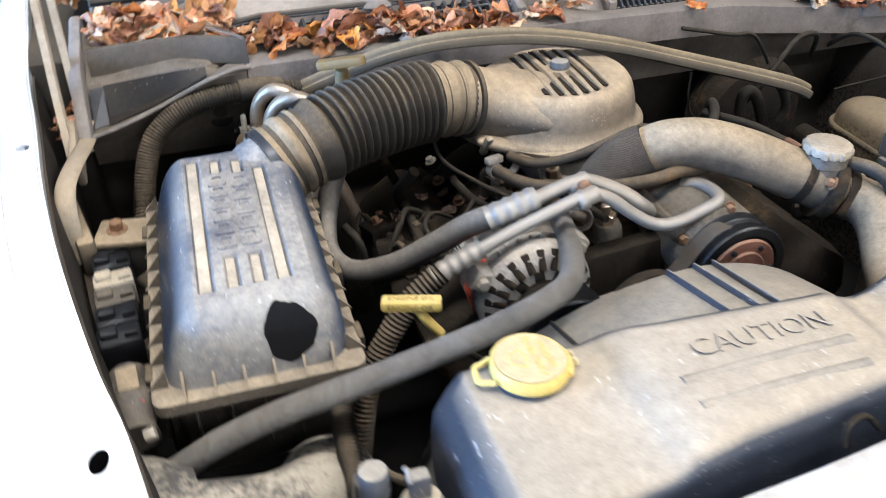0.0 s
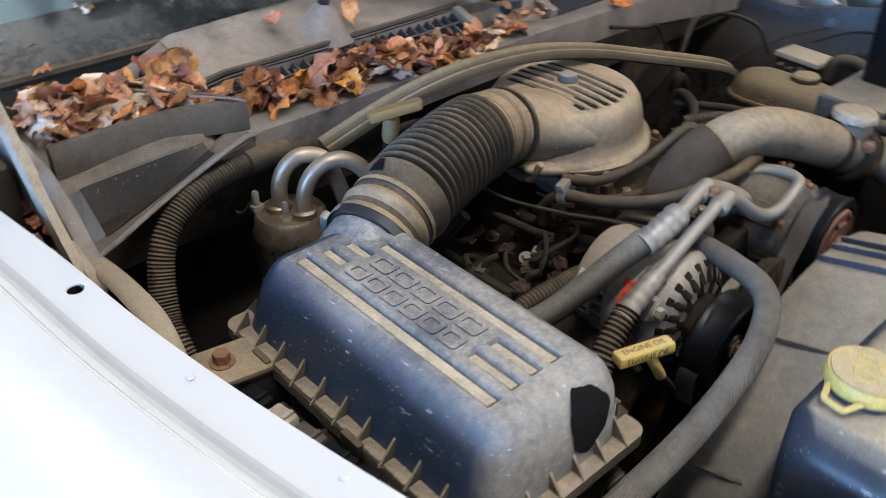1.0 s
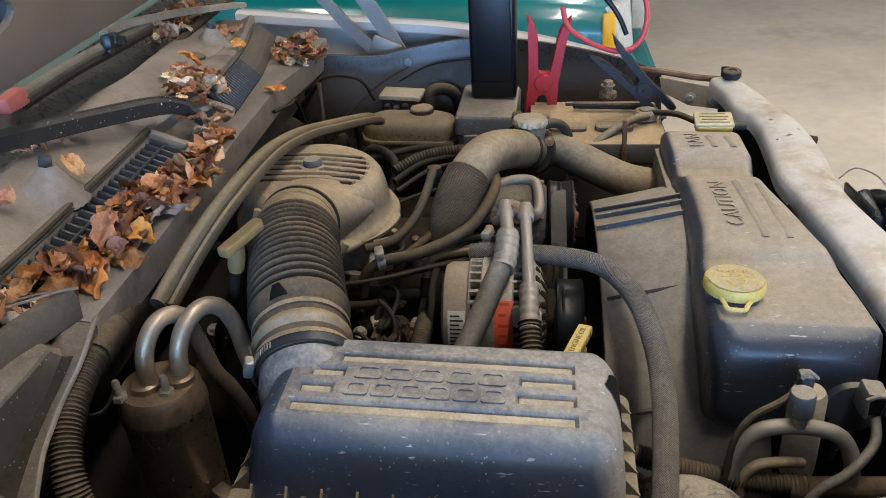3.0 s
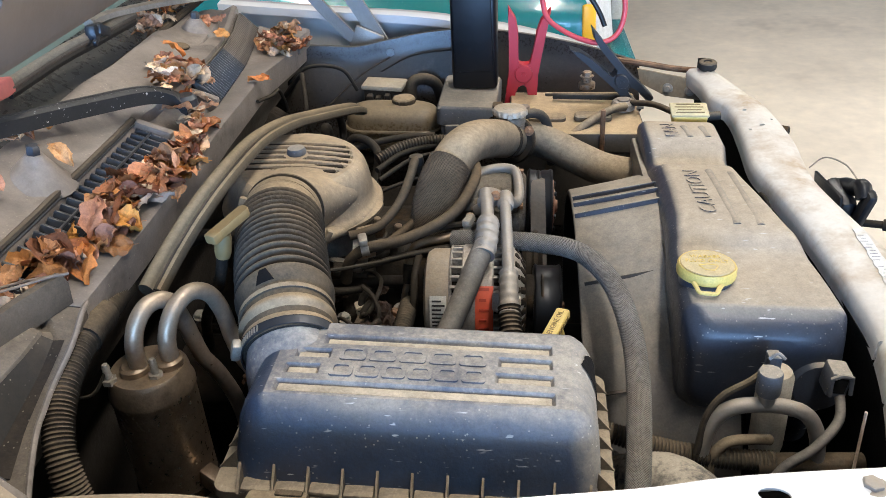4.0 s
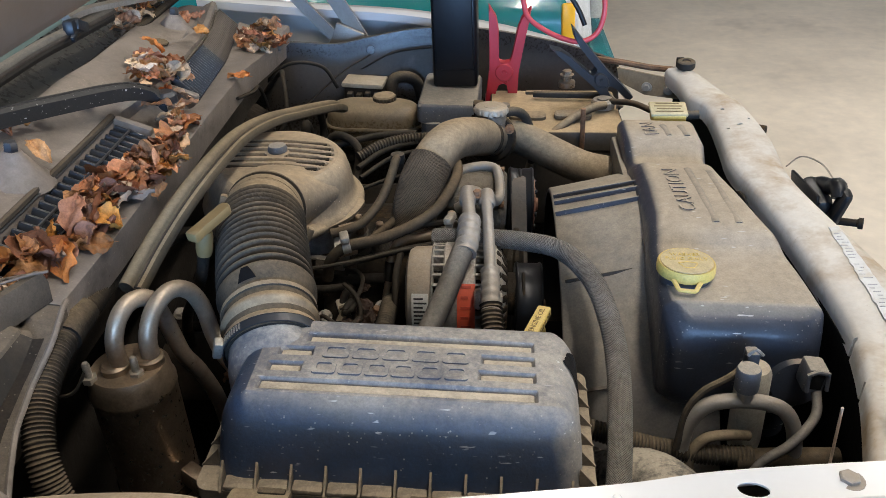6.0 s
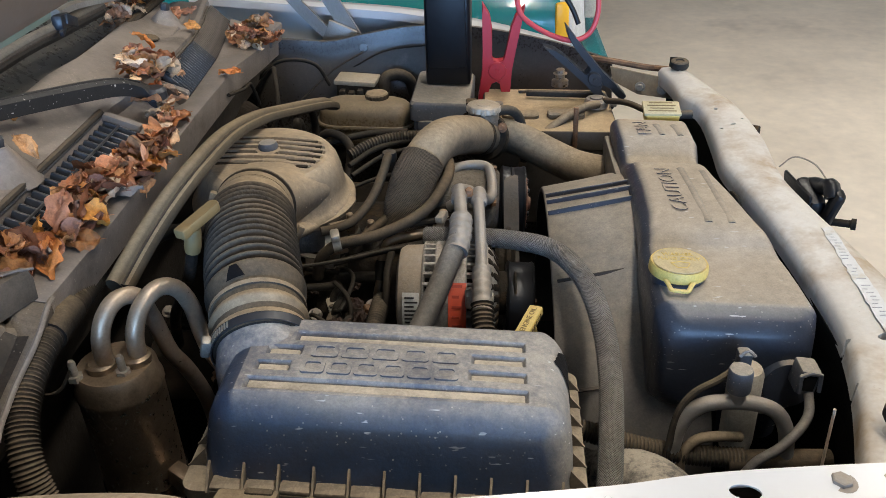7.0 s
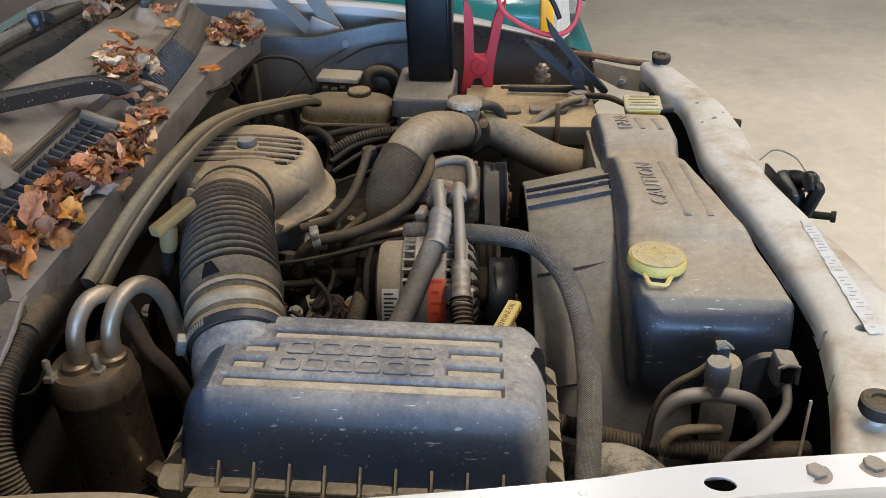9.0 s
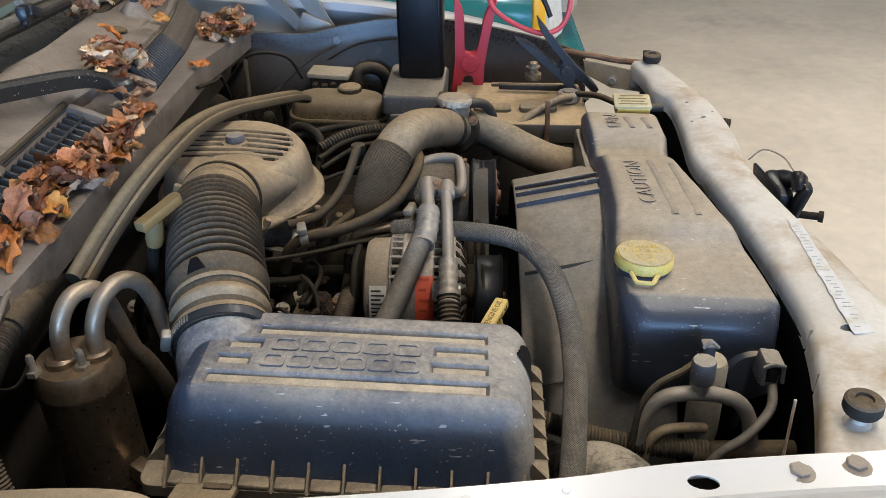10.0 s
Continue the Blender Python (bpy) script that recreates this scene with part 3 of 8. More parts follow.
fender = thing("fender", (0.1, -0.95, 0.32), "glossy white front fender with a drilled inner lip", "fender")
panel = part("panel", loft(rail(FENDER_EDGE, closed)), M_WHITE, fender, sharp=17)
for hx, hy, hz, lx in ((-0.038, -0.748, 1.1, 0.010), (0.507, -0.659, 1.05, 0.018)):
    bm = bmesh.new()
    add_loft(bm, [[V(hx + lx * 0.8 * math.cos(a) * (1 if lx < 0.015 else 1.0), hy + 0.0085 * math.sin(a) - 0.10 * lx * math.cos(a) * 0, hz + z) for a in np.linspace(0, 2 * math.pi, 17)[:-1]] for z in (-0.05, 0.05)])
    cut(panel, bm)
for bx, by, bz in ((0.598, -0.637, 1.0405), (0.654, -0.624, 1.0355), (0.72, -0.612, 1.028)):
    part("bolt", add_bolt(bmesh.new(), pose(bx, by, bz, 0, 4, 20), 0.0095, 0.005), M_PIPE_BRIGHT, fender, "zinc hexagon bolt with a washer")
for bx, by, bz in ((0.30, -0.697, 1.071), (0.385, -0.68, 1.062), (0.135, -0.728, 1.088)):
    part("stud", disc(pose(bx, by, bz), 0.004, 0.0025, 0.001, 10), M_WHITE, fender)
part("liner", loft([[V(p.x, p.y + 0.003 + dy, p.z - 0.02 - dz) for dy, dz in ((0, 0), (0.004, 0.03), (0.012, 0.12), (0.02, 0.34), (0.016, 0.34), (-0.004, 0.12), (-0.004, 0))] for p in curve_points(FENDER_EDGE, 2)]),
     M_TUB, fender, "dirty dark inner fender panel")

far_fender = thing("fender", (0.0, 1.15, 0.32), "white far fender with a grey inner panel", "fender")
FAR_EDGE = [(0.44, 0.72, 1.012), (0.38, 0.765, 1.02), (0.24, 0.87, 1.03), (0.05, 0.93, 1.05), (-0.2, 0.97, 1.065), (-0.5, 1.0, 1.09)]
part("panel", loft(rail([(x, y + 0.012, z) for x, y, z in FAR_EDGE], [(0, -0.02), (0, 0), (0.02, 0.004), (0.05, 0.002), (0.066, -0.012), (0.074, -0.06), (0.078, -0.3), (0.078, -0.7), (0.072, -0.7), (0.07, -0.3), (0.06, -0.02), (0.004, -0.02)])), M_WHITE, far_fender, "white painted outer panel", sharp=60)
INNER = [(-0.34, 0.80, 1.035), (-0.2, 0.80, 1.03), (-0.10, 0.805, 1.022), (-0.02, 0.81, 1.035), (0.10, 0.815, 1.05), (0.24, 0.80, 1.05), (0.42, 0.74, 1.03), (0.56, 0.68, 1.0)]
part("inner_panel", loft([[V(p.x, p.y + dy, p.z + dz) for dy, dz in ((0.012, 0.0), (0.0, 0.0), (-0.004, -0.02), (-0.008, -0.05), (-0.03, -0.08), (-0.045, -0.2), (-0.05, -0.5), (-0.04, -0.5), (-0.03, -0.2), (0.0, -0.06), (0.008, -0.02))] for p in curve_points(INNER, 5)]), M_GREY_PAINT, far_fender, "dusty grey-blue inner fender panel")
part("panel_bolt", disc(aim((-0.02, 0.806, 1.005), (0.1, -1, 0.2)), 0.011, 0.004, 0.001), M_GREY_PAINT, far_fender)
part("ledge", loft([[V(p.x, p.y + dy, p.z + dz - 0.03) for dy, dz in ((0.01, 0), (0.14, -0.015), (0.14, -0.02), (0.01, -0.005))] for p in curve_points(INNER, 4)]), M_GREY_PAINT, far_fender)

# upper radiator support
TIE = [(0.56, 0.640, 0.700), (0.47, 0.655, 0.722), (0.40, 0.655, 0.738), (0.30, 0.665, 0.752), (0.18, 0.658, 0.757), (0.08, 0.650, 0.748), (0.0, 0.659, 0.747), (-0.10, 0.670, 0.760),
       (-0.22, 0.678, 0.780), (-0.35, 0.682, 0.80), (-0.42, 0.674, 0.812), (-0.50, 0.655, 0.822), (-0.60, 0.622, 0.84), (-0.645, 0.605, 0.85)]
rings = []
for ya, xi, xo in [tuple(p) for p in curve_points(TIE, 3)]:
    z = 1.028 - 0.006 * (ya > 0.4)
    crown = 0.004
    xi += 0.012 if ya < 0.35 else 0.0
    rings.append([V(xi - 0.001, ya, z - 0.034), V(xi, ya, z - 0.026), V(xi + 0.001, ya, z - 0.009), V(xi + 0.007, ya, z - 0.001), V(xi + 0.026, ya, z + 0.0005), V((xi + xo) / 2, ya, z + crown),
                  V(xo - 0.02, ya, z + 0.001), V(xo - 0.008, ya, z - 0.003), V(xo, ya, z - 0.014), V(xo + 0.003, ya, z - 0.07), V(xo - 0.004, ya, z - 0.07), V(xo - 0.012, ya, z - 0.02), V(xi + 0.012, ya, z - 0.018), V(xi + 0.003, ya, z - 0.034)])
support = thing("radiator_support", (0.70, 0.0, 0.93), "dirty white painted radiator support bar with brown stains", "radiator support")
bar = part("bar", loft(rings), M_CREAM, support, sharp=50)
bm = bmesh.new()
for x, y, rx, ry in ((0.735, -0.405, 0.014, 0.008), (0.690, -0.40, 0.004, 0.004), (0.672, -0.475, 0.004, 0.004), (0.70, 0.30, 0.004, 0.004), (0.712, 0.22, 0.005, 0.004), (0.735, 0.25, 0.003, 0.003), (0.69, 0.21, 0.003, 0.003)):
    add_loft(bm, [[V(x + rx * math.cos(a), y + ry * math.sin(a), z) for a in np.linspace(0, 2 * math.pi, 13)[:-1]] for z in (0.98, 1.08)])
cut(bar, bm)
rng = random.Random(31)
bm = bmesh.new()
edge = []
for k in range(29):
    q = k / 28
    ym, xm = -0.420 + 0.262 * q, 0.741 + 0.004 * q
    wl, wr = 0.0125 + rng.uniform(-0.0022, 0.0008) - 0.006 * q, 0.0125 + rng.uniform(-0.0012, 0.0005) - 0.004 * q
    edge.append([V(xm - wl, ym, 1.0319), V(xm + wr, ym + 0.002, 1.0319), V(xm + wr, ym + 0.002, 1.0328), V(xm - wl, ym, 1.0328)])
part("label_plate", add_loft(bm, edge), M_STICKER, support, "worn white printed sticker")
for k in range(30):
    q = (k + 1) / 32
    if rng.random() < 0.75:
        part("print_line", box((0.741 + 0.004 * q + rng.uniform(-0.003, 0.003), -0.415 + 0.255 * q, 1.0330), (rng.uniform(0.005, 0.011), 0.0011, 0.0005), 0, (0, 0, -2)), M_PRINT_GREY, support)


def bump_stop(x, y, z, tilt=0):
    t = thing("hood_bump_stop", (x, y, z), "round black rubber hood bump stop on a threaded post", "bump stop", "hood bump stops")
    part("base", lathe([(0, 0), (0.017, 0), (0.015, 0.004), (0.008, 0.008), (0.006, 0.02), (0, 0.02)], pose(x, y, z, tilt, 0, 0)), M_CREAM, t)
    part("cushion", lathe([(0, 0.018), (0.010, 0.018), (0.017, 0.02), (0.019, 0.024), (0.0185, 0.034), (0.016, 0.036), (0.009, 0.036), (0.008, 0.033), (0, 0.033)], pose(x, y, z, tilt, 0, 0)), M_RUBBER, t)


bump_stop(0.682, -0.560, 1.024)
bump_stop(0.680, 0.545, 1.006, 5)

# hood, raised
hood = thing("hood", (-0.32, 0.0, 1.33), "raised hood showing its dusty brown-grey underside", "hood")
hm = pose(-0.33, 0, 1.326, 0, -71, 0)
inner_skin = part("inner_panel", rect_stack(hm, [(0.62, 0.74, 0.05, -0.004, 0.62, 0), (0.625, 0.745, 0.05, 0.0, 0.62, 0), (0.62, 0.74, 0.05, 0.005, 0.62, 0)]), M_HOOD, hood)
bm = bmesh.new()
for u, v, a, b in ((0.09, -0.30, 0.02, 0.04), (0.10, -0.12, 0.014, 0.05), (0.10, 0.10, 0.014, 0.05), (0.40, -0.3, 0.12, 0.12), (0.40, 0.3, 0.12, 0.12), (0.85, -0.3, 0.14, 0.14), (0.85, 0.3, 0.14, 0.14)):
    add_loft(bm, [[hm @ V(u + a * math.cos(t), v + b * math.sin(t), h) for t in np.linspace(0, 2 * math.pi, 21)[:-1]] for h in (-0.03, 0.03)])
cut(inner_skin, bm)
part("outer_skin", rect_stack(hm, [(0.64, 0.76, 0.06, 0.03, 0.64, 0), (0.645, 0.765, 0.06, 0.034, 0.64, 0), (0.64, 0.76, 0.06, 0.037, 0.64, 0)]), M_WHITE, hood, "white outer skin")
part("rear_edge", tube([hm @ V(0.0, v, 0.012) for v in np.linspace(-0.74, 0.74, 9)], 0.011, seg=10, step=0.06), M_HOOD, hood)


def hood_hinge(y, side, arms, mat, foot):
    t = thing("hood_support", foot, "painted steel hood hinge with two arms", "hood support", "hood supports")
    for pts, w in arms:
        rings = []
        line = curve_points(pts, 5)
        for k, p in enumerate(line):
            way = (line[min(k + 1, len(line) - 1)] - line[max(k - 1, 0)]).normalized()
            out = V(0, 1, 0).cross(way).normalized()
            rings.append([p + out * a + V(0, b, 0) for a, b in ((-w, -0.002), (-w, 0.008), (-w + 0.003, 0.008), (-w + 0.003, 0.001), (w - 0.003, 0.001), (w - 0.003, 0.008), (w, 0.008), (w, -0.002))])
        part("arm", loft(rings), mat, t)
    part("bracket", box((foot[0], y + side * 0.012, foot[2] + 0.03), (0.075, 0.012, 0.06), 0.004, (0, 25, 0)), mat, t)
    part("pivot", add_bolt(bmesh.new(), aim((foot[0] - 0.01, y + side * 0.004, foot[2] + 0.045), (0, side, 0.2)), 0.009, 0.008), M_RUST, t)


hood_hinge(-0.715, 1, [([(-0.135, -0.712, 1.04), (-0.19, -0.716, 1.13), (-0.29, -0.720, 1.29), (-0.37, -0.722, 1.40)], 0.013),
                       ([(-0.175, -0.692, 1.03), (-0.255, -0.70, 1.13), (-0.36, -0.71, 1.30)], 0.009)], M_BEIGE, (-0.15, -0.71, 1.01))
hood_hinge(0.90, -1, [([(-0.055, 0.905, 1.00), (-0.115, 0.905, 1.11), (-0.23, 0.905, 1.30), (-0.33, 0.905, 1.42)], 0.019),
                      ([(-0.105, 0.885, 1.00), (-0.20, 0.885, 1.11), (-0.34, 0.885, 1.30)], 0.014)], M_PIPE_BRIGHT, (-0.09, 0.895, 0.98))

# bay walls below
# near-black closing sheets: the shade deep in the bay is in their colour
slab("bay_floor", (-0.42, -0.70, 0.50), (0.70, 0.84, 0.52), M_DARK, "near-black sheet standing in for the shade below the engine", "bay floor")
slab("firewall", (-0.44, -0.74, 0.50), (-0.335, 0.86, 1.035), M_TUB, "dusty painted firewall behind the engine", "firewall", 0.02)
slab("front_bulkhead", (0.692, -0.66, 0.50), (0.708, 0.70, 0.998), M_DARK, "near-black sheet standing in for the shade behind the grille", "bulkhead")
slab("underbody", (-0.60, -0.93, 0.0), (0.95, 1.15, 0.50), M_DARK, "near-black unseen block closing the truck from below", "underbody", 0.02)

# cowl panel below the windshield
COWL_Y = [-0.69, -0.66, -0.60, -0.54, -0.48, -0.43, -0.36, -0.26, -0.12, 0.02, 0.16, 0.30, 0.45, 0.60, 0.72, 0.80]


def cowl_edge(y):
    x = np.interp(y, [-0.69, -0.62, -0.54, -0.48, -0.43, -0.3, 0.0, 0.5, 0.8], [-0.155, -0.158, -0.172, -0.188, -0.203, -0.200, -0.200, -0.212, -0.222])
    z = np.interp(y, [-0.69, -0.54, -0.43, -0.2, 0.1, 0.4, 0.65, 0.8], [1.078, 1.088, 1.112, 1.112, 1.112, 1.10, 1.065, 1.045])
    return float(x), float(z)


def cowl_lift(y):
    """How far the rear of the panel stands above its front lip."""
    return float(np.interp(y, [-0.69, -0.55, -0.3, 0.1, 0.5, 0.8], [0.05, 0.062, 0.075, 0.08, 0.085, 0.075]))


FLANGE = [(-0.695, -0.160, 1.052), (-0.645, -0.181, 1.056), (-0.60, -0.195, 1.066), (-0.553, -0.195, 1.085), (-0.508, -0.188, 1.106), (-0.46, -0.196, 1.116), (-0.43, -0.203, 1.112)]


def flange_at(y):
    cols = list(zip(*FLANGE))
    return float(np.interp(y, cols[0], cols[1])), float(np.interp(y, cols[0], cols[2]))


def ledge_at(y):
    """Front edge of the tan ledge above the recess at the near end."""
    return float(np.interp(y, [-0.69, -0.645, -0.543, -0.43], [-0.252, -0.246, -0.222, -0.225])), float(np.interp(y, [-0.69, -0.645, -0.543, -0.43], [1.098, 1.104, 1.118, 1.118]))


def vent_bend(y):
    """How far the far vent swings back toward the windshield, and how far it climbs there."""
    return float(np.interp(y, [0.07, 0.17, 0.4, 0.5, 0.6, 0.7, 0.8], [0.0, -0.026, -0.012, 0.003, 0.018, 0.036, 0.050])), float(np.interp(y, [0.45, 0.65, 0.8], [0.0, 0.014, 0.036]))


def cowl_section(y):
    x, z = cowl_edge(y)
    k = cowl_lift(y)
    b, up = vent_bend(y)
    s = float(np.interp(y, [0.09, 0.15], [0, 1]))
    plain = [(x - 0.004, z - 0.05), (x + 0.000, z - 0.008), (x, z), (x - 0.006, z + 0.003), (x - 0.058 - b, z + 0.012 - 0.008 * s + up), (x - 0.064 - b, z + 0.006 - 0.008 * s + up), (x - 0.068 - b, z - 0.006 - 0.004 * s + up),
             (x - 0.115 + 0.011 * s - b, z + 0.018 + 0.018 * s + up), (x - 0.118 + 0.012 * s - b, z + 0.034 + 0.018 * s + up), (x - 0.124 + 0.010 * s - b, z + 0.040 + 0.016 * s + up), (x - 0.15 - 0.8 * b, z + 0.2 * k + 0.032 + 0.008 * s + 0.7 * up),
             (x - 0.19 - 0.6 * b, z + 0.55 * k + 0.032 + 0.3 * up), (x - 0.215 - 0.5 * b, z + 0.7 * k + 0.03), (x - 0.225 - 0.5 * b, z + 0.7 * k + 0.02), (x - 0.225 - 0.5 * b, z - 0.05)]
    w = float(np.interp(y, [-0.50, -0.445], [1, 0]))
    if w == 0:
        return plain
    (fx, fz), (lx, lz) = flange_at(y), ledge_at(y)
    d, h = fx - lx, lz - fz
    near = [(lx - 0.01, fz - 0.06), (fx - 0.3 * d, fz - 0.006), (fx, fz - 0.004), (fx - 0.001, fz), (fx - 0.25 * d, fz + 0.001), (fx - 0.62 * d, fz + 0.06 * h), (fx - 0.95 * d, lz - 0.004), (lx, lz), (lx - 0.022, lz + 0.010), (lx - 0.026, lz + 0.012)]
    return [(a[0] * (1 - w) + b[0] * w, a[1] * (1 - w) + b[1] * w) for a, b in zip(plain, near)] + plain[10:]


ys = [float(v) for v in np.interp(np.linspace(0, 15, 91), range(16), COWL_Y)]
cowl = thing("cowl_panel", (-0.33, 0.0, 1.035), "weathered grey plastic cowl panel with black louvred vents", "cowl panel", kind="structure")
part("panel", loft([[V(x, y, z) for x, z in cowl_section(y)] for y in [-0.445] + [q for q in ys if q > -0.445]]), M_COWL, cowl, sharp=30)
part("end_moulding", loft([[V(x, y, z) for x, z in cowl_section(y)] for y in [q for q in ys if q < -0.447] + [-0.447]]), M_COWL_DIRTY, cowl, "brown-stained end moulding", sharp=30)
louvre = bmesh.new()
add_box(louvre, pose(0, 0, 0.005, 0, 0, 0), (0.056, 0.0058, 0.012), 0.0014, 1)
louvre_mesh = mesh_from("louvre", louvre.copy(), M_GRILLE)
louvre_dusty = mesh_from("louvre", louvre, M_COWL_DIRTY)
for y in [-0.60 + 0.0185 * k for k in range(34)] + [0.2 + 0.0115 * k for k in range(50)]:
    x, z = cowl_edge(y)
    b, up = vent_bend(y)
    far = y > 0.1
    placed("louvre", louvre_dusty if y > 0.43 else louvre_mesh, pose(x - (0.084 if far else 0.092) - b, y, z + (0.019 if far else 0.010) + up, 0, 45 if far else 24, 0) @ pose(0, 0, 0, -24, 0, 0), cowl)
for y0, y1, rows in ((-0.60, 0.02, ((0.067, 0.007), (0.092, 0.0205), (0.118, 0.034))), (0.19, 0.76, ((0.063, 0.004), (0.083, 0.024), (0.103, 0.044)))):
    for u, dz in rows:
        part("grille_bar", tube([(cowl_edge(y)[0] - u - vent_bend(y)[0], y, cowl_edge(y)[1] + dz + vent_bend(y)[1]) for y in np.linspace(y0, y1, 13)], 0.0022, seg=6, step=0.04), M_GRILLE if y0 < 0 else M_COWL_DIRTY, cowl)
# black strips laid over the panel as painted shade between the louvres
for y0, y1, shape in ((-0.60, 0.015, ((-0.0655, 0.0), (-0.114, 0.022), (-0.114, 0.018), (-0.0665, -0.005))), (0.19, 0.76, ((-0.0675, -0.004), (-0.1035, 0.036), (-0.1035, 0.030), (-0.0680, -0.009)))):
    part("grille_well", loft([[V(x + dx - b, y, z + dz + up) for dx, dz in shape] for y in np.linspace(y0, y1, 16) for (x, z), (b, up) in [(cowl_edge(float(y)), vent_bend(float(y)))]]), M_DARK, cowl, "black strip standing in for the shade under the louvres")
for y0, dx in ((0.025, 0.0), (0.183, 0.030)):
    x, z = cowl_edge(y0)
    part("grille_end", box((x - 0.092 + dx, y0, z + 0.016), (0.062, 0.018, 0.03), 0.006, (0, 22, 0)), M_COWL, cowl)
part("raised_cover", loft([[V(x + g * (-0.385 - x), y + g * 0.6 * (0.47 - y), z + h) for x, y, z in ((-0.318, 0.235, 1.150), (-0.327, 0.30, 1.150), (-0.358, 0.60, 1.144), (-0.370, 0.635, 1.146), (-0.430, 0.615, 1.166), (-0.440, 0.595, 1.168), (-0.432, 0.44, 1.172), (-0.424, 0.41, 1.172))] for g, h in ((0, -0.04), (0, 0.0), (0.02, 0.004), (0.06, 0.006))]), M_COWL, cowl, "raised cover panel", sharp=25)
part("flat_plug", disc(pose(-0.361, 0.377, 1.163, 0, 15, 0), 0.016, 0.005, 0.002), M_RUBBER, cowl, "black rubber plug")
for nx, ny, nz in ((-0.355, -0.211, 1.180), (-0.378, 0.513, 1.164)):
    part("pivot_boss", lathe([(0, -0.026), (0.052, -0.026), (0.042, -0.016), (0.030, -0.004), (0.022, 0.006), (0.015, 0.014), (0.011, 0.02), (0, 0.02)], pose(nx, ny, nz, 0, 12, 0), 32), M_COWL, cowl, "moulded wiper pivot boss")
    part("pivot_nut", lathe([(0, 0.016), (0.0095, 0.016), (0.0095, 0.030), (0.007, 0.033), (0, 0.033)], pose(nx, ny, nz, 0, 10, 0), 6), M_GRILLE, cowl, "dark hexagon pivot nut")
part("corner_block", box((-0.235, 0.735, 1.065), (0.06, 0.07, 0.045), 0.006, (0, 8, -8)), M_COWL, cowl)
part("side_wing", loft([[V(x, y, z) for y, z in ((-0.697, lo), (-0.697, hi - 0.004), (-0.692, hi), (-0.680, hi), (-0.678, hi - 0.004), (-0.678, lo))] for x, lo, hi in ((-0.158, 1.046, 1.058), (-0.18, 1.048, 1.085), (-0.215, 1.05, 1.118), (-0.25, 1.06, 1.135), (-0.42, 1.08, 1.16))]), M_COWL, cowl, "grey end plate")
# thin darker sheet, 2 mm proud of the recess faces
part("recess_panel", loft([[V(x + 0.0022, y, z + 0.0022) for x, z in cowl_section(y)[4:7]] + [V(x, y, z) for x, z in reversed(cowl_section(y)[4:7])] for y in np.linspace(-0.655, -0.505, 16)]), M_RECESS, cowl, "thin dark sheet over the recess below the ledge")
part("recess_side", loft([[V(x, y, z) for x, z in ((flange_at(y)[0] - 0.02, flange_at(y)[1] + 0.002), (ledge_at(y)[0] + 0.004, ledge_at(y)[1] - 0.004), (ledge_at(y)[0] - 0.004, ledge_at(y)[1] - 0.012))] for y in (-0.676, -0.655)]), M_GRILLE, cowl)
part("front_flange", tube([(flange_at(y)[0] + 0.002, y, flange_at(y)[1]) for y in np.linspace(-0.69, -0.44, 14)], 0.0034, seg=8, step=0.01), M_COWL, cowl, "thin pale folded edge")
part("rubber_strip", loft([[V(x + dx, y, z + dz) for dx, dz in ((0.008, -0.024), (0.010, 0.002), (0.006, 0.014), (-0.002, 0.016), (-0.008, -0.024))] for x, y, z in curve_points([(-0.270, -0.670, 1.134), (-0.262, -0.60, 1.138), (-0.246, -0.52, 1.142), (-0.222, -0.44, 1.138)], 6)]), M_APRON, cowl, "grey rubber sealing strip")
part("vent_trough", tube([(cowl_edge(y)[0] - 0.123, y, cowl_edge(y)[1] + 0.038) for y in np.linspace(-0.50, 0.03, 9)], 0.0055, seg=8, step=0.05), M_RUBBER_DARK, cowl, "black seal above the vent")
part("firewall_lip", loft([[V(x, y, z) for x, z in ((min(-0.215, cowl_section(y)[0][0]) - 0.002, cowl_section(y)[0][1] + 0.03), (-0.232, 1.03), (-0.245, 0.975), (-0.33, 0.965), (-0.335, 0.98), (-0.26, 0.99), (-0.25, 1.03), (-0.24, cowl_section(y)[0][1] + 0.03))] for y in ys[::3]]), M_APRON, cowl, "dusty grey firewall panel under the cowl")

part("grommet", lathe([(0, 0), (0.026, 0), (0.026, 0.006), (0.020, 0.010), (0.012, 0.010), (0.010, 0.016), (0, 0.016)], aim((-0.245, -0.494, 1.035), (1, 0, 0.2)), 24), M_TUB, cowl, "round firewall grommet")

slab("cowl_side", (-0.85, -0.80, 0.55), (-0.30, -0.698, 1.13), M_TUB, "dark painted body side beside the cowl", "body side", 0.02)

# windshield and wipers
glass = thing("windshield", (-0.45, 0.1, 1.19), "green-tinted windshield with a painted pale reflection and a dark lower edge", "windshield", kind="structure")
wm = pose(-0.425, 0.08, 1.172, 0, 33, 0)
part("pane", rect_stack(wm, [(0.36, 0.74, 0.06, 0.0, -0.36, 0), (0.36, 0.74, 0.06, 0.005, -0.36, 0)]), M_GLASS, glass)
part("dark_border", rect_stack(wm, [(0.05, 0.735, 0.01, 0.0065, -0.045, 0), (0.05, 0.735, 0.01, 0.0075, -0.045, 0)]), M_FRIT, glass, "dust-hazed black band along the glass")
part("trim", tube([wm @ V(-0.002, v, 0.006) for v in np.linspace(-0.74, 0.74, 9)], 0.008, seg=8, step=0.08), M_RUBBER, glass, "black rubber windshield trim")
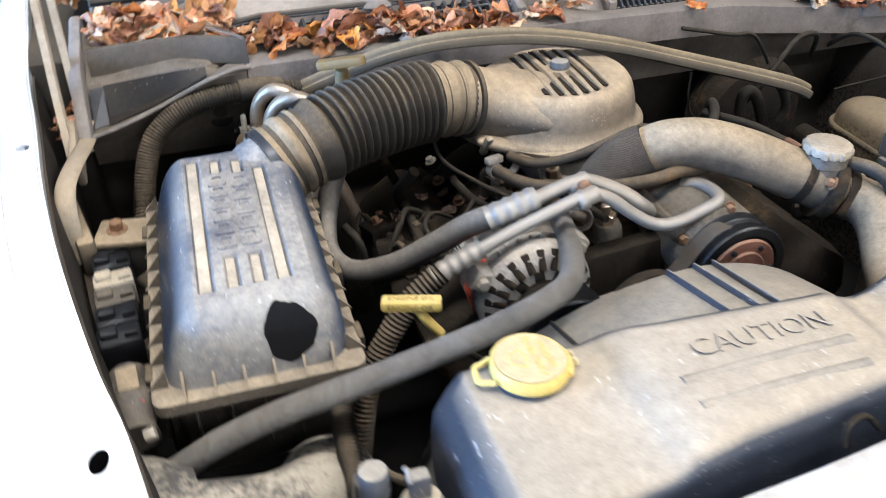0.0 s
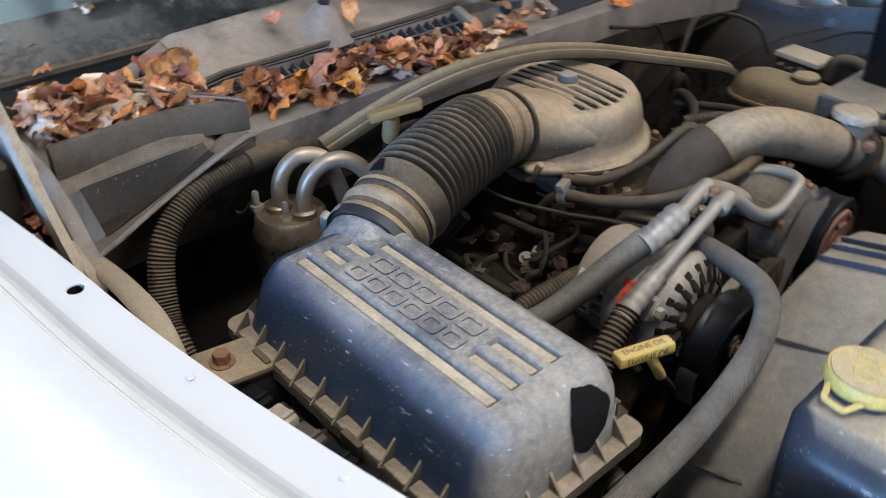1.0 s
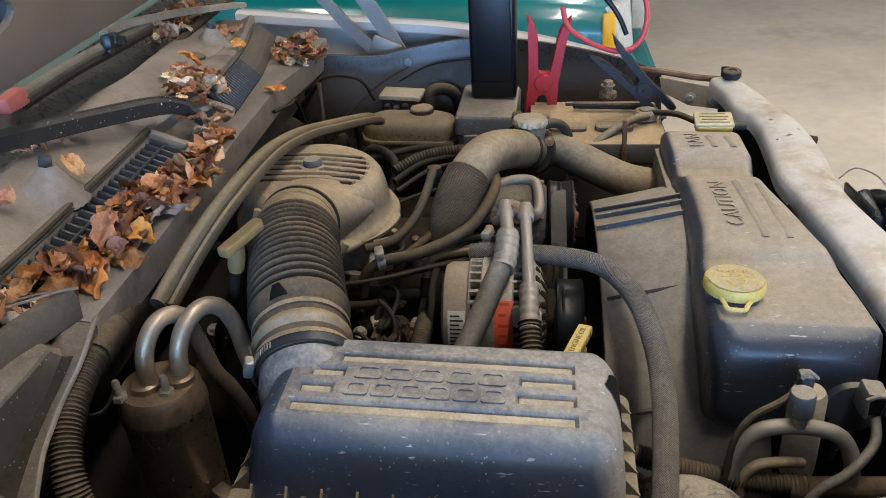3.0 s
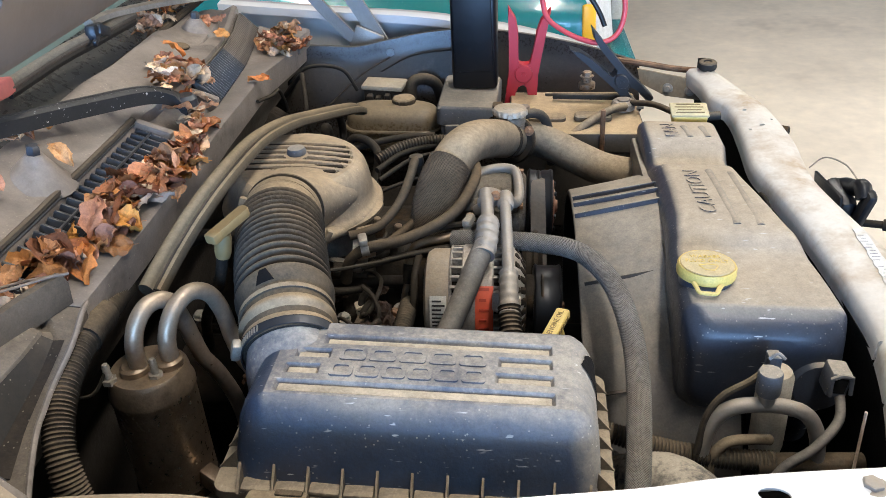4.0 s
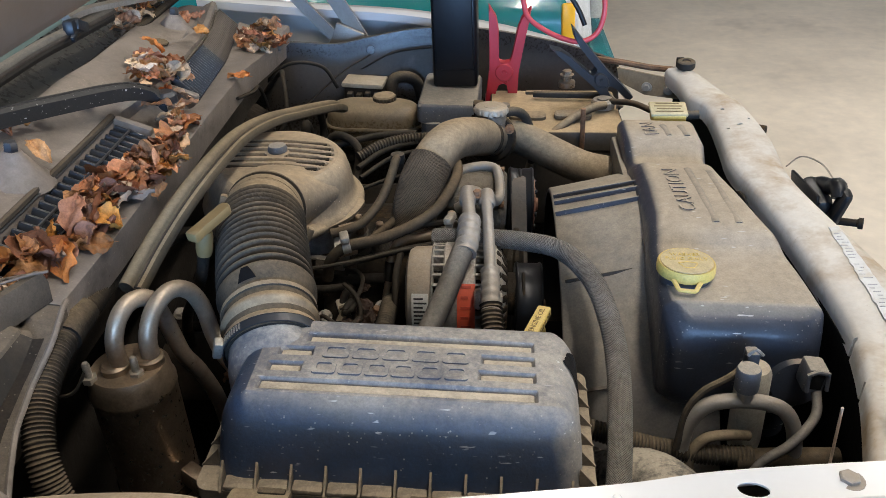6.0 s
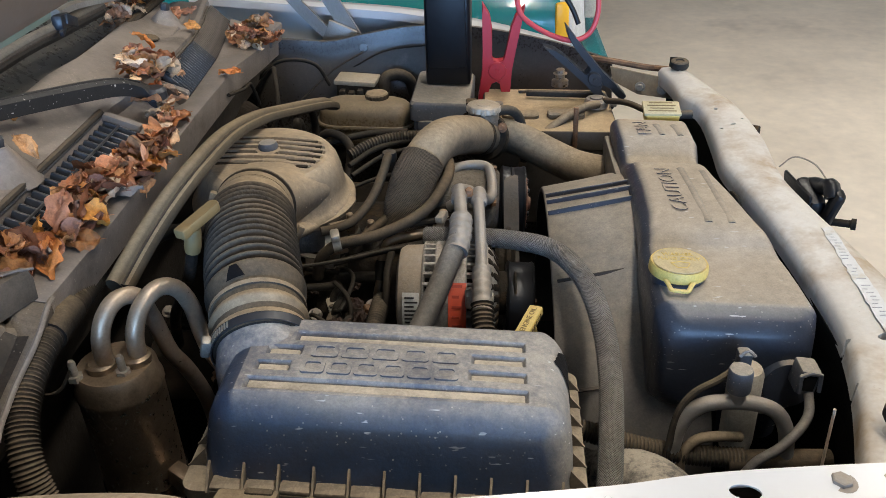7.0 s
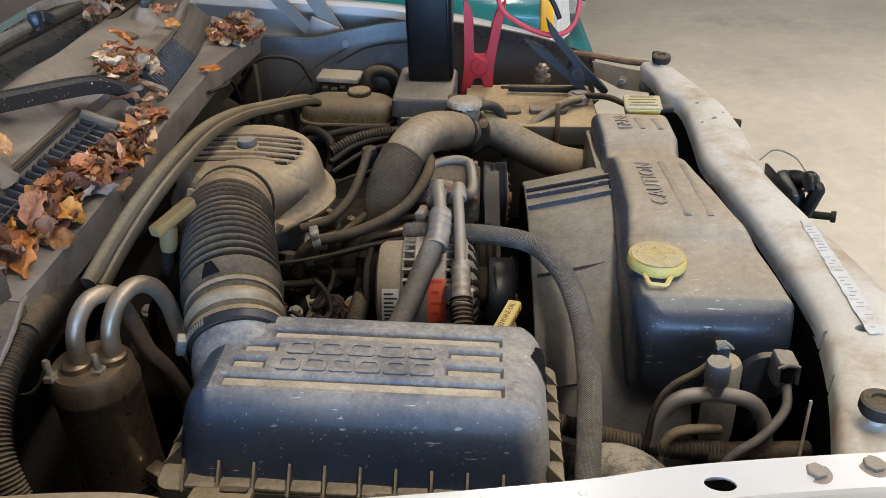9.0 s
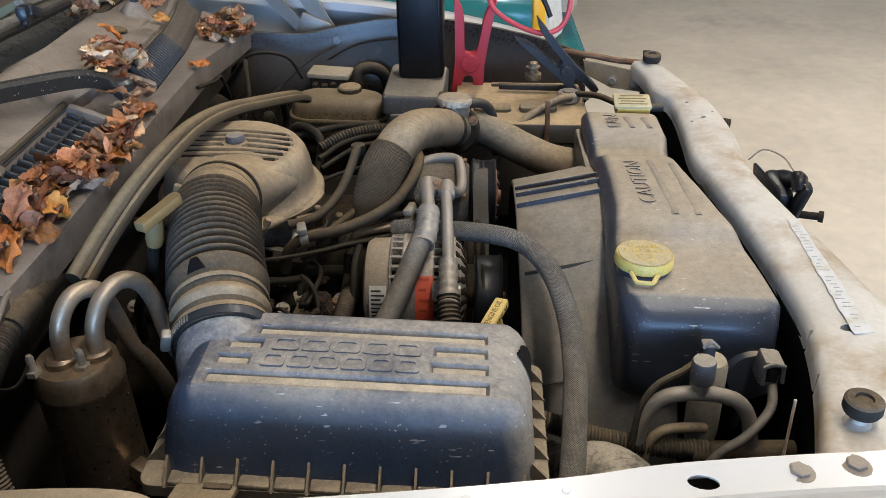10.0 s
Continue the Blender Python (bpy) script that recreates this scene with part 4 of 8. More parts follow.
slab("dashboard", (-1.35, -0.72, 0.90), (-0.55, 0.86, 1.02), M_APRON, "dark dashboard behind the windshield", "dashboard", 0.03)


def wiper_arm(points, wide, thin, mat, parent, label):
    rings = []
    line = curve_points(points, 6)
    for k, p in enumerate(line):
        way = (line[min(k + 1, len(line) - 1)] - line[max(k - 1, 0)]).normalized()
        side = way.cross(V(0, 0, 1)).normalized()
        w = wide * (1 - 0.52 * k / len(line))
        rings.append([p + side * a + V(0, 0, c) for a, c in ((-w, -thin), (-w, thin * 0.6), (-w * 0.6, thin), (w * 0.6, thin), (w, thin * 0.6), (w, -thin))])
    return part("arm", loft(rings), mat, parent, label)


near_arm = [(-0.258, 0.095, 1.148), (-0.278, 0.085, 1.166), (-0.305, 0.05, 1.184), (-0.345, -0.03, 1.200), (-0.39, -0.14, 1.220), (-0.44, -0.28, 1.243), (-0.48, -0.42, 1.26)]
wiper = thing("wiper", (-0.262, 0.085, 1.13), "matt black windshield wiper arm with a scuffed edge", "wiper", "windshield wipers")
wiper_arm(near_arm, 0.019, 0.013, M_WIPER, wiper, "scuffed black arm")
part("pivot_cap", lathe([(0, 0), (0.02, 0), (0.02, 0.012), (0.014, 0.018), (0, 0.018)], pose(*near_arm[0])), M_GRILLE, wiper)
part("arm_rib", tube([V(*p) + V(0.004, 0, 0.013) for p in near_arm[1:]], 0.0022, seg=6, step=0.02), M_WIPER, wiper)
far_wiper = thing("wiper", (-0.45, 0.22, 1.20), "dusty grey windshield wiper lying along the glass", "wiper", "windshield wipers")
blade = [(-0.470, -0.040, 1.237), (-0.464, 0.118, 1.238), (-0.453, 0.22, 1.236), (-0.451, 0.30, 1.233), (-0.450, 0.391, 1.228)]
wiper_arm([(-0.385, 0.738, 1.176), (-0.419, 0.51, 1.220), (-0.438, 0.369, 1.243), (-0.450, 0.284, 1.254), (-0.455, 0.225, 1.256)], 0.017, 0.006, M_WIPER_GREY, far_wiper, "dull grey arm")
part("blade_frame", tube(blade, 0.0095, seg=10, step=0.03, flat=0.9), M_BLADE, far_wiper, "dust-grey blade frame")
part("blade_channel", tube([V(*p) + V(0.006, 0, -0.004) for p in blade], 0.0048, seg=8, step=0.03), M_COWL_DIRTY, far_wiper)
part("blade_rubber", tube([V(*p) + V(0.002, 0, -0.014) for p in blade], 0.005, seg=6, step=0.05, flat=1.6), M_RUBBER_DARK, far_wiper)
clip = part("clip", box((-0.446, 0.222, 1.243), (0.020, 0.052, 0.026), 0.006, (-8, 0, 8)), M_GRILLE, far_wiper, "black plastic blade clip")
part("clip_wing", box((-0.436, 0.236, 1.240), (0.008, 0.046, 0.018), 0.003, (-22, 0, 4)), M_GRILLE, clip)
part("clip_wing", box((-0.438, 0.204, 1.232), (0.008, 0.030, 0.010), 0.003, (14, 0, 10)), M_GRILLE, clip)
part("end_cap", loft([[V(-0.471 + a, y, 1.237 + c) for a, c in ring_rect(w, h, 0.004, 3)] for y, w, h in ((-0.088, 0.006, 0.007), (-0.084, 0.010, 0.011), (-0.050, 0.012, 0.013), (-0.034, 0.011, 0.012), (-0.031, 0.008, 0.009))]), M_PINK, far_wiper, "faded pink end cap")

# ---- air filter housing ----
housing = thing("air_filter_housing", (0.18, -0.51, 0.86), "dusty black plastic air filter housing with a ribbed lid", "air filter housing")
lm = pose(0.182, -0.515, 0.992, 0, 3.2, -1.3)
HX, HY = 0.190, 0.098
lid = part("lid", rect_stack(lm, [(HX - 0.004, 0.096, 0.034, 0.004), (HX - 0.006, 0.091, 0.034, 0.030, 0, 0.003), (HX - 0.009, 0.085, 0.032, 0.055, 0, 0.006), (HX - 0.014, 0.079, 0.028, 0.068, 0, 0.0075), (HX - 0.020, 0.073, 0.022, 0.077, 0, 0.0085), (HX - 0.028, 0.067, 0.012, 0.0825, 0, 0.0095), (HX - 0.036, 0.060, 0.002, 0.0855, 0, 0.010)], n=7, cap_b=False), M_PLASTIC, housing, sharp=50)
# top of the lid, with sunk channels
GX, GY, GS = HX - 0.036, 0.060, 0.010
CHANNELS = [(-0.110, 0.135, 0.042, 0.0085), (-0.136, -0.098, 0.017, 0.0078), (0.078, 0.135, 0.017, 0.0078), (-0.142, -0.105, -0.009, 0.0078), (0.076, 0.136, -0.009, 0.0078), (-0.146, 0.137, -0.037, 0.0090)]


def channel_depth(x, y):
    best = 0.0
    for x0, x1, yc, w in CHANNELS:
        d = min(x - x0, x1 - x, w - abs(y - yc))
        best = max(best, min(1.0, max(0.0, d / 0.0034)))
    return best


NX, NY = 240, 96
bm = bmesh.new()
grid = [[bm.verts.new(lm @ V(GX * (2 * i / NX - 1), GY * (2 * j / NY - 1) + GS, 0.0855 + 0.002 * (1 - (2 * j / NY - 1) ** 2) * (1 - (2 * i / NX - 1) ** 2) - 0.0064 * channel_depth(GX * (2 * i / NX - 1), GY * (2 * j / NY - 1) + GS))) for j in range(NY + 1)] for i in range(NX + 1)]
for i in range(NX):
    for j in range(NY):
        bm.faces.new((grid[i][j], grid[i + 1][j], grid[i + 1][j + 1], grid[i][j + 1]))
part("lid_top", bm, M_NECK, housing, "lid top with dust-filled channels", sharp=30)
for x0, x1, yc, w in CHANNELS:
    part("dust_strip", add_box(bmesh.new(), lm @ pose((x0 + x1) / 2, yc - 0.0012, 0.0818 if abs(yc) < 0.04 else 0.0812, -3, 0, 0), (x1 - x0 - 0.007, 2 * w - 0.0062, 0.0040), 0.0012, 2), M_GROOVE, housing, "tan dust lying in a channel")
# two rows of plain raised blocks where the badge stands
for row, count, x0, x1 in ((0.0165, 5, -0.090, 0.068), (-0.0100, 6, -0.096, 0.068)):
    pitch = (x1 - x0) / count
    for k in range(count):
        bm = bmesh.new()
        cx = x0 + pitch * (k + 0.5)
        outer, hole = ring_rect(pitch * 0.45, 0.0108, 0.004, 3), ring_rect(pitch * 0.45 - 0.0045, 0.0060, 0.003, 3)
        add_loft(bm, [[lm @ V(cx + x, row + y, 0.086 + h) for x, y in ring] for ring, h in ((outer, 0.0), (outer, 0.0028), (hole, 0.0028), (hole, 0.0005))], False, False)
        part("badge_block", bm, M_NECK, housing)
part("flange", rect_stack(lm, [(HX + 0.008, HY + 0.008, 0.014, -0.012), (HX + 0.010, HY + 0.010, 0.014, -0.010), (HX + 0.010, HY + 0.010, 0.014, 0.004), (HX + 0.007, HY + 0.007, 0.014, 0.006)]), M_FLANGE, housing)
gusset = bmesh.new()
add_loft(gusset, [[V(0, s, 0), V(0.020, s, 0), V(0.0, s, 0.024)] for s in (-0.0013, 0.0013)])
gusset_mesh = mesh_from("gusset", gusset, M_FLANGE)
pocket_mesh = mesh_from("dust_pocket", add_box(bmesh.new(), Matrix(), (0.031, 0.018, 0.007), 0.0025, 2), M_FLANGE)
for k in range(10):
    for side in (-1, 1):
        placed("dust_pocket", pocket_mesh, lm @ pose(-0.155 + 0.0345 * k, side * (HY + 0.001), 0.0062 + 0.001 * math.sin(7 * k), 3 * math.sin(5 * k), 2 * math.sin(4 * k), 0), housing)
for k in range(11):
    for side in (-1, 1):
        placed("gusset", gusset_mesh, lm @ pose(-0.172 + 0.0345 * k, side * (HY - 0.007), 0.005, 0, 0, 90 * side), housing)
for k in range(6):
    for side in (-1, 1):
        placed("gusset", gusset_mesh, lm @ pose(side * (HX - 0.009), -0.075 + 0.030 * k, 0.005, 0, 0, 0 if side > 0 else 180), housing)
part("tray", rect_stack(lm, [(HX - 0.05, HY - 0.03, 0.02, -0.16), (HX - 0.022, HY - 0.012, 0.02, -0.13), (HX - 0.008, HY - 0.004, 0.02, -0.012)]), M_TRAY, housing, "grimy black lower tray")
for k in range(10):
    for side in (-1, 1):
        part("tray_rib", add_box(bmesh.new(), lm @ pose(-0.16 + 0.0355 * k, side * (HY - 0.006), -0.05), (0.003, 0.014, 0.075), 0.001, 1), M_TRAY, housing)
for k in range(5):
    part("tray_rib", add_box(bmesh.new(), lm @ pose(HX - 0.010, -0.07 + 0.035 * k, -0.05), (0.014, 0.003, 0.075), 0.001, 1), M_TRAY, housing)
for x in (-0.12, 0.03, 0.15):
    part("clip", add_box(bmesh.new(), lm @ pose(x, -HY - 0.011, 0.0), (0.028, 0.008, 0.022), 0.002), M_RUBBER, housing, "black snap clip")
    part("clip", add_box(bmesh.new(), lm @ pose(x, HY + 0.011, 0.0), (0.028, 0.008, 0.022), 0.002), M_RUBBER, housing, "black snap clip")
rows = []
for q in np.linspace(0.02, 1, 9):
    ring = []
    for t in np.linspace(0, 2 * math.pi, 73)[:-1]:
        e = q * (1 + 0.07 * math.sin(3 * t + 1) + 0.03 * math.sin(7 * t) + 0.008 * math.sin(17 * t) + 0.006 * math.sin(23 * t + 2))
        y, h = 0.036 + 0.026 * e * math.cos(t), 0.050 + 0.0315 * e * math.sin(t)
        x = float(np.interp(h, [0.004, 0.030, 0.055, 0.068, 0.077, 0.0825, 0.0855], [HX - 0.004, HX - 0.006, HX - 0.009, HX - 0.014, HX - 0.020, HX - 0.028, HX - 0.036]))
        x -= max(0.0, abs(y) - 0.056) ** 2 * 14
        ring.append(lm @ V(x + 0.0012, y, h + 0.0004))
    rows.append(ring)
part("wiped_patch", loft(rows, cap_b=False), M_PLASTIC_CLEAN, housing, "dust-free black patch on the end face")


def ring_at(p, way, rx, rz, n=28, up=(0, 0, 1)):
    m = aim(p, way, up)
    return [m @ V(rx * math.cos(2 * math.pi * k / n), rz * math.sin(2 * math.pi * k / n), 0) for k in range(n)]


part("outlet_neck", loft([ring_at(curve[0], curve[1], a, b, 36) for curve, a, b in (
    (((0.072, -0.535, 1.000), (-0.36, 1, 0.28)), 0.060, 0.050), (((0.062, -0.515, 1.010), (-0.34, 1, 0.28)), 0.060, 0.050), (((0.052, -0.497, 1.022), (-0.32, 1, 0.28)), 0.058, 0.050), (((0.045, -0.484, 1.033), (-0.30, 1, 0.28)), 0.056, 0.050),
    (((0.039, -0.472, 1.043), (-0.28, 1, 0.27)), 0.0545, 0.050), (((0.032, -0.455, 1.050), (-0.25, 1, 0.26)), 0.050, 0.050), (((0.022, -0.420, 1.062), (-0.22, 1, 0.2)), 0.050, 0.050))]), M_NECK, housing, "round outlet neck", sharp=60)

# ---- intake tube, air cleaner cap ----
intake = thing("intake_tube", (0.0, -0.30, 1.02), "ribbed black rubber intake tube with metal clamps", "intake tube")
PATH_IN = [(0.031, -0.452, 1.051), (0.022, -0.420, 1.063), (0.012, -0.385, 1.072), (0.000, -0.345, 1.080), (-0.012, -0.300, 1.084), (-0.024, -0.255, 1.086), (-0.033, -0.215, 1.085), (-0.040, -0.180, 1.081), (-0.044, -0.160, 1.076)]


def bellows(s, total):
    if s < 0.058:
        return 0.0535
    if s < 0.082:
        return 0.0535 + 0.0060 * math.sin(math.pi * (s - 0.058) / 0.048)
    if s > total - 0.056:
        return 0.0515
    return 0.0485 + 0.0105 * (0.5 + 0.5 * math.cos(2 * math.pi * (s - 0.082) / 0.0118)) ** 0.8


part("bellows", tube(PATH_IN, bellows, seg=36, step=0.0015), M_RUBBER, intake, sharp=70)
IN_LINE = resample(curve_points(PATH_IN), 0.003)
for a, b, r, lip in ((4, 16, 0.0548, 0.0022), (16, 19, 0.0562, 0.0), (len(IN_LINE) - 19, len(IN_LINE) - 3, 0.0532, 0.0018)):
    part("cuff", tube(IN_LINE[a:b], lambda s, t, r=r, lip=lip: r + lip * math.cos(2 * math.pi * s / 0.022), seg=36, step=0.002, smooth=False), M_HOSE_TAN, intake, "smooth dust-coated cuff")
bm = bmesh.new()
for f in (0.0, 0.5, 1.0):
    m = aim(IN_LINE[20] * (1 - f) + IN_LINE[26] * f, IN_LINE[26] - IN_LINE[20])
    wide = 0.20 - 0.13 * f
    row = [bm.verts.new(m @ V((0.0548 + 0.0055 * math.sin(math.pi * (0.10 + 0.38 * f))) * math.cos(t), (0.0548 + 0.0055 * math.sin(math.pi * (0.10 + 0.38 * f))) * math.sin(t), 0)) for t in np.linspace(1.25 - wide, 1.25 + wide, 9)]
    if f:
        for j in range(8):
            bm.faces.new((last[j], last[j + 1], row[j + 1], row[j]))
    last = row
part("oil_smudge", bm, M_PLASTIC_CLEAN, intake, "black wiped smudge on the rubber")


def hose_clamp(p, way, r, parent, label="steel worm-drive hose clamp", mat=M_STEEL, screw=None):
    m = aim(p, way)
    c = part("clamp", lathe([(r, -0.006), (r + 0.0015, -0.006), (r + 0.0015, 0.006), (r, 0.006)], m, 36), mat, parent, label)
    if screw is not None:
        a = radians(screw)
        part("clamp_screw", add_box(bmesh.new(), m @ pose((r + 0.006) * math.cos(a), (r + 0.006) * math.sin(a), 0, 0, 0, screw + 90), (0.026, 0.011, 0.013), 0.003), M_STEEL if mat is M_GREY_CLAMP else mat, c)
        if mat is M_GREY_CLAMP:
            for k in range(9):
                b = radians(screw + 10 + 4 * k)
                part("band_slot", add_box(bmesh.new(), m @ pose((r + 0.0018) * math.cos(b), (r + 0.0018) * math.sin(b), 0, 0, 0, screw + 10 + 4 * k), (0.0012, 0.0018, 0.008), 0), M_STEEL, c)


hose_clamp((0.0305, -0.449, 1.052), (-0.26, 1, 0.3), 0.0552, intake, mat=M_GREY_CLAMP, screw=15)
hose_clamp((-0.0415, -0.172, 1.079), (-0.18, 1, -0.2), 0.0515, intake, mat=M_HOSE_TAN, label="dusty wide band clamp", screw=20)

cleaner = thing("air_cleaner_cap", (-0.06, 0.0, 0.99), "dust-covered plastic air cleaner cap with a slotted top", "air cleaner cap")


def cap_outline(grow, n=64):
    """Plan outline: a round body that runs into the inlet neck."""
    out = []
    for k in range(n):
        a = 2 * math.pi * k / n
        x, y = math.cos(a), math.sin(a)
        r = 0.118 + grow
        neck = max(0.0, -y) ** 6
        out.append((-0.058 + x * r * 0.98 - 0.006 * neck, -0.002 + y * (r * 1.06) - 0.022 * neck))
    return out


def cap_ring(grow, z, slope=-0.06):
    return [V(x, y, z + slope * (x + 0.06)) for x, y in cap_outline(grow)]


cap_top_bm = loft([cap_ring(0.004, 1.010), cap_ring(0.010, 1.013), cap_ring(0.010, 1.022), cap_ring(0.004, 1.026), cap_ring(-0.001, 1.031), cap_ring(-0.003, 1.046), cap_ring(-0.006, 1.064), cap_ring(-0.010, 1.077), cap_ring(-0.016, 1.0855), cap_ring(-0.023, 1.0900)], cap_b=False)
part("body", cap_top_bm, M_HAT, cleaner, sharp=60)


def cap_groove(x, y):
    """Depth, 0 to 1, of the grooves that run across the round top."""
    edge = min(1.0, max(0.0, (0.088 - math.hypot(x, y)) / 0.004))
    near = min(abs(y - (-0.046 + 0.0184 * k)) for k in range(6))
    return edge * min(1.0, max(0.0, (0.0056 - near) / 0.0022)) * (math.hypot(x, y) > 0.019)


bm = bmesh.new()
rim = cap_outline(-0.023, 240)
rows = []
for f in np.linspace(1, 0.012, 64):
    rows.append([bm.verts.new(V(-0.058 + (x + 0.058) * f, -0.002 + (y + 0.002) * f, 1.090 + 0.0065 * (1 - f * f) - 0.06 * ((x + 0.058) * f + 0.002) - 0.0062 * cap_groove((x + 0.058) * f, (y + 0.002) * f))) for x, y in rim])
for a, b in zip(rows, rows[1:]):
    for k in range(240):
        bm.faces.new((a[k], a[(k + 1) % 240], b[(k + 1) % 240], b[k]))
bm.faces.new(rows[-1])
part("grooved_top", bm, M_HAT, cleaner, "domed top with moulded grooves", sharp=32)
# a darker strip along the floor of each groove
for k in range(6):
    y = -0.046 + 0.0184 * k
    half = math.sqrt(0.086 ** 2 - y * y)
    for a, b in (((-half, -0.020), (0.020, half)) if abs(y) < 0.018 else ((-half, half),)):
        part("groove_grime", add_box(bmesh.new(), pose(-0.058 + (a + b) / 2, y - 0.002, 1.0905 - 0.06 * ((a + b) / 2), 0, 3.4, 0), (b - a - 0.006, 0.0072, 0.0022), 0.0005, 1), M_METAL_DARK, cleaner)
part("wing_nut", lathe([(0, 0), (0.015, 0), (0.0155, 0.004), (0.013, 0.010), (0.006, 0.012), (0, 0.012)], pose(-0.058, 0.002, 1.0965), 18), M_FUSE, cleaner, "dark blue-grey plastic knob")
NECK_RINGS = [((-0.056, -0.030, 1.046), (0, -1, 0.10), 0.102, 0.046), ((-0.054, -0.058, 1.049), (0, -1, 0.12), 0.096, 0.0465), ((-0.051, -0.085, 1.054), (0.03, -1, 0.13), 0.083, 0.048), ((-0.048, -0.110, 1.060), (0.06, -1, 0.14), 0.068, 0.0495),
              ((-0.046, -0.132, 1.067), (0.1, -1, 0.16), 0.057, 0.0505), ((-0.045, -0.148, 1.073), (0.14, -1, 0.18), 0.0515, 0.051), ((-0.042, -0.170, 1.079), (0.18, -1, 0.2), 0.0505, 0.0505)]
part("inlet_neck", loft([ring_at(*q, 48) for q in NECK_RINGS]), M_HAT, cleaner, sharp=60)
part("collar", lathe([(0.050, -0.004), (0.0565, -0.003), (0.0565, 0.003), (0.050, 0.004)], aim((-0.0445, -0.152, 1.074), (0.17, -1, 0.18)), 36), M_RUBBER, cleaner)


def skirt_outline(grow, n=96):
    """Round rim that tapers towards the collar."""
    out = []
    for k in range(n):
        a = 2 * math.pi * k / n
        c, s = math.cos(a), math.sin(a)
        r = 0.126 + grow
        if s < -0.05:
            u = 0.124 / (abs(c) + 0.46 * abs(s))
            r = max(r, min(u * 1.05, 0.146 / abs(s))) + grow
        out.append((-0.056 + c * r * 0.98, -0.002 + s * r))
    return out


part("rim_flange", loft([[V(x, y, z - 0.05 * (x + 0.06) + 0.010 * max(0.0, -(y + 0.10) / 0.05)) for x, y in skirt_outline(g)] for g, z in ((-0.010, 1.008), (0.0, 1.010), (0.003, 1.014), (0.003, 1.019), (0.0, 1.022), (-0.012, 1.026))]), M_HAT, cleaner, "thin flared lower rim", sharp=50)
part("hold_down_tab", add_box(bmesh.new(), pose(0.006, -0.140, 1.020, 0, 30, 20), (0.010, 0.012, 0.034), 0.003), M_HAT, cleaner)

# ---- accumulator canister ----
can = thing("accumulator", (-0.160, -0.435, 0.76), "dusty aluminium accumulator canister with looped pipes", "accumulator")
CX, CY = -0.152, -0.436
part("can_body", lathe([(0, 0.80), (0.035, 0.80), (0.046, 0.81), (0.0495, 0.83), (0.0495, 0.985), (0.051, 0.988), (0.051, 0.994), (0.0485, 1.000), (0.047, 1.014), (0.043, 1.020), (0, 1.022)], pose(CX, CY, 0), 36), M_CANISTER, can)
for dx, dy in ((-0.010, -0.010), (0.026, 0.004)):
    part("boss", lathe([(0, 0), (0.017, 0), (0.017, 0.010), (0.014, 0.013), (0, 0.013)], pose(CX + dx, CY + dy, 1.018)), M_CANISTER, can)
part("pipe", tube([(CX - 0.004, CY - 0.010, 1.02), (CX - 0.004, CY - 0.009, 1.055), (CX + 0.002, CY + 0.002, 1.082), (CX + 0.012, CY + 0.022, 1.094), (CX + 0.024, CY + 0.046, 1.082), (CX + 0.030, CY + 0.06, 1.04), (CX + 0.034, CY + 0.075, 0.98), (CX + 0.04, CY + 0.10, 0.93), (CX + 0.048, CY + 0.12, 0.86), (CX + 0.05, CY + 0.13, 0.76)], 0.0105, seg=16, step=0.006), M_PIPE_TAN, can, "tarnished aluminium pipe")
part("pipe", tube([(CX + 0.029, CY + 0.004, 1.02), (CX + 0.030, CY + 0.006, 1.055), (CX + 0.037, CY + 0.022, 1.082), (CX + 0.050, CY + 0.048, 1.092), (CX + 0.062, CY + 0.072, 1.076), (CX + 0.068, CY + 0.088, 1.04), (CX + 0.075, CY + 0.085, 1.00), (CX + 0.095, CY + 0.065, 0.975), (CX + 0.14, CY + 0.035, 0.955), (0.02, -0.395, 0.945)], 0.0105, seg=16, step=0.006), M_PIPE_TAN, can, "tarnished aluminium pipe")
for sx, sy in ((CX - 0.034, CY - 0.028), (CX + 0.018, CY - 0.018)):
    part("stud_nut", lathe([(0, 0), (0.009, 0), (0.009, 0.007), (0, 0.007)], pose(sx, sy, 1.018), 6), M_STEEL, can)
    part("stud", lathe([(0, 0.0), (0.0045, 0.0), (0.0045, 0.024), (0.003, 0.027), (0, 0.027)], pose(sx, sy, 1.018), 10), M_STEEL, can)
part("band", lathe([(0.0500, 0.835), (0.0512, 0.835), (0.0512, 0.850), (0.0500, 0.850)], pose(CX, CY, 0), 32), M_METAL_DARK, can)
part("strap_tab", box((CX + 0.06, CY - 0.03, 0.868), (0.03, 0.02, 0.028), 0.003, (0, 10, -30)), M_CANISTER, can)
part("sensor_wire", tube([(CX - 0.035, CY - 0.03, 1.035), (CX - 0.05, CY - 0.04, 1.012), (CX - 0.075, CY - 0.04, 1.008), (CX - 0.10, CY - 0.03, 1.03)], 0.0022, seg=6, step=0.008), M_RUBBER_DARK, can)

# ---- hood seal and loom ----
seal = thing("hood_seal", (-0.16, 0.0, 1.02), "long dusty rubber hood seal arched over the engine", "hood seal")
SEAL = [(-0.156, -0.371, 1.085), (-0.144, -0.307, 1.108), (-0.127, -0.235, 1.131), (-0.112, -0.15, 1.143), (-0.104, -0.03, 1.136), (-0.094, 0.10, 1.109), (-0.080, 0.24, 1.067), (-0.057, 0.37, 1.028), (-0.044, 0.43, 1.008), (-0.038, 0.455, 0.994)]


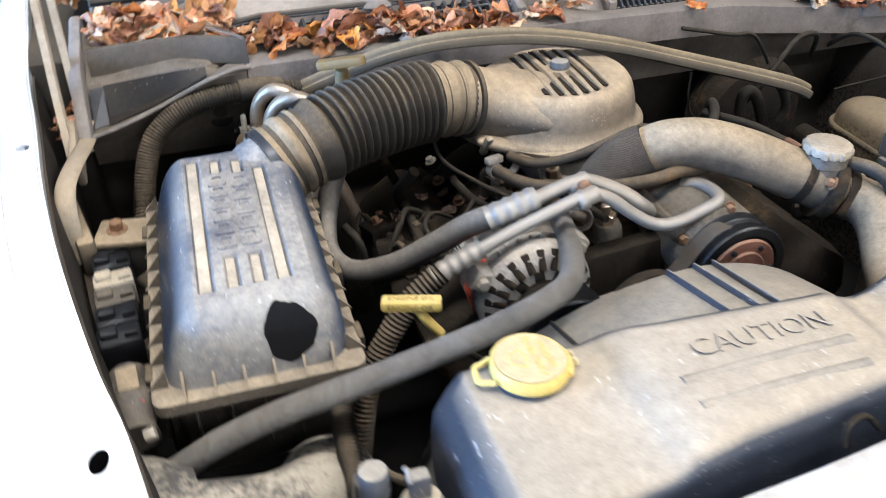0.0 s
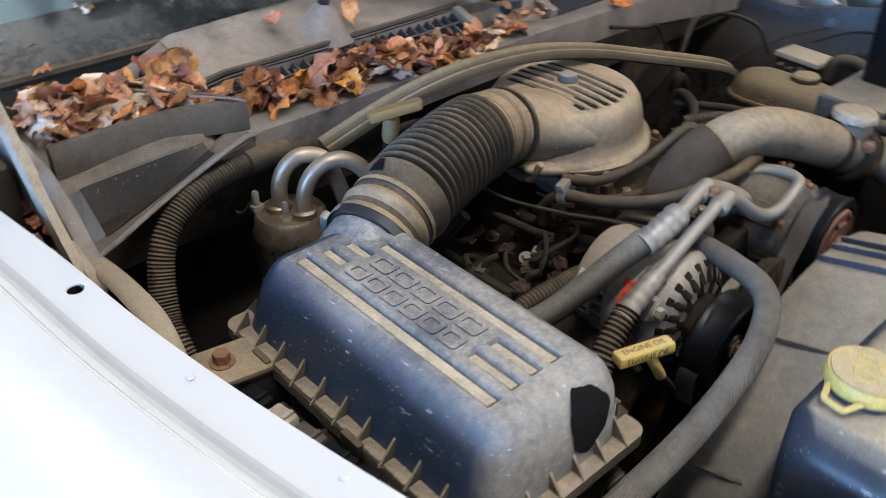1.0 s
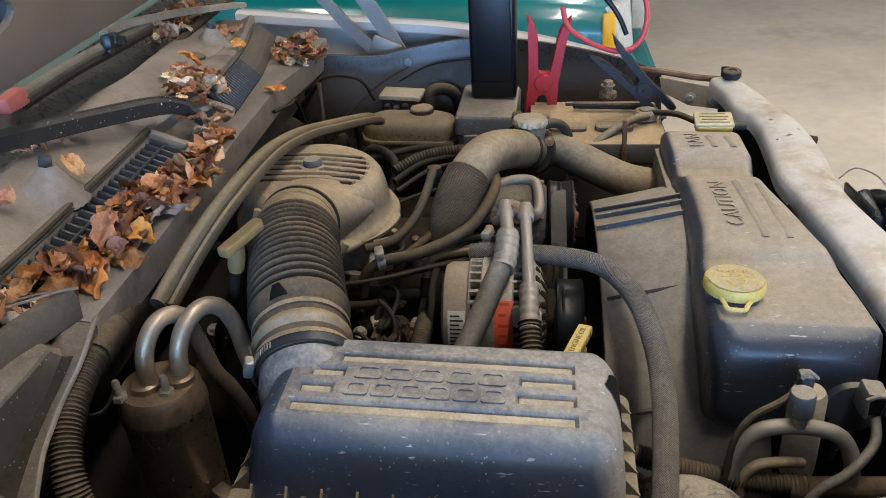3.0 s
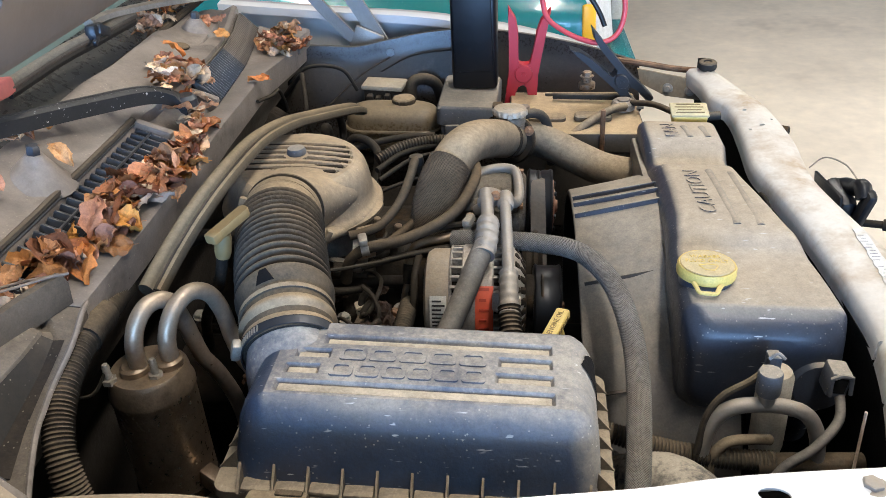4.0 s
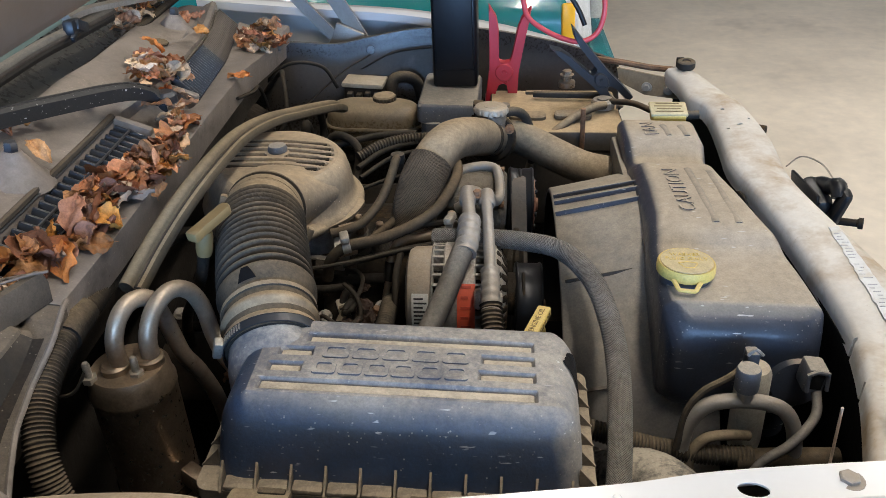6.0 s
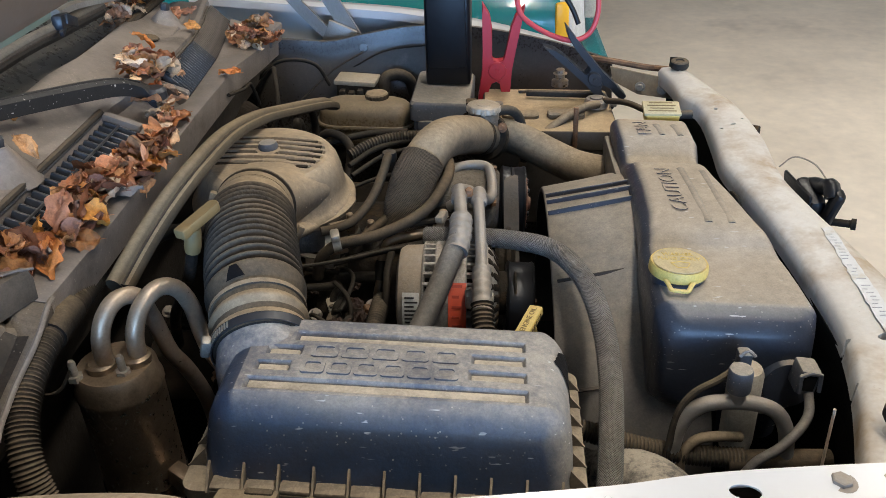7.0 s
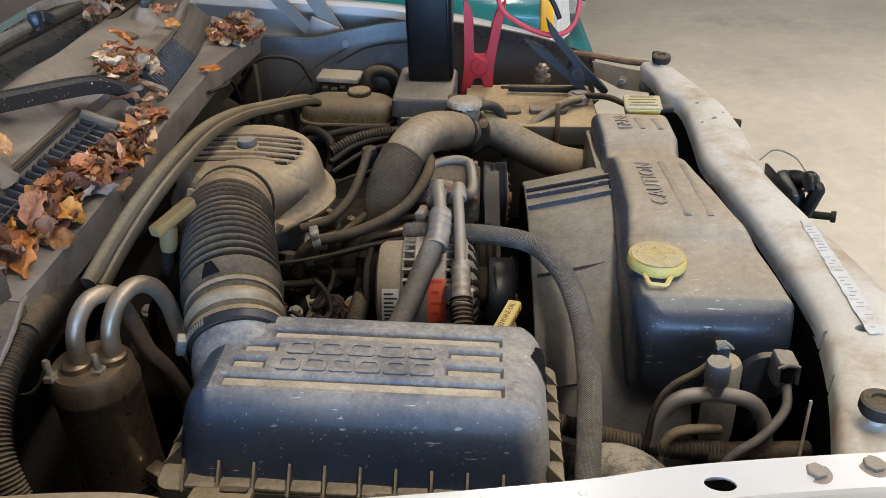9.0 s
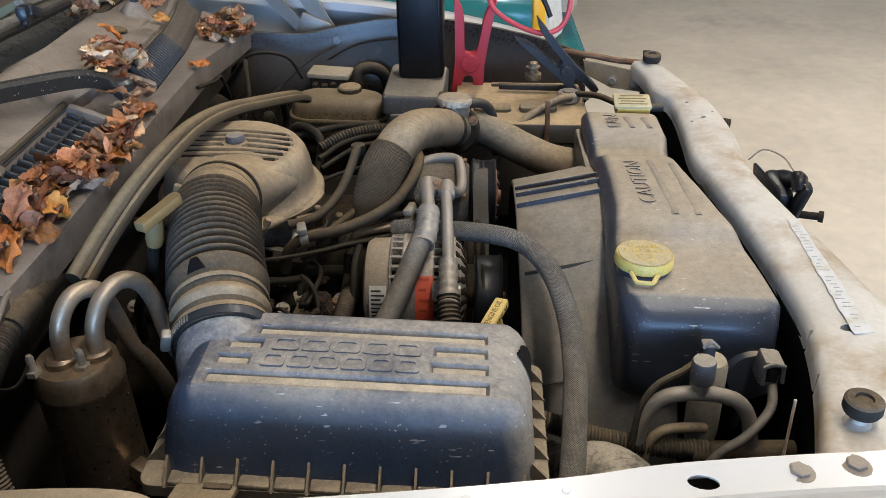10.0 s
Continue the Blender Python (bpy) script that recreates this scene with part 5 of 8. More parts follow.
def seal_rings(profile):
    """Sweeps (across, up) pairs along the seal, flat side down."""
    line = resample(curve_points(SEAL), 0.012)
    out = []
    for k, p in enumerate(line):
        way = (line[min(k + 1, len(line) - 1)] - line[max(k - 1, 0)]).normalized()
        side = way.cross(V(0, 0, 1)).normalized()
        rise = side.cross(way).normalized()
        out.append([p + side * a * 0.82 + rise * b for a, b in profile])
    return out


part("strip", loft(seal_rings([(-0.020, -0.008), (-0.021, 0.000), (-0.018, 0.007), (-0.011, 0.010), (-0.003, 0.009), (0.001, 0.005), (0.0025, 0.000), (0.0055, -0.002), (0.008, 0.001), (0.011, 0.004), (0.016, 0.003), (0.019, -0.002), (0.019, -0.008), (0.010, -0.012), (-0.012, -0.012)])), M_SEAL, seal, sharp=50)
part("groove", tube([V(*p) + V(0.0045, 0.0, 0.001) for p in SEAL], 0.0022, seg=6, step=0.02), M_RUBBER_DARK, seal, "dark groove between the lips")

loom = alone("wiring_conduit", tube([(-0.085, -0.636, 0.87), (-0.112, -0.634, 0.925), (-0.142, -0.628, 0.954), (-0.162, -0.618, 0.990), (-0.176, -0.601, 1.028), (-0.186, -0.573, 1.053), (-0.192, -0.537, 1.070), (-0.198, -0.497, 1.076), (-0.203, -0.455, 1.076), (-0.208, -0.40, 1.070), (-0.226, -0.30, 1.05), (-0.24, -0.18, 1.03)], ribbed(0.0145, 0.0026, 0.0046), seg=16, step=0.00085), M_RUBBER, "ribbed black wiring conduit along the cowl", "conduit", sharp=70)
part("tape_wrap", tube([(-0.202, -0.462, 1.077), (-0.204, -0.44, 1.077), (-0.208, -0.40, 1.071)], 0.0195, seg=14, step=0.008), M_RUBBER, loom)

# ---- washer bottle, fan shroud ----
shroud = thing("fan_shroud", (0.44, -0.02, 0.6), "dusty grey plastic fan shroud with moulded ribs", "fan shroud")
SY, SZ, SR = -0.03, 0.752, 0.252


def shroud_ring(x, r, n=60, a0=-62, a1=210):
    return [V(x, SY - r * math.cos(radians(a)) * (1.34 if a < 90 else 1.05), SZ + r * math.sin(radians(a))) for a in np.linspace(a0, a1, n)]


outer_rings = [shroud_ring(x, r) for x, r in ((0.370, SR), (0.372, SR + 0.002), (0.44, SR + 0.014), (0.50, SR + 0.026), (0.56, SR + 0.038))]
inner_rings = [shroud_ring(x, r) for x, r in ((0.56, SR + 0.028), (0.44, SR + 0.006), (0.370, SR - 0.006))]
part("barrel", loft([list(c) for c in zip(*[r for r in outer_rings + inner_rings])], closed=True), M_SHROUD, shroud, sharp=45)
for a in (85.5, 91, 96):
    c, s = -math.cos(radians(a)) * (1.34 if a < 90 else 1.05), math.sin(radians(a))
    part("rib", add_box(bmesh.new(), pose(0.436, SY + (SR + 0.0155) * c, SZ + (SR + 0.0155) * s, 0, 0, 0) @ pose(0, 0, 0, a - 90, 0, 0) @ pose(0, 0, 0, 0, -11, 0), (0.130, 0.0035, 0.011), 0.001, 1), M_BOTTLE, shroud)
for a in (62, 33):
    c, sn = -math.cos(radians(a)) * 1.34, math.sin(radians(a))
    part("seam", add_box(bmesh.new(), pose(0.440, SY + (SR + 0.0145) * c, SZ + (SR + 0.0145) * sn, 0, 0, 0) @ pose(0, 0, 0, a - 90, 0, 0) @ pose(0, 0, 0, 0, -9.5, 0), (0.128, 0.0032, 0.0050), 0.0006, 1), M_RUBBER_DARK, shroud)
part("front_plate", box((0.585, -0.005, 0.73), (0.02, 0.59, 0.44), 0.01), M_RUBBER_DARK, shroud)

bottle = thing("washer_bottle", (0.575, -0.07, 0.86), "dusty plastic washer bottle moulded beside the fan shroud", "washer bottle")


def bottle_ring(y, x0, x1, top, low, r):
    """Cross-section at y: a box with rounded upper edges."""
    cx, hx, hz = (x0 + x1) / 2, (x1 - x0) / 2, (top - low) / 2
    return [V(cx + a, y, (top + low) / 2 + b - 0.055 * a) for a, b in ring_rect(hx, hz, r, 5)]


part("tank", loft([bottle_ring(y, *q) for y, q in (
    (-0.3795, (0.506, 0.648, 0.992, 0.925, 0.034)), (-0.379, (0.497, 0.659, 1.006, 0.91, 0.036)), (-0.3745, (0.490, 0.666, 1.0170, 0.90, 0.034)), (-0.361, (0.486, 0.671, 1.0285, 0.89, 0.026)),
    (-0.351, (0.484, 0.674, 1.0350, 0.888, 0.022)), (-0.3465, (0.483, 0.675, 1.0372, 0.886, 0.0195)), (-0.344, (0.482, 0.675, 1.0374, 0.885, 0.019)), (-0.30, (0.482, 0.673, 1.0378, 0.88, 0.019)),
    (-0.296, (0.482, 0.673, 1.0378, 0.78, 0.019)), (-0.26, (0.482, 0.671, 1.038, 0.78, 0.020)), (-0.226, (0.483, 0.667, 1.0388, 0.78, 0.020)), (-0.214, (0.484, 0.665, 1.0425, 0.78, 0.020)), (-0.202, (0.486, 0.663, 1.0490, 0.78, 0.022)),
    (-0.18, (0.488, 0.661, 1.0515, 0.78, 0.022)), (-0.15, (0.491, 0.656, 1.053, 0.78, 0.026)), (-0.06, (0.494, 0.645, 1.051, 0.78, 0.028)), (0.0, (0.495, 0.636, 1.048, 0.78, 0.028)),
    (0.035, (0.496, 0.631, 1.045, 0.78, 0.024)), (0.052, (0.496, 0.628, 1.034, 0.78, 0.018)), (0.075, (0.496, 0.627, 1.026, 0.78, 0.018)), (0.095, (0.496, 0.628, 1.030, 0.78, 0.018)),
    (0.125, (0.496, 0.630, 1.046, 0.78, 0.016)), (0.215, (0.497, 0.632, 1.044, 0.78, 0.016)), (0.230, (0.499, 0.628, 1.038, 0.79, 0.02)), (0.234, (0.505, 0.62, 1.028, 0.80, 0.02)))], ), M_BOTTLE, bottle, sharp=50)
part("rear_wall", box((0.492, 0.0, 0.93), (0.012, 0.44, 0.17), 0.004, (0, 1, 0)), M_SHROUD, bottle)
for x0, ya, yb, z in ((0.582, -0.172, 0.010, 1.0445), (0.613, -0.172, 0.004, 1.0425), (0.575, 0.145, 0.195, 1.0375), (0.605, 0.145, 0.195, 1.036)):
    part("groove", tube([(x0, ya, z), (x0 - 0.002, (ya + yb) / 2, z - 0.001), (x0 - 0.004, yb, z - 0.005 * (yb < 0.1))], 0.0092, seg=14, step=0.008), M_SHROUD, bottle)
lettering("lettering", "CAUTION", 0.033, pose(0.551, -0.070, 1.0535, -2.2, 3.1, 0) @ pose(0, 0, 0, 0, 0, 91), M_BOTTLE, bottle, 0.0005, "moulded raised capitals", 1.0)
lettering("lettering", "FAN", 0.033, pose(0.546, 0.172, 1.0480, 0, 3.1, 92), M_BOTTLE, bottle, 0.0005, "moulded raised capitals", 1.0)
part("neck", lathe([(0, 0), (0.032, 0), (0.032, 0.03), (0, 0.03)], pose(0.518, -0.290, 1.022)), M_BOTTLE, bottle)

wcap = thing("washer_filler", (0.518, -0.290, 1.038), "yellow plastic washer filler cap with raised writing", "cap")
cm = pose(0.518, -0.290, 1.0425, -2, 3, 0)
part("lid", lathe([(0.0335, 0.006), (0.036, 0.006), (0.0365, 0.009), (0.0360, 0.017), (0.0345, 0.0195), (0.0325, 0.0185), (0, 0.019)], cm, 40), M_YELLOW, wcap)
part("dusty_top", disc(cm @ pose(0, 0, 0.0190), 0.0325, 0.0014, 0.0005, 36), M_YELLOW_DIRTY, wcap, "dust-dulled top face")
part("tab", tube([cm @ (pose(0, 0, 0, 0, 0, 262) @ V(u, v, h)) for u, v, h in ((0.033, -0.0165, 0.009), (0.040, -0.0130, 0.007), (0.0475, -0.0105, 0.0055), (0.0490, -0.0085, 0.005), (0.0490, 0.0085, 0.005), (0.0475, 0.0105, 0.0055), (0.040, 0.0130, 0.007), (0.033, 0.0165, 0.009))], 0.0030, seg=8, step=0.003, flat=0.8, smooth=False), M_YELLOW, wcap, "thin looped finger tab")
part("hinge_lip", tube([cm @ V(0.0375 * math.cos(radians(a)), 0.0375 * math.sin(radians(a)), 0.012) for a in range(50, 131, 10)], 0.0022, seg=8, step=0.004, flat=1.4), M_YELLOW, wcap)
for a in (84, 98):
    part("hinge_pin", tube([cm @ (pose(0, 0, 0, 0, 0, a) @ V(u, 0, h)) for u, h in ((0.037, 0.012), (0.043, 0.011), (0.046, 0.004))], 0.0020, seg=8, step=0.003), M_YELLOW_DIRTY, wcap)
tm = cm @ pose(0, 0, 0.0207)
lettering("lettering", "WASHER", 0.0095, tm @ pose(0, 0.015, 0), M_YELLOW, wcap, 0.0005, "raised yellow capitals")
lettering("lettering", "FLUID ONLY", 0.0095, tm @ pose(0, 0.004, 0), M_YELLOW, wcap, 0.0005, "raised yellow capitals")
part("symbol", tube([tm @ V(-0.012, -0.007, 0), tm @ V(0, -0.004, 0), tm @ V(0.012, -0.007, 0), tm @ V(0.0055, -0.019, 0), tm @ V(-0.0055, -0.019, 0), tm @ V(-0.012, -0.007, 0)], 0.0007, seg=6, step=0.003, smooth=False), M_YELLOW, wcap)

# ---- radiator hose, filler neck, cap ----
rad = thing("upper_radiator_hose", (0.26, 0.15, 0.90), "dust-coated upper radiator hose with a woven sleeve", "radiator hose")
part("hose", tube([(0.176, 0.018, 1.055), (0.190, 0.045, 1.068), (0.208, 0.085, 1.070), (0.232, 0.135, 1.056), (0.255, 0.180, 1.036), (0.270, 0.215, 1.020)], 0.0335, seg=24, step=0.01), M_HOSE_TAN, rad)
part("woven_sleeve", tube([(0.150, -0.045, 0.93), (0.150, -0.040, 0.97), (0.156, -0.028, 1.012), (0.166, -0.004, 1.042), (0.180, 0.024, 1.062)], 0.0355, seg=28, step=0.008), M_SLEEVE, rad, "dark woven heat sleeve")
part("bracket_tube", tube([(0.262, 0.195, 1.028), (0.276, 0.228, 1.013), (0.292, 0.262, 1.000)], 0.0325, seg=24, step=0.008), M_HOSE_TAN, rad)
for p, w in (((0.262, 0.198, 1.027), (0.35, 0.85, -0.38)), ((0.286, 0.248, 1.006), (0.4, 0.85, -0.35))):
    hose_clamp(p, w, 0.0335, rad, "dark spring hose clamp", M_METAL_DARK, 40)
part("joint_flange", lathe([(0.030, -0.008), (0.043, -0.008), (0.044, -0.006), (0.044, 0.006), (0.043, 0.008), (0.030, 0.008)], aim((0.276, 0.229, 1.013), (0.38, 0.85, -0.37)), 32), M_METAL_DARK, rad, "dark clamped joint")
for a in (20, 150):
    part("joint_bolt", add_bolt(bmesh.new(), aim((0.276, 0.229, 1.013), (0.38, 0.85, -0.37)) @ pose(0, 0, 0, 0, 0, a) @ pose(0.041, 0, -0.011, 180, 0, 0), 0.006, 0.008), M_RUST, rad)
part("lower_run", tube([(0.286, 0.248, 1.005), (0.315, 0.268, 0.998), (0.352, 0.262, 0.985), (0.40, 0.235, 0.968), (0.45, 0.21, 0.955), (0.52, 0.19, 0.95)], 0.0305, seg=24, step=0.01), M_HOSE_TAN, rad)

neck = thing("filler_neck", (0.268, 0.228, 1.03), "metal radiator filler neck with a dull pressure cap", "radiator cap")
part("neck", lathe([(0, -0.006), (0.027, -0.006), (0.0255, 0.008), (0.0255, 0.030), (0.0275, 0.032), (0.0275, 0.0465), (0, 0.0465)], pose(0.274, 0.222, 1.018)), M_NECK_STEEL, neck, "dull steel neck")
for k in range(8):
    part("cap_lug", add_box(bmesh.new(), pose(0.274, 0.222, 1.066, -2, 3, 0) @ pose(0, 0, 0, 0, 0, 45 * k) @ pose(0.029, 0, 0.003), (0.004, 0.009, 0.009), 0.0015, 1), M_CAP, neck)
bm = bmesh.new()
prof = [(0.0, 0.012), (0.012, 0.0105), (0.0275, 0.0105), (0.0292, 0.0085), (0.0296, 0.0), (0.027, 0.0)]
rs = []
for r, h in prof[1:]:
    rs.append([pose(0.274, 0.222, 1.066, -2, 3, 0) @ V((r + (0.0011 * math.cos(16 * a) if r > 0.029 else 0)) * math.cos(a) * (1.0), (r + (0.0011 * math.cos(16 * a) if r > 0.029 else 0)) * math.sin(a), h) for a in np.linspace(0, 2 * math.pi, 73)[:-1]])
part("pressure_cap", add_loft(bm, rs), M_CAP, neck, "notched aluminium pressure cap", sharp=50)
part("cap_boss", lathe([(0, 0), (0.013, 0), (0.012, 0.002), (0, 0.003)], pose(0.274, 0.222, 1.0755, -2, 3, 0)), M_CAP, neck)
part("overflow_spout", tube([(0.236, 0.225, 1.045), (0.215, 0.222, 1.047), (0.195, 0.226, 1.044)], 0.006, seg=10, step=0.008), M_PULLEY, neck)
part("overflow_hose", tube([(0.29, 0.245, 1.052), (0.315, 0.262, 1.050), (0.335, 0.275, 1.035), (0.345, 0.28, 1.0), (0.35, 0.28, 0.94)], 0.009, seg=12, step=0.01), M_RUBBER, neck)

# ---- alternator ----
alt = thing("alternator", (0.23, -0.215, 0.86), "finned cast aluminium alternator with stuck labels", "alternator")
AY, AZ = -0.176, 0.946
am = aim((0.152, AY, AZ), (1, 0, -0.03)) @ Matrix.Diagonal((1.12, 1.12, 1.0, 1))
part("rear_cover", lathe([(0, 0.0), (0.044, 0.0), (0.056, 0.004), (0.0605, 0.012), (0.0612, 0.037), (0, 0.037)], am, 40), M_COVER, alt, "tan-dusted plastic rear cover")
part("core", lathe([(0, 0.036), (0.052, 0.036), (0.052, 0.126), (0, 0.126)], am, 32), M_BLOCK, alt)
fin = mesh_from("fin", add_box(bmesh.new(), Matrix(), (0.0042, 0.013, 0.018), 0.0008, 1), M_ALU_CAST)
for k in range(30):
    for h in (0.047, 0.106):
        placed("fin", fin, am @ pose(0, 0, 0, 0, 0, 12 * k) @ pose(0.0, 0.0585, h), alt)
for h0, h1, r1 in ((0.0365, 0.0405, 0.0655), (0.054, 0.099, 0.0662), (0.112, 0.116, 0.0672)):
    part("hoop", lathe([(0.051, h0), (r1 - 0.002, h0), (r1, h0 + 0.002), (r1, h1 - 0.002), (r1 - 0.003, h1), (0.051, h1)], am, 48), M_ALU_CAST, alt)
part("front_shell", lathe([(0.050, 0.112), (0.0668, 0.112), (0.0668, 0.119), (0.064, 0.126), (0.056, 0.135), (0.044, 0.141), (0.030, 0.143), (0, 0.143)], am, 48), M_ALU_CAST, alt, "cast front housing", sharp=50)
# dark boxes on the shell stand in for the shaded vent openings
window = mesh_from("vent_window", add_box(bmesh.new(), Matrix(), (0.0088, 0.0245, 0.004), 0.0016, 2), M_BLOCK)
for k in range(22):
    placed("vent_window", window, am @ pose(0, 0, 0, 0, 0, 360 / 22 * k) @ pose(0, 0.0522, 0.1352, -33, 0, 0), alt)
for k in range(10):
    placed("vent_window", window, am @ pose(0, 0, 0, 0, 0, 36 * k + 6) @ pose(0, 0.036, 0.1412, -9, 0, 0) @ Matrix.Diagonal((1.4, 0.5, 1, 1)), alt)
part("nose", lathe([(0, 0.130), (0.024, 0.130), (0.024, 0.144), (0.020, 0.150), (0, 0.150)], am, 28), M_ALU_CAST, alt)
part("pulley", lathe([(0, 0.140), (0.030, 0.140), (0.031, 0.143), (0.028, 0.145), (0.028, 0.164), (0.031, 0.166), (0.030, 0.169), (0.012, 0.169), (0.010, 0.176), (0, 0.176)], am, 32), M_METAL_DARK, alt, "dark grooved belt pulley")
for a in (62, 200, 320):
    part("ear", add_box(bmesh.new(), am @ pose(0, 0, 0, 0, 0, a) @ pose(0, 0.070, 0.112), (0.026, 0.026, 0.030), 0.006), M_ALU_CAST, alt)
    part("through_bolt", add_bolt(bmesh.new(), am @ pose(0, 0, 0, 0, 0, a) @ pose(0, 0.072, 0.127), 0.007, 0.008), M_STEEL, alt)


def wrap_label(name, a0, a1, h0, h1, r, mat, label):
    rings = [[am @ V(rr * math.cos(radians(a)), rr * math.sin(radians(a)), h) for h, rr in ((h0, r), (h1, r), (h1, r + 0.0008), (h0, r + 0.0008))] for a in np.linspace(a0, a1, 12)]
    return part(name, loft(rings), mat, alt, label)


UP = 0
for a in range(0, 360, 5):
    q = am.to_3x3() @ V(math.cos(radians(a)), math.sin(radians(a)), 0)
    if q.z > 0.995:
        UP = a
TOWARD = 1 if (am.to_3x3() @ V(math.cos(radians(UP + 40)), math.sin(radians(UP + 40)), 0)).y < 0 else -1
wrap_label("maker_label", UP + TOWARD * 33, UP + TOWARD * 82, 0.011, 0.034, 0.0614, M_LABEL, "white printed label with bar lines")
for k in range(8):
    wrap_label("print_line", UP + TOWARD * (38 + 5 * k), UP + TOWARD * (40 + 5 * k), 0.014, 0.027 + 0.005 * (k % 2), 0.0624, M_INK, "")
wrap_label("warning_label", UP + TOWARD * 22, UP + TOWARD * 92, 0.074, 0.0985, 0.0666, M_ORANGE, "orange-red paper label")
for k in range(5):
    wrap_label("print_line", UP + TOWARD * (24 + 11 * k), UP + TOWARD * (27 + 11 * k), 0.079, 0.093 - 0.004 * (k % 2), 0.0676, M_PRINT_RED, "")

# ---- air-conditioning lines ----
lines = thing("refrigerant_lines", (0.25, -0.16, 0.95), "bare metal refrigerant pipes crimped to rubber hoses", "refrigerant lines")
part("rubber_hose", tube([(0.243, -0.205, 1.048), (0.228, -0.245, 1.030), (0.209, -0.285, 1.000), (0.182, -0.330, 0.965), (0.14, -0.375, 0.94), (0.09, -0.395, 0.94), (0.04, -0.39, 0.955), (0.01, -0.375, 0.99), (0.0, -0.36, 1.02)], 0.0150, seg=18, step=0.008), M_HOSE_GREY, lines, "thick grey-dusty rubber hose")
part("crimp", tube([(0.239, -0.225, 1.040), (0.2435, -0.203, 1.049), (0.2455, -0.165, 1.060)], lambda s, t: 0.0156 + 0.0009 * math.cos(2 * math.pi * s / 0.014), seg=20, step=0.002), M_PIPE_BRIGHT, lines, "crimped aluminium ferrule")
part("pipe", tube([(0.2455, -0.170, 1.058), (0.243, -0.135, 1.066), (0.240, -0.110, 1.069), (0.238, -0.085, 1.062), (0.246, -0.05, 1.045), (0.255, -0.03, 1.03), (0.245, -0.01, 1.01), (0.22, 0.0, 0.99)], 0.0092, seg=16, step=0.006), M_PIPE_BRIGHT, lines, "bare aluminium pipe")
part("crimp", tube([(0.274, -0.305, 0.998), (0.2735, -0.275, 1.012), (0.2735, -0.245, 1.024)], lambda s, t: 0.0126 + 0.0008 * math.cos(2 * math.pi * s / 0.013), seg=18, step=0.002), M_PIPE_BRIGHT, lines, "crimped aluminium ferrule")
part("ribbed_hose", tube([(0.274, -0.295, 1.003), (0.277, -0.33, 0.978), (0.283, -0.36, 0.945), (0.293, -0.39, 0.90), (0.31, -0.41, 0.85), (0.33, -0.43, 0.76)], ribbed(0.0128, 0.0026, 0.0058), seg=16, step=0.001), M_RUBBER, lines, "ribbed black protective conduit", sharp=70)
part("pipe", tube([(0.2735, -0.25, 1.022), (0.272, -0.20, 1.040), (0.270, -0.15, 1.055), (0.268, -0.112, 1.064), (0.270, -0.085, 1.058), (0.276, -0.050, 1.030), (0.283, -0.022, 1.014), (0.288, 0.005, 1.014), (0.286, 0.045, 1.024), (0.280, 0.066, 1.028), (0.262, 0.072, 1.030), (0.235, 0.068, 1.028), (0.215, 0.055, 1.022)], 0.0080, seg=16, step=0.005), M_PIPE_BRIGHT, lines, "bare aluminium pipe")
part("joint_plate", box((0.254, -0.106, 1.066), (0.030, 0.014, 0.006), 0.002, (8, 0, 4)), M_ALU_CAST, lines)
for x, z in ((0.241, 1.068), (0.269, 1.063)):
    part("pipe_head", lathe([(0, -0.016), (0.0105, -0.016), (0.0122, -0.013), (0.0122, -0.006), (0.0105, -0.003), (0.0110, 0.007), (0.009, 0.012), (0, 0.013)], aim((x, -0.108, z), (0.0, 1, 0.35)), 22), M_PIPE_BRIGHT, lines, "rounded aluminium pipe head")
part("joint_bolt", add_bolt(bmesh.new(), pose(0.255, -0.108, 1.068, 10, 0, 0), 0.006, 0.007), M_RUST, lines)

# ---- compressor and pulleys ----
comp = thing("compressor", (0.24, 0.04, 0.88), "dirty cast metal compressor with a black clutch pulley", "compressor")
pm = aim((0.298, 0.068, 0.962), (1, 0, -0.05))
part("housing", lathe([(0, -0.15), (0.052, -0.15), (0.056, -0.144), (0.056, -0.09), (0.060, -0.086), (0.060, -0.01), (0.05, 0.0), (0, 0.0)], pm, 32), M_COMPRESSOR, comp)
part("clutch_pulley", lathe([(0, 0.002), (0.058, 0.002), (0.062, 0.005), (0.060, 0.010), (0.060, 0.016), (0.0585, 0.018), (0.060, 0.020), (0.0585, 0.024), (0.060, 0.028), (0.060, 0.036), (0.062, 0.040), (0.060, 0.043), (0.05, 0.043), (0.048, 0.038), (0.028, 0.038), (0.024, 0.046), (0, 0.046)], pm, 40), M_BLACK_SATIN, comp, "black belt pulley", sharp=30)
part("clutch_plate", lathe([(0, 0.040), (0.044, 0.040), (0.046, 0.0425), (0.044, 0.0455), (0.030, 0.0455), (0.028, 0.048), (0.012, 0.048), (0.010, 0.053), (0, 0.053)], pm, 36), M_PULLEY, comp, "rust-red clutch plate")
for k in range(6):
    part("clutch_rivet", disc(pm @ pose(0, 0, 0, 0, 0, 60 * k) @ pose(0.037, 0, 0.0455), 0.004, 0.004, 0.001, 10), M_BLACK_SATIN, comp)

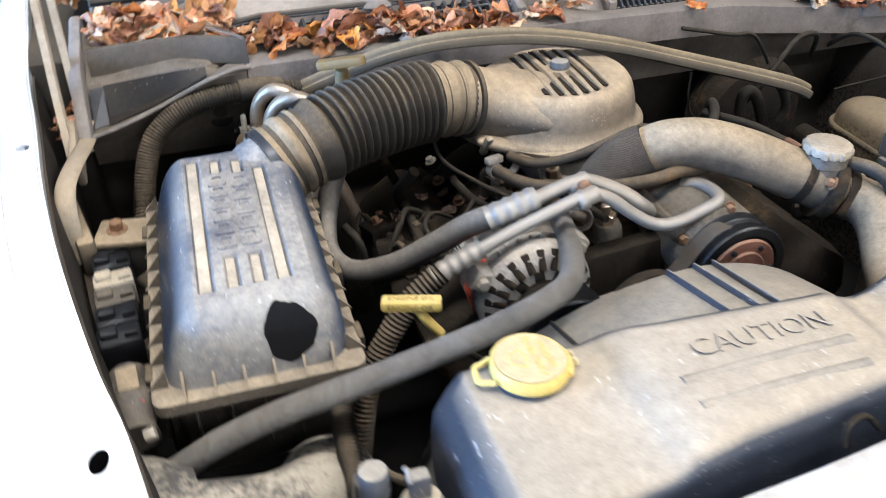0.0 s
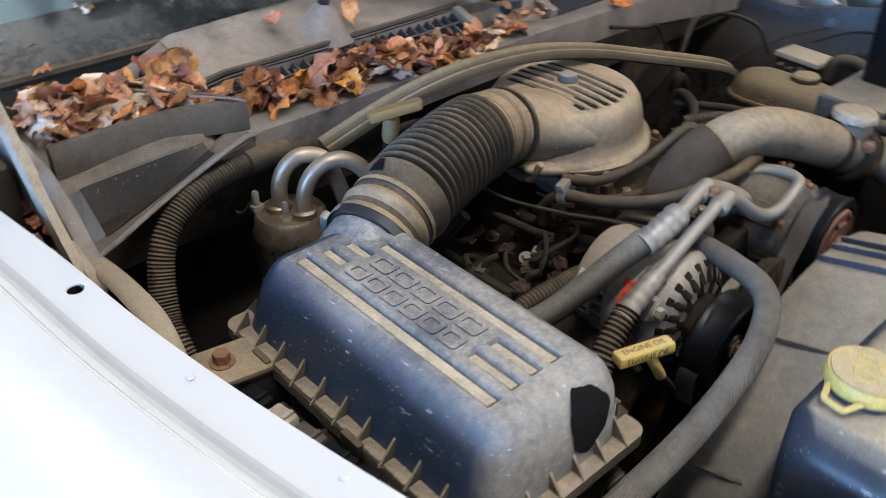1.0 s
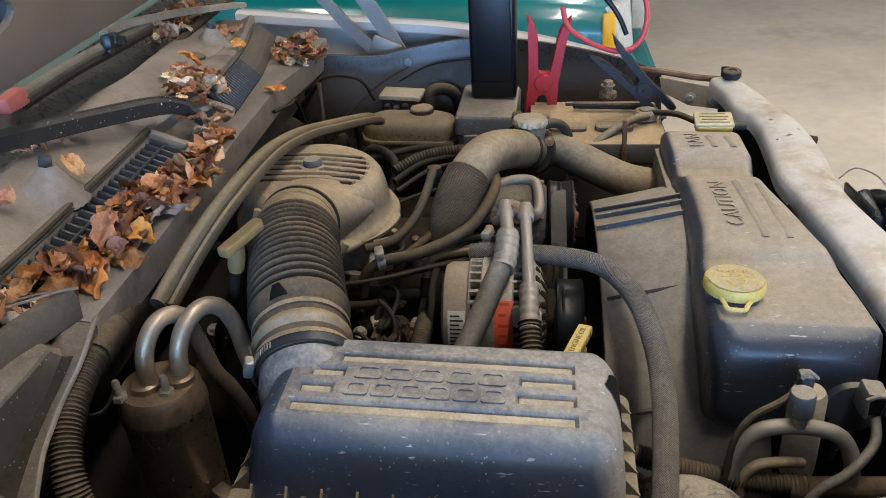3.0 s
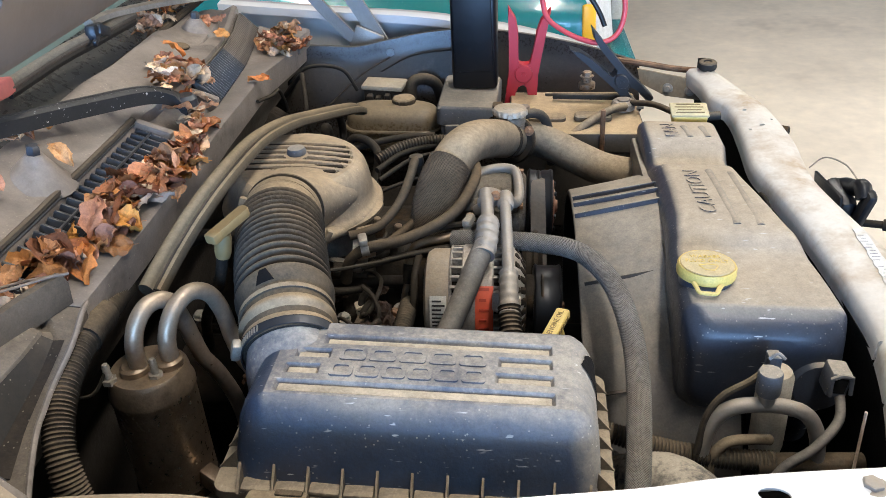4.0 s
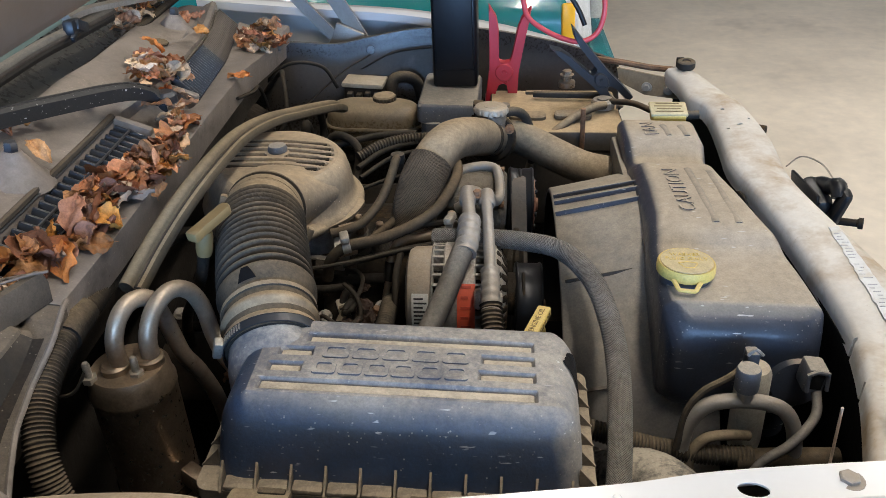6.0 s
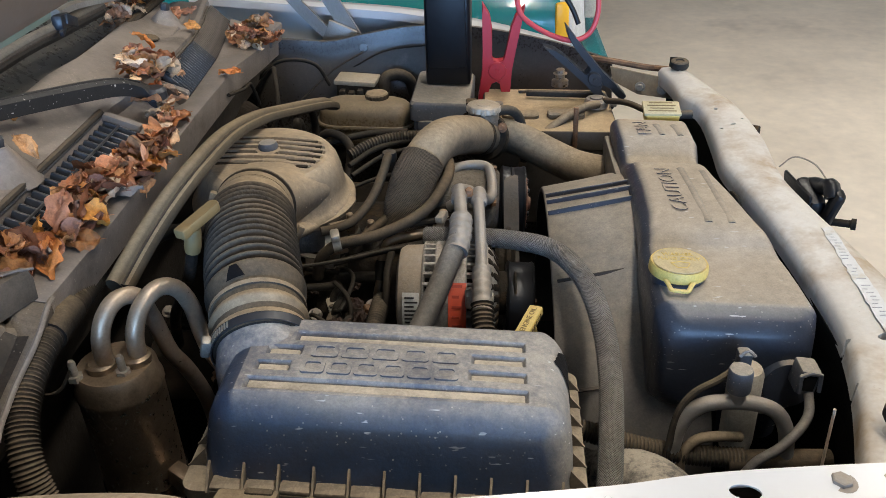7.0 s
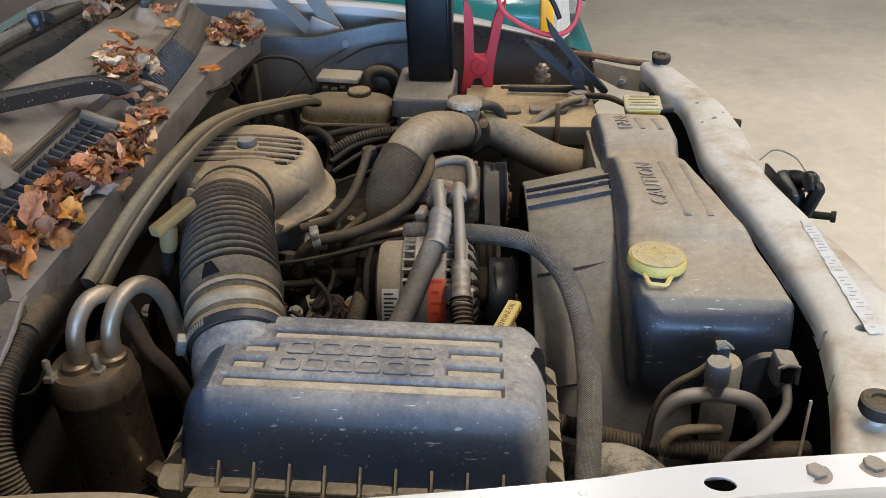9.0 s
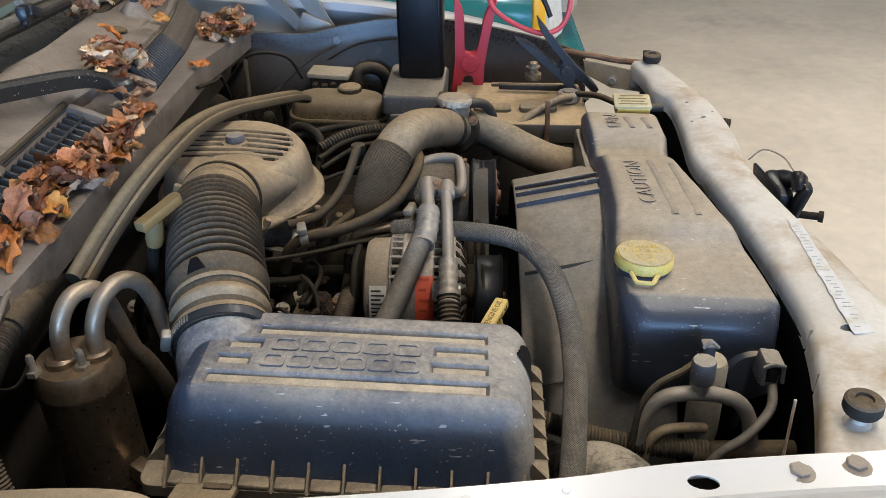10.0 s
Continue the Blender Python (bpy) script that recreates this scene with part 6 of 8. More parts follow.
for k in range(5):
    part("rib", add_box(bmesh.new(), pm @ pose(0, 0, 0, 0, 0, 72 * k + 10) @ pose(0.058, 0, -0.075), (0.014, 0.022, 0.12), 0.005), M_COMPRESSOR, comp)
    part("case_bolt", add_bolt(bmesh.new(), pm @ pose(0, 0, 0, 0, 0, 72 * k + 10) @ pose(0.058, 0, -0.014), 0.006, 0.008), M_RUST, comp)
part("lug", loft([[pm @ V(0.05 + a, b, h) for a, b in ring_rect(0.02, 0.014, 0.008, 3)] for h in (-0.13, -0.04)]), M_COMPRESSOR, comp)

idler = thing("belt_pulley", (0.35, -0.15, 0.82), "black belt pulley under the alternator", "pulley")
im = aim((0.305, -0.163, 0.915), (1, 0, -0.05))
part("wheel", lathe([(0, 0), (0.06, 0), (0.063, 0.003), (0.061, 0.006), (0.061, 0.034), (0.063, 0.037), (0.06, 0.04), (0.05, 0.04), (0.045, 0.030), (0.02, 0.030), (0.018, 0.036), (0, 0.036)], im, 40), M_BLACK_SATIN, idler)
part("hub_bolt", add_bolt(bmesh.new(), im @ pose(0, 0, 0.036), 0.008, 0.010), M_RUST, idler)
belt = alone("drive_belt", loft([[V(0.318 + dx, p.x, p.y + dz) for dx, dz in ((-0.012, -0.002), (0.012, -0.002), (0.012, 0.002), (-0.012, 0.002))] for p in curve_points([(-0.226, 0.86, 0), (-0.222, 0.905, 0), (-0.17, 0.955, 0), (-0.11, 0.92, 0), (-0.06, 0.90, 0), (-0.015, 0.955, 0), (0.04, 1.014, 0), (0.095, 1.0, 0), (0.115, 0.95, 0), (0.11, 0.8, 0)], 6)]), M_RUBBER_DARK, "black ribbed drive belt over the pulleys", "drive belt")

# ---- breather hose in front of the intake elbow ----
breather = thing("breather_hose", (0.14, -0.05, 1.0), "grimy brown rubber breather hose curving under the pipes", "hose")
part("hose", tube([(0.185, 0.100, 1.015), (0.212, 0.078, 1.036), (0.220, 0.042, 1.044), (0.217, 0.004, 1.037), (0.196, -0.066, 1.029), (0.168, -0.097, 1.020), (0.136, -0.119, 1.014), (0.1055, -0.137, 1.012), (0.066, -0.150, 1.010), (0.040, -0.154, 0.990), (0.030, -0.150, 0.955)], 0.0085, seg=16, step=0.007), M_HOSE_BROWN, breather)
hose_clamp((0.064, -0.1495, 1.0095), (-1, -0.25, -0.1), 0.0092, breather, screw=90)

# ---- woven heater hose ----
heater = thing("heater_hose", (0.42, -0.35, 0.99), "long grey heater hose in a woven sleeve", "hose")
part("hose", tube([(0.19, -0.11, 1.0), (0.25, -0.128, 1.008), (0.318, -0.150, 1.014), (0.372, -0.185, 1.018), (0.406, -0.258, 1.018), (0.420, -0.34, 1.010), (0.422, -0.42, 0.996), (0.415, -0.50, 0.976), (0.406, -0.565, 0.950), (0.396, -0.62, 0.915)], 0.0138, seg=18, step=0.008), M_BRAID, heater)
hose_clamp((0.215, -0.090, 1.0), (1, -0.35, 0.12), 0.0143, heater, screw=90)

# ---- engine block, manifold ----
engine = thing("engine_block", (0.05, 0.0, 0.52), "greasy dark cast engine block and manifold", "engine")
part("block", box((0.02, 0.02, 0.70), (0.50, 0.36, 0.34), 0.02), M_BLOCK, engine)
for s, y in ((1, -0.225), (-1, 0.265)):
    part("valve_cover", rect_stack(pose(0.02, y, 0.83, s * 35, 0, 0), [(0.24, 0.065, 0.03, 0.0), (0.24, 0.065, 0.03, 0.025), (0.225, 0.05, 0.03, 0.06), (0.20, 0.03, 0.02, 0.066)]), M_METAL_DARK, engine, "dark valve cover")
part("manifold", rect_stack(pose(0.0, 0.02, 0.86), [(0.21, 0.13, 0.04, 0.0), (0.21, 0.12, 0.04, 0.05), (0.18, 0.09, 0.04, 0.085), (0.15, 0.07, 0.03, 0.09)]), M_METAL_DARK, engine, "grimy intake manifold")
part("throttle_body", rect_stack(pose(-0.05, 0.0, 0.945), [(0.075, 0.065, 0.02, 0.0), (0.075, 0.065, 0.02, 0.05), (0.06, 0.06, 0.03, 0.075)]), M_ALU_CAST, engine, "cast throttle body")
for k in range(4):
    part("runner", tube([(-0.16 + 0.10 * k, -0.05, 0.93), (-0.16 + 0.10 * k, -0.12, 0.915), (-0.16 + 0.10 * k, -0.175, 0.86)], 0.024, seg=14, step=0.02), M_METAL_DARK, engine)
part("front_cover", box((0.235, 0.02, 0.80), (0.08, 0.26, 0.22), 0.02), M_ALU_CAST, engine, "cast front cover")
part("bracket_plate", box((0.245, -0.06, 0.92), (0.03, 0.20, 0.10), 0.008, (0, 0, 6)), M_METAL_DARK, engine)
part("thermostat_housing", lathe([(0, 0), (0.042, 0), (0.042, 0.02), (0.034, 0.03), (0.032, 0.06), (0, 0.06)], pose(0.15, -0.045, 0.88)), M_ALU_CAST, engine)
for k in range(7):
    part("cover_bolt", add_bolt(bmesh.new(), pose(-0.20 + 0.075 * k, -0.165 - 0.01 * (k % 2), 0.905, 25, 0, 15 * k), 0.007, 0.008), M_RUST if k % 3 else M_STEEL, engine)


# ---- far side of the bay ----
res = thing("brake_reservoir", (0.015, 0.53, 0.885), "dusty translucent brake fluid reservoir with a screw cap", "brake reservoir")
rm = pose(0.004, 0.603, 0.857, 0, 3, 0) @ Matrix.Diagonal((1.15, 1.15, 1.15, 1))
part("tank_lower", rect_stack(rm, [(0.060, 0.026, 0.02, -0.012), (0.078, 0.036, 0.03, -0.004), (0.090, 0.044, 0.038, 0.012), (0.094, 0.046, 0.040, 0.036)], n=8), M_TANK, res, "dusty lower half", sharp=60)
part("seam", rect_stack(rm, [(0.097, 0.049, 0.042, 0.034), (0.0985, 0.0505, 0.042, 0.036), (0.0985, 0.0505, 0.042, 0.040), (0.097, 0.049, 0.042, 0.042)], n=8), M_TANK, res)
part("tank_upper", rect_stack(rm, [(0.094, 0.046, 0.040, 0.040), (0.093, 0.045, 0.040, 0.054), (0.089, 0.042, 0.038, 0.065), (0.081, 0.036, 0.034, 0.073), (0.068, 0.027, 0.026, 0.078), (0.045, 0.014, 0.012, 0.080)], n=8), M_TANK, res, "dusty upper half", sharp=70)
part("screw_cap", lathe([(0, 0), (0.024, 0), (0.0255, 0.003), (0.0255, 0.016), (0.023, 0.019), (0, 0.020)], pose(0.030, 0.617, 0.940), 20), M_HOSE_TAN, res, "ribbed dusty cap")
for k in range(20):
    a = radians(18 * k)
    part("cap_rib", add_box(bmesh.new(), pose(0.030 + 0.0258 * math.cos(a), 0.617 + 0.0258 * math.sin(a), 0.949, 0, 0, 18 * k), (0.002, 0.0025, 0.013), 0), M_HOSE_TAN, res)
part("master_cylinder", tube([(-0.20, 0.60, 0.825), (0.10, 0.60, 0.82)], 0.022, seg=18, step=0.05), M_METAL_DARK, res, "dark metal master cylinder")
booster = thing("brake_booster", (-0.30, 0.50, 0.76), "round dusty brake booster on the firewall", "brake booster")
part("shell", lathe([(0, 0), (0.10, 0), (0.115, 0.012), (0.115, 0.05), (0.10, 0.075), (0.05, 0.09), (0, 0.092)], aim((-0.30, 0.50, 0.87), (1, 0, -0.05)), 40), M_BLOCK, booster)
part("rim", lathe([(0.112, 0.024), (0.122, 0.026), (0.122, 0.034), (0.112, 0.036)], aim((-0.30, 0.50, 0.87), (1, 0, -0.05)), 40), M_METAL_DARK, booster)
absb = thing("relay_block", (-0.03, 0.73, 0.90), "pale topped relay block with black plugs", "relay block")
part("lid", box((-0.030, 0.735, 0.950), (0.100, 0.066, 0.012), 0.004, (0, 3, -6)), M_PALE, absb, "dusty pale lid")
part("body", box((-0.030, 0.735, 0.924), (0.092, 0.058, 0.045), 0.004, (0, 3, -6)), M_RUBBER, absb)
for k in range(4):
    part("plug", box((-0.062 + 0.021 * k, 0.700, 0.927 - 0.004 * (k % 2)), (0.014, 0.022, 0.022), 0.003), M_RUBBER_DARK, absb)
part("elbow", tube([(0.035, 0.705, 0.925), (0.040, 0.715, 0.957), (0.066, 0.728, 0.962), (0.094, 0.735, 0.945), (0.105, 0.74, 0.90)], 0.014, seg=14, step=0.006), M_RUBBER, absb, "black rubber elbow hose")

fuse = thing("power_box", (0.18, 0.56, 0.87), "blue-grey plastic power distribution box with a dusty lid", "fuse box")
part("lid", rect_stack(pose(0.183, 0.565, 0.948, 0, 3, -2), [(0.064, 0.102, 0.012, 0.0), (0.064, 0.102, 0.012, 0.034), (0.060, 0.098, 0.012, 0.040)]), M_FUSE, fuse, "dusty lid")
part("base", rect_stack(pose(0.183, 0.565, 0.872, 0, 3, -2), [(0.058, 0.096, 0.01, 0.0), (0.060, 0.098, 0.01, 0.072)]), M_FUSE, fuse)
part("latch", box((0.246, 0.475, 0.965), (0.022, 0.03, 0.05), 0.004), M_RUBBER, fuse)
for x in (0.15, 0.205):
    part("front_tab", box((x, 0.458, 0.935), (0.03, 0.010, 0.035), 0.003), M_FUSE, fuse)

pack = thing("booster_pack", (0.196, 0.60, 0.992), "matt black upright booster pack standing on the box", "jump starter")
part("case", rect_stack(pose(0.196, 0.602, 0.992, 0, 1, -2), [(0.046, 0.034, 0.006, 0.0), (0.048, 0.036, 0.008, 0.004), (0.049, 0.037, 0.008, 0.36), (0.046, 0.034, 0.008, 0.364)]), M_BLACK_SATIN, pack)
part("face_plate", box((0.195, 0.563, 1.18), (0.082, 0.004, 0.30), 0.003, (0, 0, -2)), M_BLACK_SATIN, pack)
part("outlet", box((0.235, 0.575, 1.24), (0.02, 0.03, 0.03), 0.004), M_BLACK_SATIN, pack)

batt = thing("battery", (0.395, 0.44, 0.78), "tan dust-covered car battery with dark vent caps", "battery")
part("case", rect_stack(pose(0.395, 0.44, 0.78, 0, 2, 0), [(0.126, 0.112, 0.008, 0.0), (0.127, 0.113, 0.008, 0.16), (0.131, 0.117, 0.008, 0.164), (0.131, 0.117, 0.008, 0.196), (0.128, 0.114, 0.008, 0.200)]), M_BATTERY, batt)
for x in (0.345, 0.435):
    part("vent_cap", rect_stack(pose(x, 0.400, 0.980, 0, 2, 0), [(0.037, 0.016, 0.012, 0.0), (0.037, 0.016, 0.012, 0.008), (0.034, 0.013, 0.010, 0.011)]), M_HOSE_TAN, batt, "dusty vent cap")
for x, y in ((0.30, 0.43), (0.50, 0.45)):
    part("terminal", lathe([(0, 0), (0.013, 0), (0.011, 0.022), (0, 0.022)], pose(x, y, 0.978), 16), M_PIPE_BRIGHT, batt)
part("hold_down_bar", box((0.43, 0.50, 0.990), (0.14, 0.012, 0.012), 0.003, (0, 2, -3)), M_RUBBER, batt, "black hold-down bar")
part("hold_down_rod", tube([(0.446, 0.318, 0.84), (0.447, 0.316, 1.03)], 0.0048, seg=8, step=0.03), M_RUST, batt, "rusty threaded rod")
part("ridge", box((0.43, 0.535, 0.982), (0.17, 0.010, 0.008), 0.003, (0, 2, 0)), M_BATTERY, batt)
term = thing("battery_cable", (0.48, 0.44, 0.98), "grey-dusty battery cable with a metal terminal clamp", "battery cable")
part("clamp", lathe([(0.013, 0), (0.023, 0), (0.024, 0.004), (0.024, 0.014), (0.020, 0.018), (0.013, 0.018)], pose(0.50, 0.45, 0.980), 18), M_ALU_CAST, term)
part("clamp_bolt", add_bolt(bmesh.new(), aim((0.527, 0.44, 0.99), (1, -0.3, 0)), 0.007, 0.012), M_STEEL, term)
part("cable", tube([(0.50, 0.43, 0.992), (0.47, 0.40, 0.998), (0.43, 0.37, 0.988), (0.38, 0.33, 0.965), (0.35, 0.31, 0.93), (0.34, 0.30, 0.88)], 0.0085, seg=12, step=0.01), M_HOSE_TAN, term)
part("cable", tube([(0.515, 0.44, 0.996), (0.55, 0.39, 1.01), (0.575, 0.33, 1.018), (0.60, 0.29, 1.02)], 0.006, seg=10, step=0.01), M_RUBBER, term)
part("terminal_post", lathe([(0, 0), (0.018, 0), (0.018, 0.012), (0.010, 0.014), (0.010, 0.026), (0, 0.027)], pose(0.435, 0.565, 0.985), 12), M_CANISTER, term)
part("terminal_bolt", add_bolt(bmesh.new(), pose(0.435, 0.565, 1.011), 0.010, 0.010), M_CANISTER, term)

ylab = thing("fuse_holder", (0.59, 0.255, 1.02), "yellow fuse holder with a printed lid", "fuse holder")
part("body", box((0.592, 0.254, 1.036), (0.060, 0.034, 0.022), 0.004, (14, 2, 0)), M_YELLOW, ylab)
part("printed_lid", box((0.592, 0.256, 1.0485), (0.066, 0.040, 0.006), 0.002, (14, 2, 0)), M_YELLOW_DIRTY, ylab, "cream lid with printed lines")
for k in range(4):
    part("print_line", box((0.592, 0.244 + 0.008 * k, 1.0492 + 0.002 * k), (0.050 - 0.008 * (k % 2), 0.0016, 0.001), 0, (14, 2, 0)), M_HANDLE, ylab)
part("socket", tube([(0.622, 0.26, 1.034), (0.648, 0.262, 1.034)], 0.008, seg=14, step=0.01), M_RUBBER, ylab)


def jaw_half(m, side, mat, parent):
    """One half of a clamp, in the pose's x-z plane: handle above the pivot, jaw below."""
    outline = [(0.033, -0.088), (0.015, -0.088), (0.013, -0.045), (0.010, -0.028), (-0.010, -0.022), (-0.010, 0.018), (0.012, 0.020), (0.015, 0.028), (0.019, 0.090), (0.026, 0.116), (0.044, 0.140), (0.042, 0.118), (0.035, 0.050), (0.031, 0.0), (0.031, -0.050), (0.034, -0.056)]
    bm = bmesh.new()
    add_loft(bm, [[m @ V(side * x, y + 0.0012 * side, z) for x, z in outline] for y in (-0.010, 0.010)])
    bmesh.ops.bevel(bm, geom=bm.edges[:], offset=0.0018, segments=1, affect="EDGES")
    part("half", bm, mat, parent)


def clamp_tool(name, m, mat, label):
    t = thing(name, m.translation - V(0, 0, 0.08), label, "jumper clamp", "jumper clamps")
    jaw_half(m, 1, mat, t)
    jaw_half(m, -1, mat, t)
    part("pivot", lathe([(0, -0.015), (0.017, -0.015), (0.019, -0.013), (0.019, 0.013), (0.017, 0.015), (0, 0.015)], m @ pose(0, 0, 0, 90, 0, 0), 24), mat, t)
    part("pivot_boss", lathe([(0, 0.014), (0.006, 0.014), (0.005, 0.017), (0, 0.017)], m @ pose(0, 0, 0, 90, 0, 0), 16), mat, t)
    for s in (-1, 1):
        part("tooth_strip", add_box(bmesh.new(), m @ pose(s * 0.0125, 0, -0.068), (0.003, 0.012, 0.034), 0.0008, 1), M_STEEL, t, "toothed metal jaw strip")
    return t


red = clamp_tool("red_jumper_clamp", pose(0.300, 0.545, 1.032, 2, 6, 2), M_RED, "bright red plastic jumper clamp on the battery")
clamp_tool("black_jumper_clamp", pose(0.497, 0.495, 1.028, 4, -42, 2) @ Matrix.Diagonal((0.68, 1.4, 0.90, 1)), M_GREY_CLAMP, "dark grey plastic jumper clamp on the battery")
alone("red_cable", tube([(0.338, 0.46, 1.205), (0.346, 0.462, 1.17), (0.37, 0.468, 1.145), (0.41, 0.478, 1.12), (0.452, 0.488, 1.106), (0.485, 0.495, 1.118), (0.50, 0.50, 1.155), (0.497, 0.505, 1.20), (0.47, 0.51, 1.26), (0.40, 0.53, 1.30), (0.30, 0.56, 1.31), (0.25, 0.58, 1.26)], 0.0052, seg=10, step=0.008), M_RED_CABLE, "thin red jumper cable in a loose loop", "cable")
alone("black_cable", tube([(0.463, 0.50, 1.135), (0.450, 0.51, 1.165), (0.425, 0.52, 1.20), (0.39, 0.535, 1.225), (0.33, 0.555, 1.25), (0.26, 0.58, 1.24)], 0.0052, seg=10, step=0.008), M_BLACK_SATIN, "thin black jumper cable in a loose loop", "cable")

rustb = thing("support_bracket", (0.61, 0.56, 0.95), "rusty steel bracket bolted to the radiator support", "bracket")
part("plate", loft([[V(x, y, z) for x, y, z in ((0.545, 0.60, 1.012), (0.60, 0.575, 1.006), (0.665, 0.545, 1.0), (0.668, 0.53, 0.962), (0.60, 0.555, 0.965), (0.55, 0.585, 0.985))], [V(x, y + 0.006, z) for x, y, z in ((0.545, 0.60, 1.012), (0.60, 0.575, 1.006), (0.665, 0.545, 1.0), (0.668, 0.53, 0.962), (0.60, 0.555, 0.965), (0.55, 0.585, 0.985))]]), M_HOSE_TAN, rustb)
for x, y in ((0.605, 0.560), (0.648, 0.542)):
    part("bolt", add_bolt(bmesh.new(), aim((x, y - 0.001, 0.98), (-0.4, -1, 0.1)), 0.0075, 0.008), M_STEEL, rustb)
part("rust_edge", tube([(0.50, 0.655, 1.016), (0.56, 0.635, 1.012), (0.62, 0.612, 1.006), (0.67, 0.60, 1.003)], 0.007, seg=8, step=0.01), M_RUST, rustb, "flaking rusty edge")

latch = thing("hood_latch", (0.80, 0.05, 0.93), "black steel hood latch with a release lever", "hood latch")
part("plate", box((0.785, 0.06, 0.95), (0.006, 0.10, 0.09), 0.003, (0, -6, 6)), M_BLACK_SATIN, latch)
part("hook", tube([(0.80, 0.10, 0.955), (0.806, 0.07, 0.985), (0.81, 0.03, 1.0), (0.812, 0.008, 1.012), (0.812, -0.005, 0.998)], 0.013, seg=10, step=0.006), M_BLACK_SATIN, latch)
part("case", box((0.795, 0.045, 0.965), (0.030, 0.075, 0.060), 0.012, (12, 0, 6)), M_BLACK_SATIN, latch)
part("lever", box((0.812, 0.0, 0.965), (0.016, 0.026, 0.10), 0.007, (14, 10, 0)), M_BLACK_SATIN, latch)
part("pin", lathe([(0, 0), (0.006, 0), (0.006, 0.032), (0.009, 0.033), (0.009, 0.04), (0, 0.04)], aim((0.815, 0.0, 0.955), (1, -0.5, 0.1)), 12), M_METAL_DARK, latch)
part("spring", tube([(0.80 + 0.008 * math.cos(t), 0.085 + 0.004 * t / 6, 0.952 + 0.008 * math.sin(t)) for t in np.linspace(0, 30, 60)], 0.0015, seg=5, step=0.004), M_STEEL, latch)
part("wire", tube([(0.775, 0.14, 0.985), (0.79, 0.12, 1.012), (0.805, 0.07, 1.022), (0.812, 0.03, 1.014)], 0.0014, seg=5, step=0.008), M_STEEL, latch)
side_latch = thing("latch_catch", (0.765, 0.285, 0.95), "small black steel catch on the grille opening", "catch")
part("plate", box((0.762, 0.285, 0.975), (0.012, 0.05, 0.05), 0.004, (0, 0, 8)), M_BLACK_SATIN, side_latch)
part("roller", tube([(0.765, 0.30, 0.985), (0.78, 0.29, 0.985)], 0.012, seg=12, step=0.01), M_METAL_DARK, side_latch)

clip = thing("panel_clip", (0.645, -0.03, 1.0), "dusty metal spring clip on the support bar", "clip")
part("loop", tube([(0.655, -0.015, 1.008), (0.650, -0.03, 1.024), (0.654, -0.05, 1.023), (0.660, -0.055, 1.005)], 0.003, seg=8, step=0.005), M_METAL_DARK, clip)

# ---- service port, pump and plugs beside the bottle ----
port = thing("service_port", (0.55, -0.47, 0.92), "bent aluminium pipe with a capped service port", "service port")
part("pipe", tube([(0.492, -0.452, 0.85), (0.496, -0.451, 0.905), (0.503, -0.450, 0.945), (0.522, -0.449, 0.967), (0.550, -0.448, 0.972), (0.583, -0.448, 0.969), (0.609, -0.449, 0.956), (0.624, -0.450, 0.922), (0.629, -0.451, 0.86)], 0.0090, seg=16, step=0.005), M_PIPE_BRIGHT, port)
part("stem", lathe([(0, 0), (0.0092, 0), (0.0092, 0.02), (0, 0.02)], pose(0.561, -0.448, 0.974), 18), M_PIPE_BRIGHT, port)
part("cap", lathe([(0, 0), (0.0130, 0), (0.0136, 0.003), (0.0136, 0.026), (0.0122, 0.029), (0, 0.030)], pose(0.561, -0.448, 0.990), 24), M_FUSE, port, "blue-grey screw cap")
pump = thing("washer_pump", (0.578, -0.41, 0.88), "pale plastic washer pump with a plug", "washer pump")
part("barrel", lathe([(0, 0.87), (0.018, 0.872), (0.02, 0.885), (0.02, 0.985), (0.017, 0.992), (0, 0.992)], pose(0.580, -0.412, 0), 20), M_PALE, pump)
part("plug", box((0.574, -0.412, 1.001), (0.015, 0.018, 0.030), 0.003), M_FUSE, pump, "grey plug housing")
part("plug_bridge", tube([(0.566, -0.422, 1.016), (0.574, -0.422, 1.024), (0.583, -0.422, 1.016)], 0.0022, seg=6, step=0.003), M_ALU_CAST, pump)
part("wire", tube([(0.566, -0.42, 1.0), (0.545, -0.43, 0.99), (0.515, -0.44, 0.978), (0.497, -0.45, 0.955), (0.488, -0.46, 0.91)], 0.0042, seg=8, step=0.006), M_RUBBER, pump)
sensor = thing("level_sensor", (0.645, -0.405, 0.92), "grey plug on a round level sensor", "sensor")
part("disc", lathe([(0, 0), (0.032, 0), (0.034, 0.004), (0.030, 0.014), (0, 0.016)], aim((0.640, -0.376, 0.945), (0, -1, 0.1)), 28), M_BOTTLE, sensor)
part("plug", box((0.648, -0.408, 0.977), (0.024, 0.030, 0.034), 0.004, (0, 8, 0)), M_FUSE, sensor)
part("plug_rim", tube([(0.638, -0.426, 0.966), (0.637, -0.426, 0.990), (0.648, -0.426, 0.995), (0.659, -0.426, 0.992), (0.660, -0.426, 0.968)], 0.0026, seg=8, step=0.004, smooth=False), M_FUSE, sensor)
# the socket's inner shade is a near-black block on the plug face
part("plug_socket", box((0.648, -0.4235, 0.978), (0.014, 0.004, 0.020), 0.001, (0, 8, 0)), M_DARK, sensor, "near-black block standing in for the shaded socket opening")
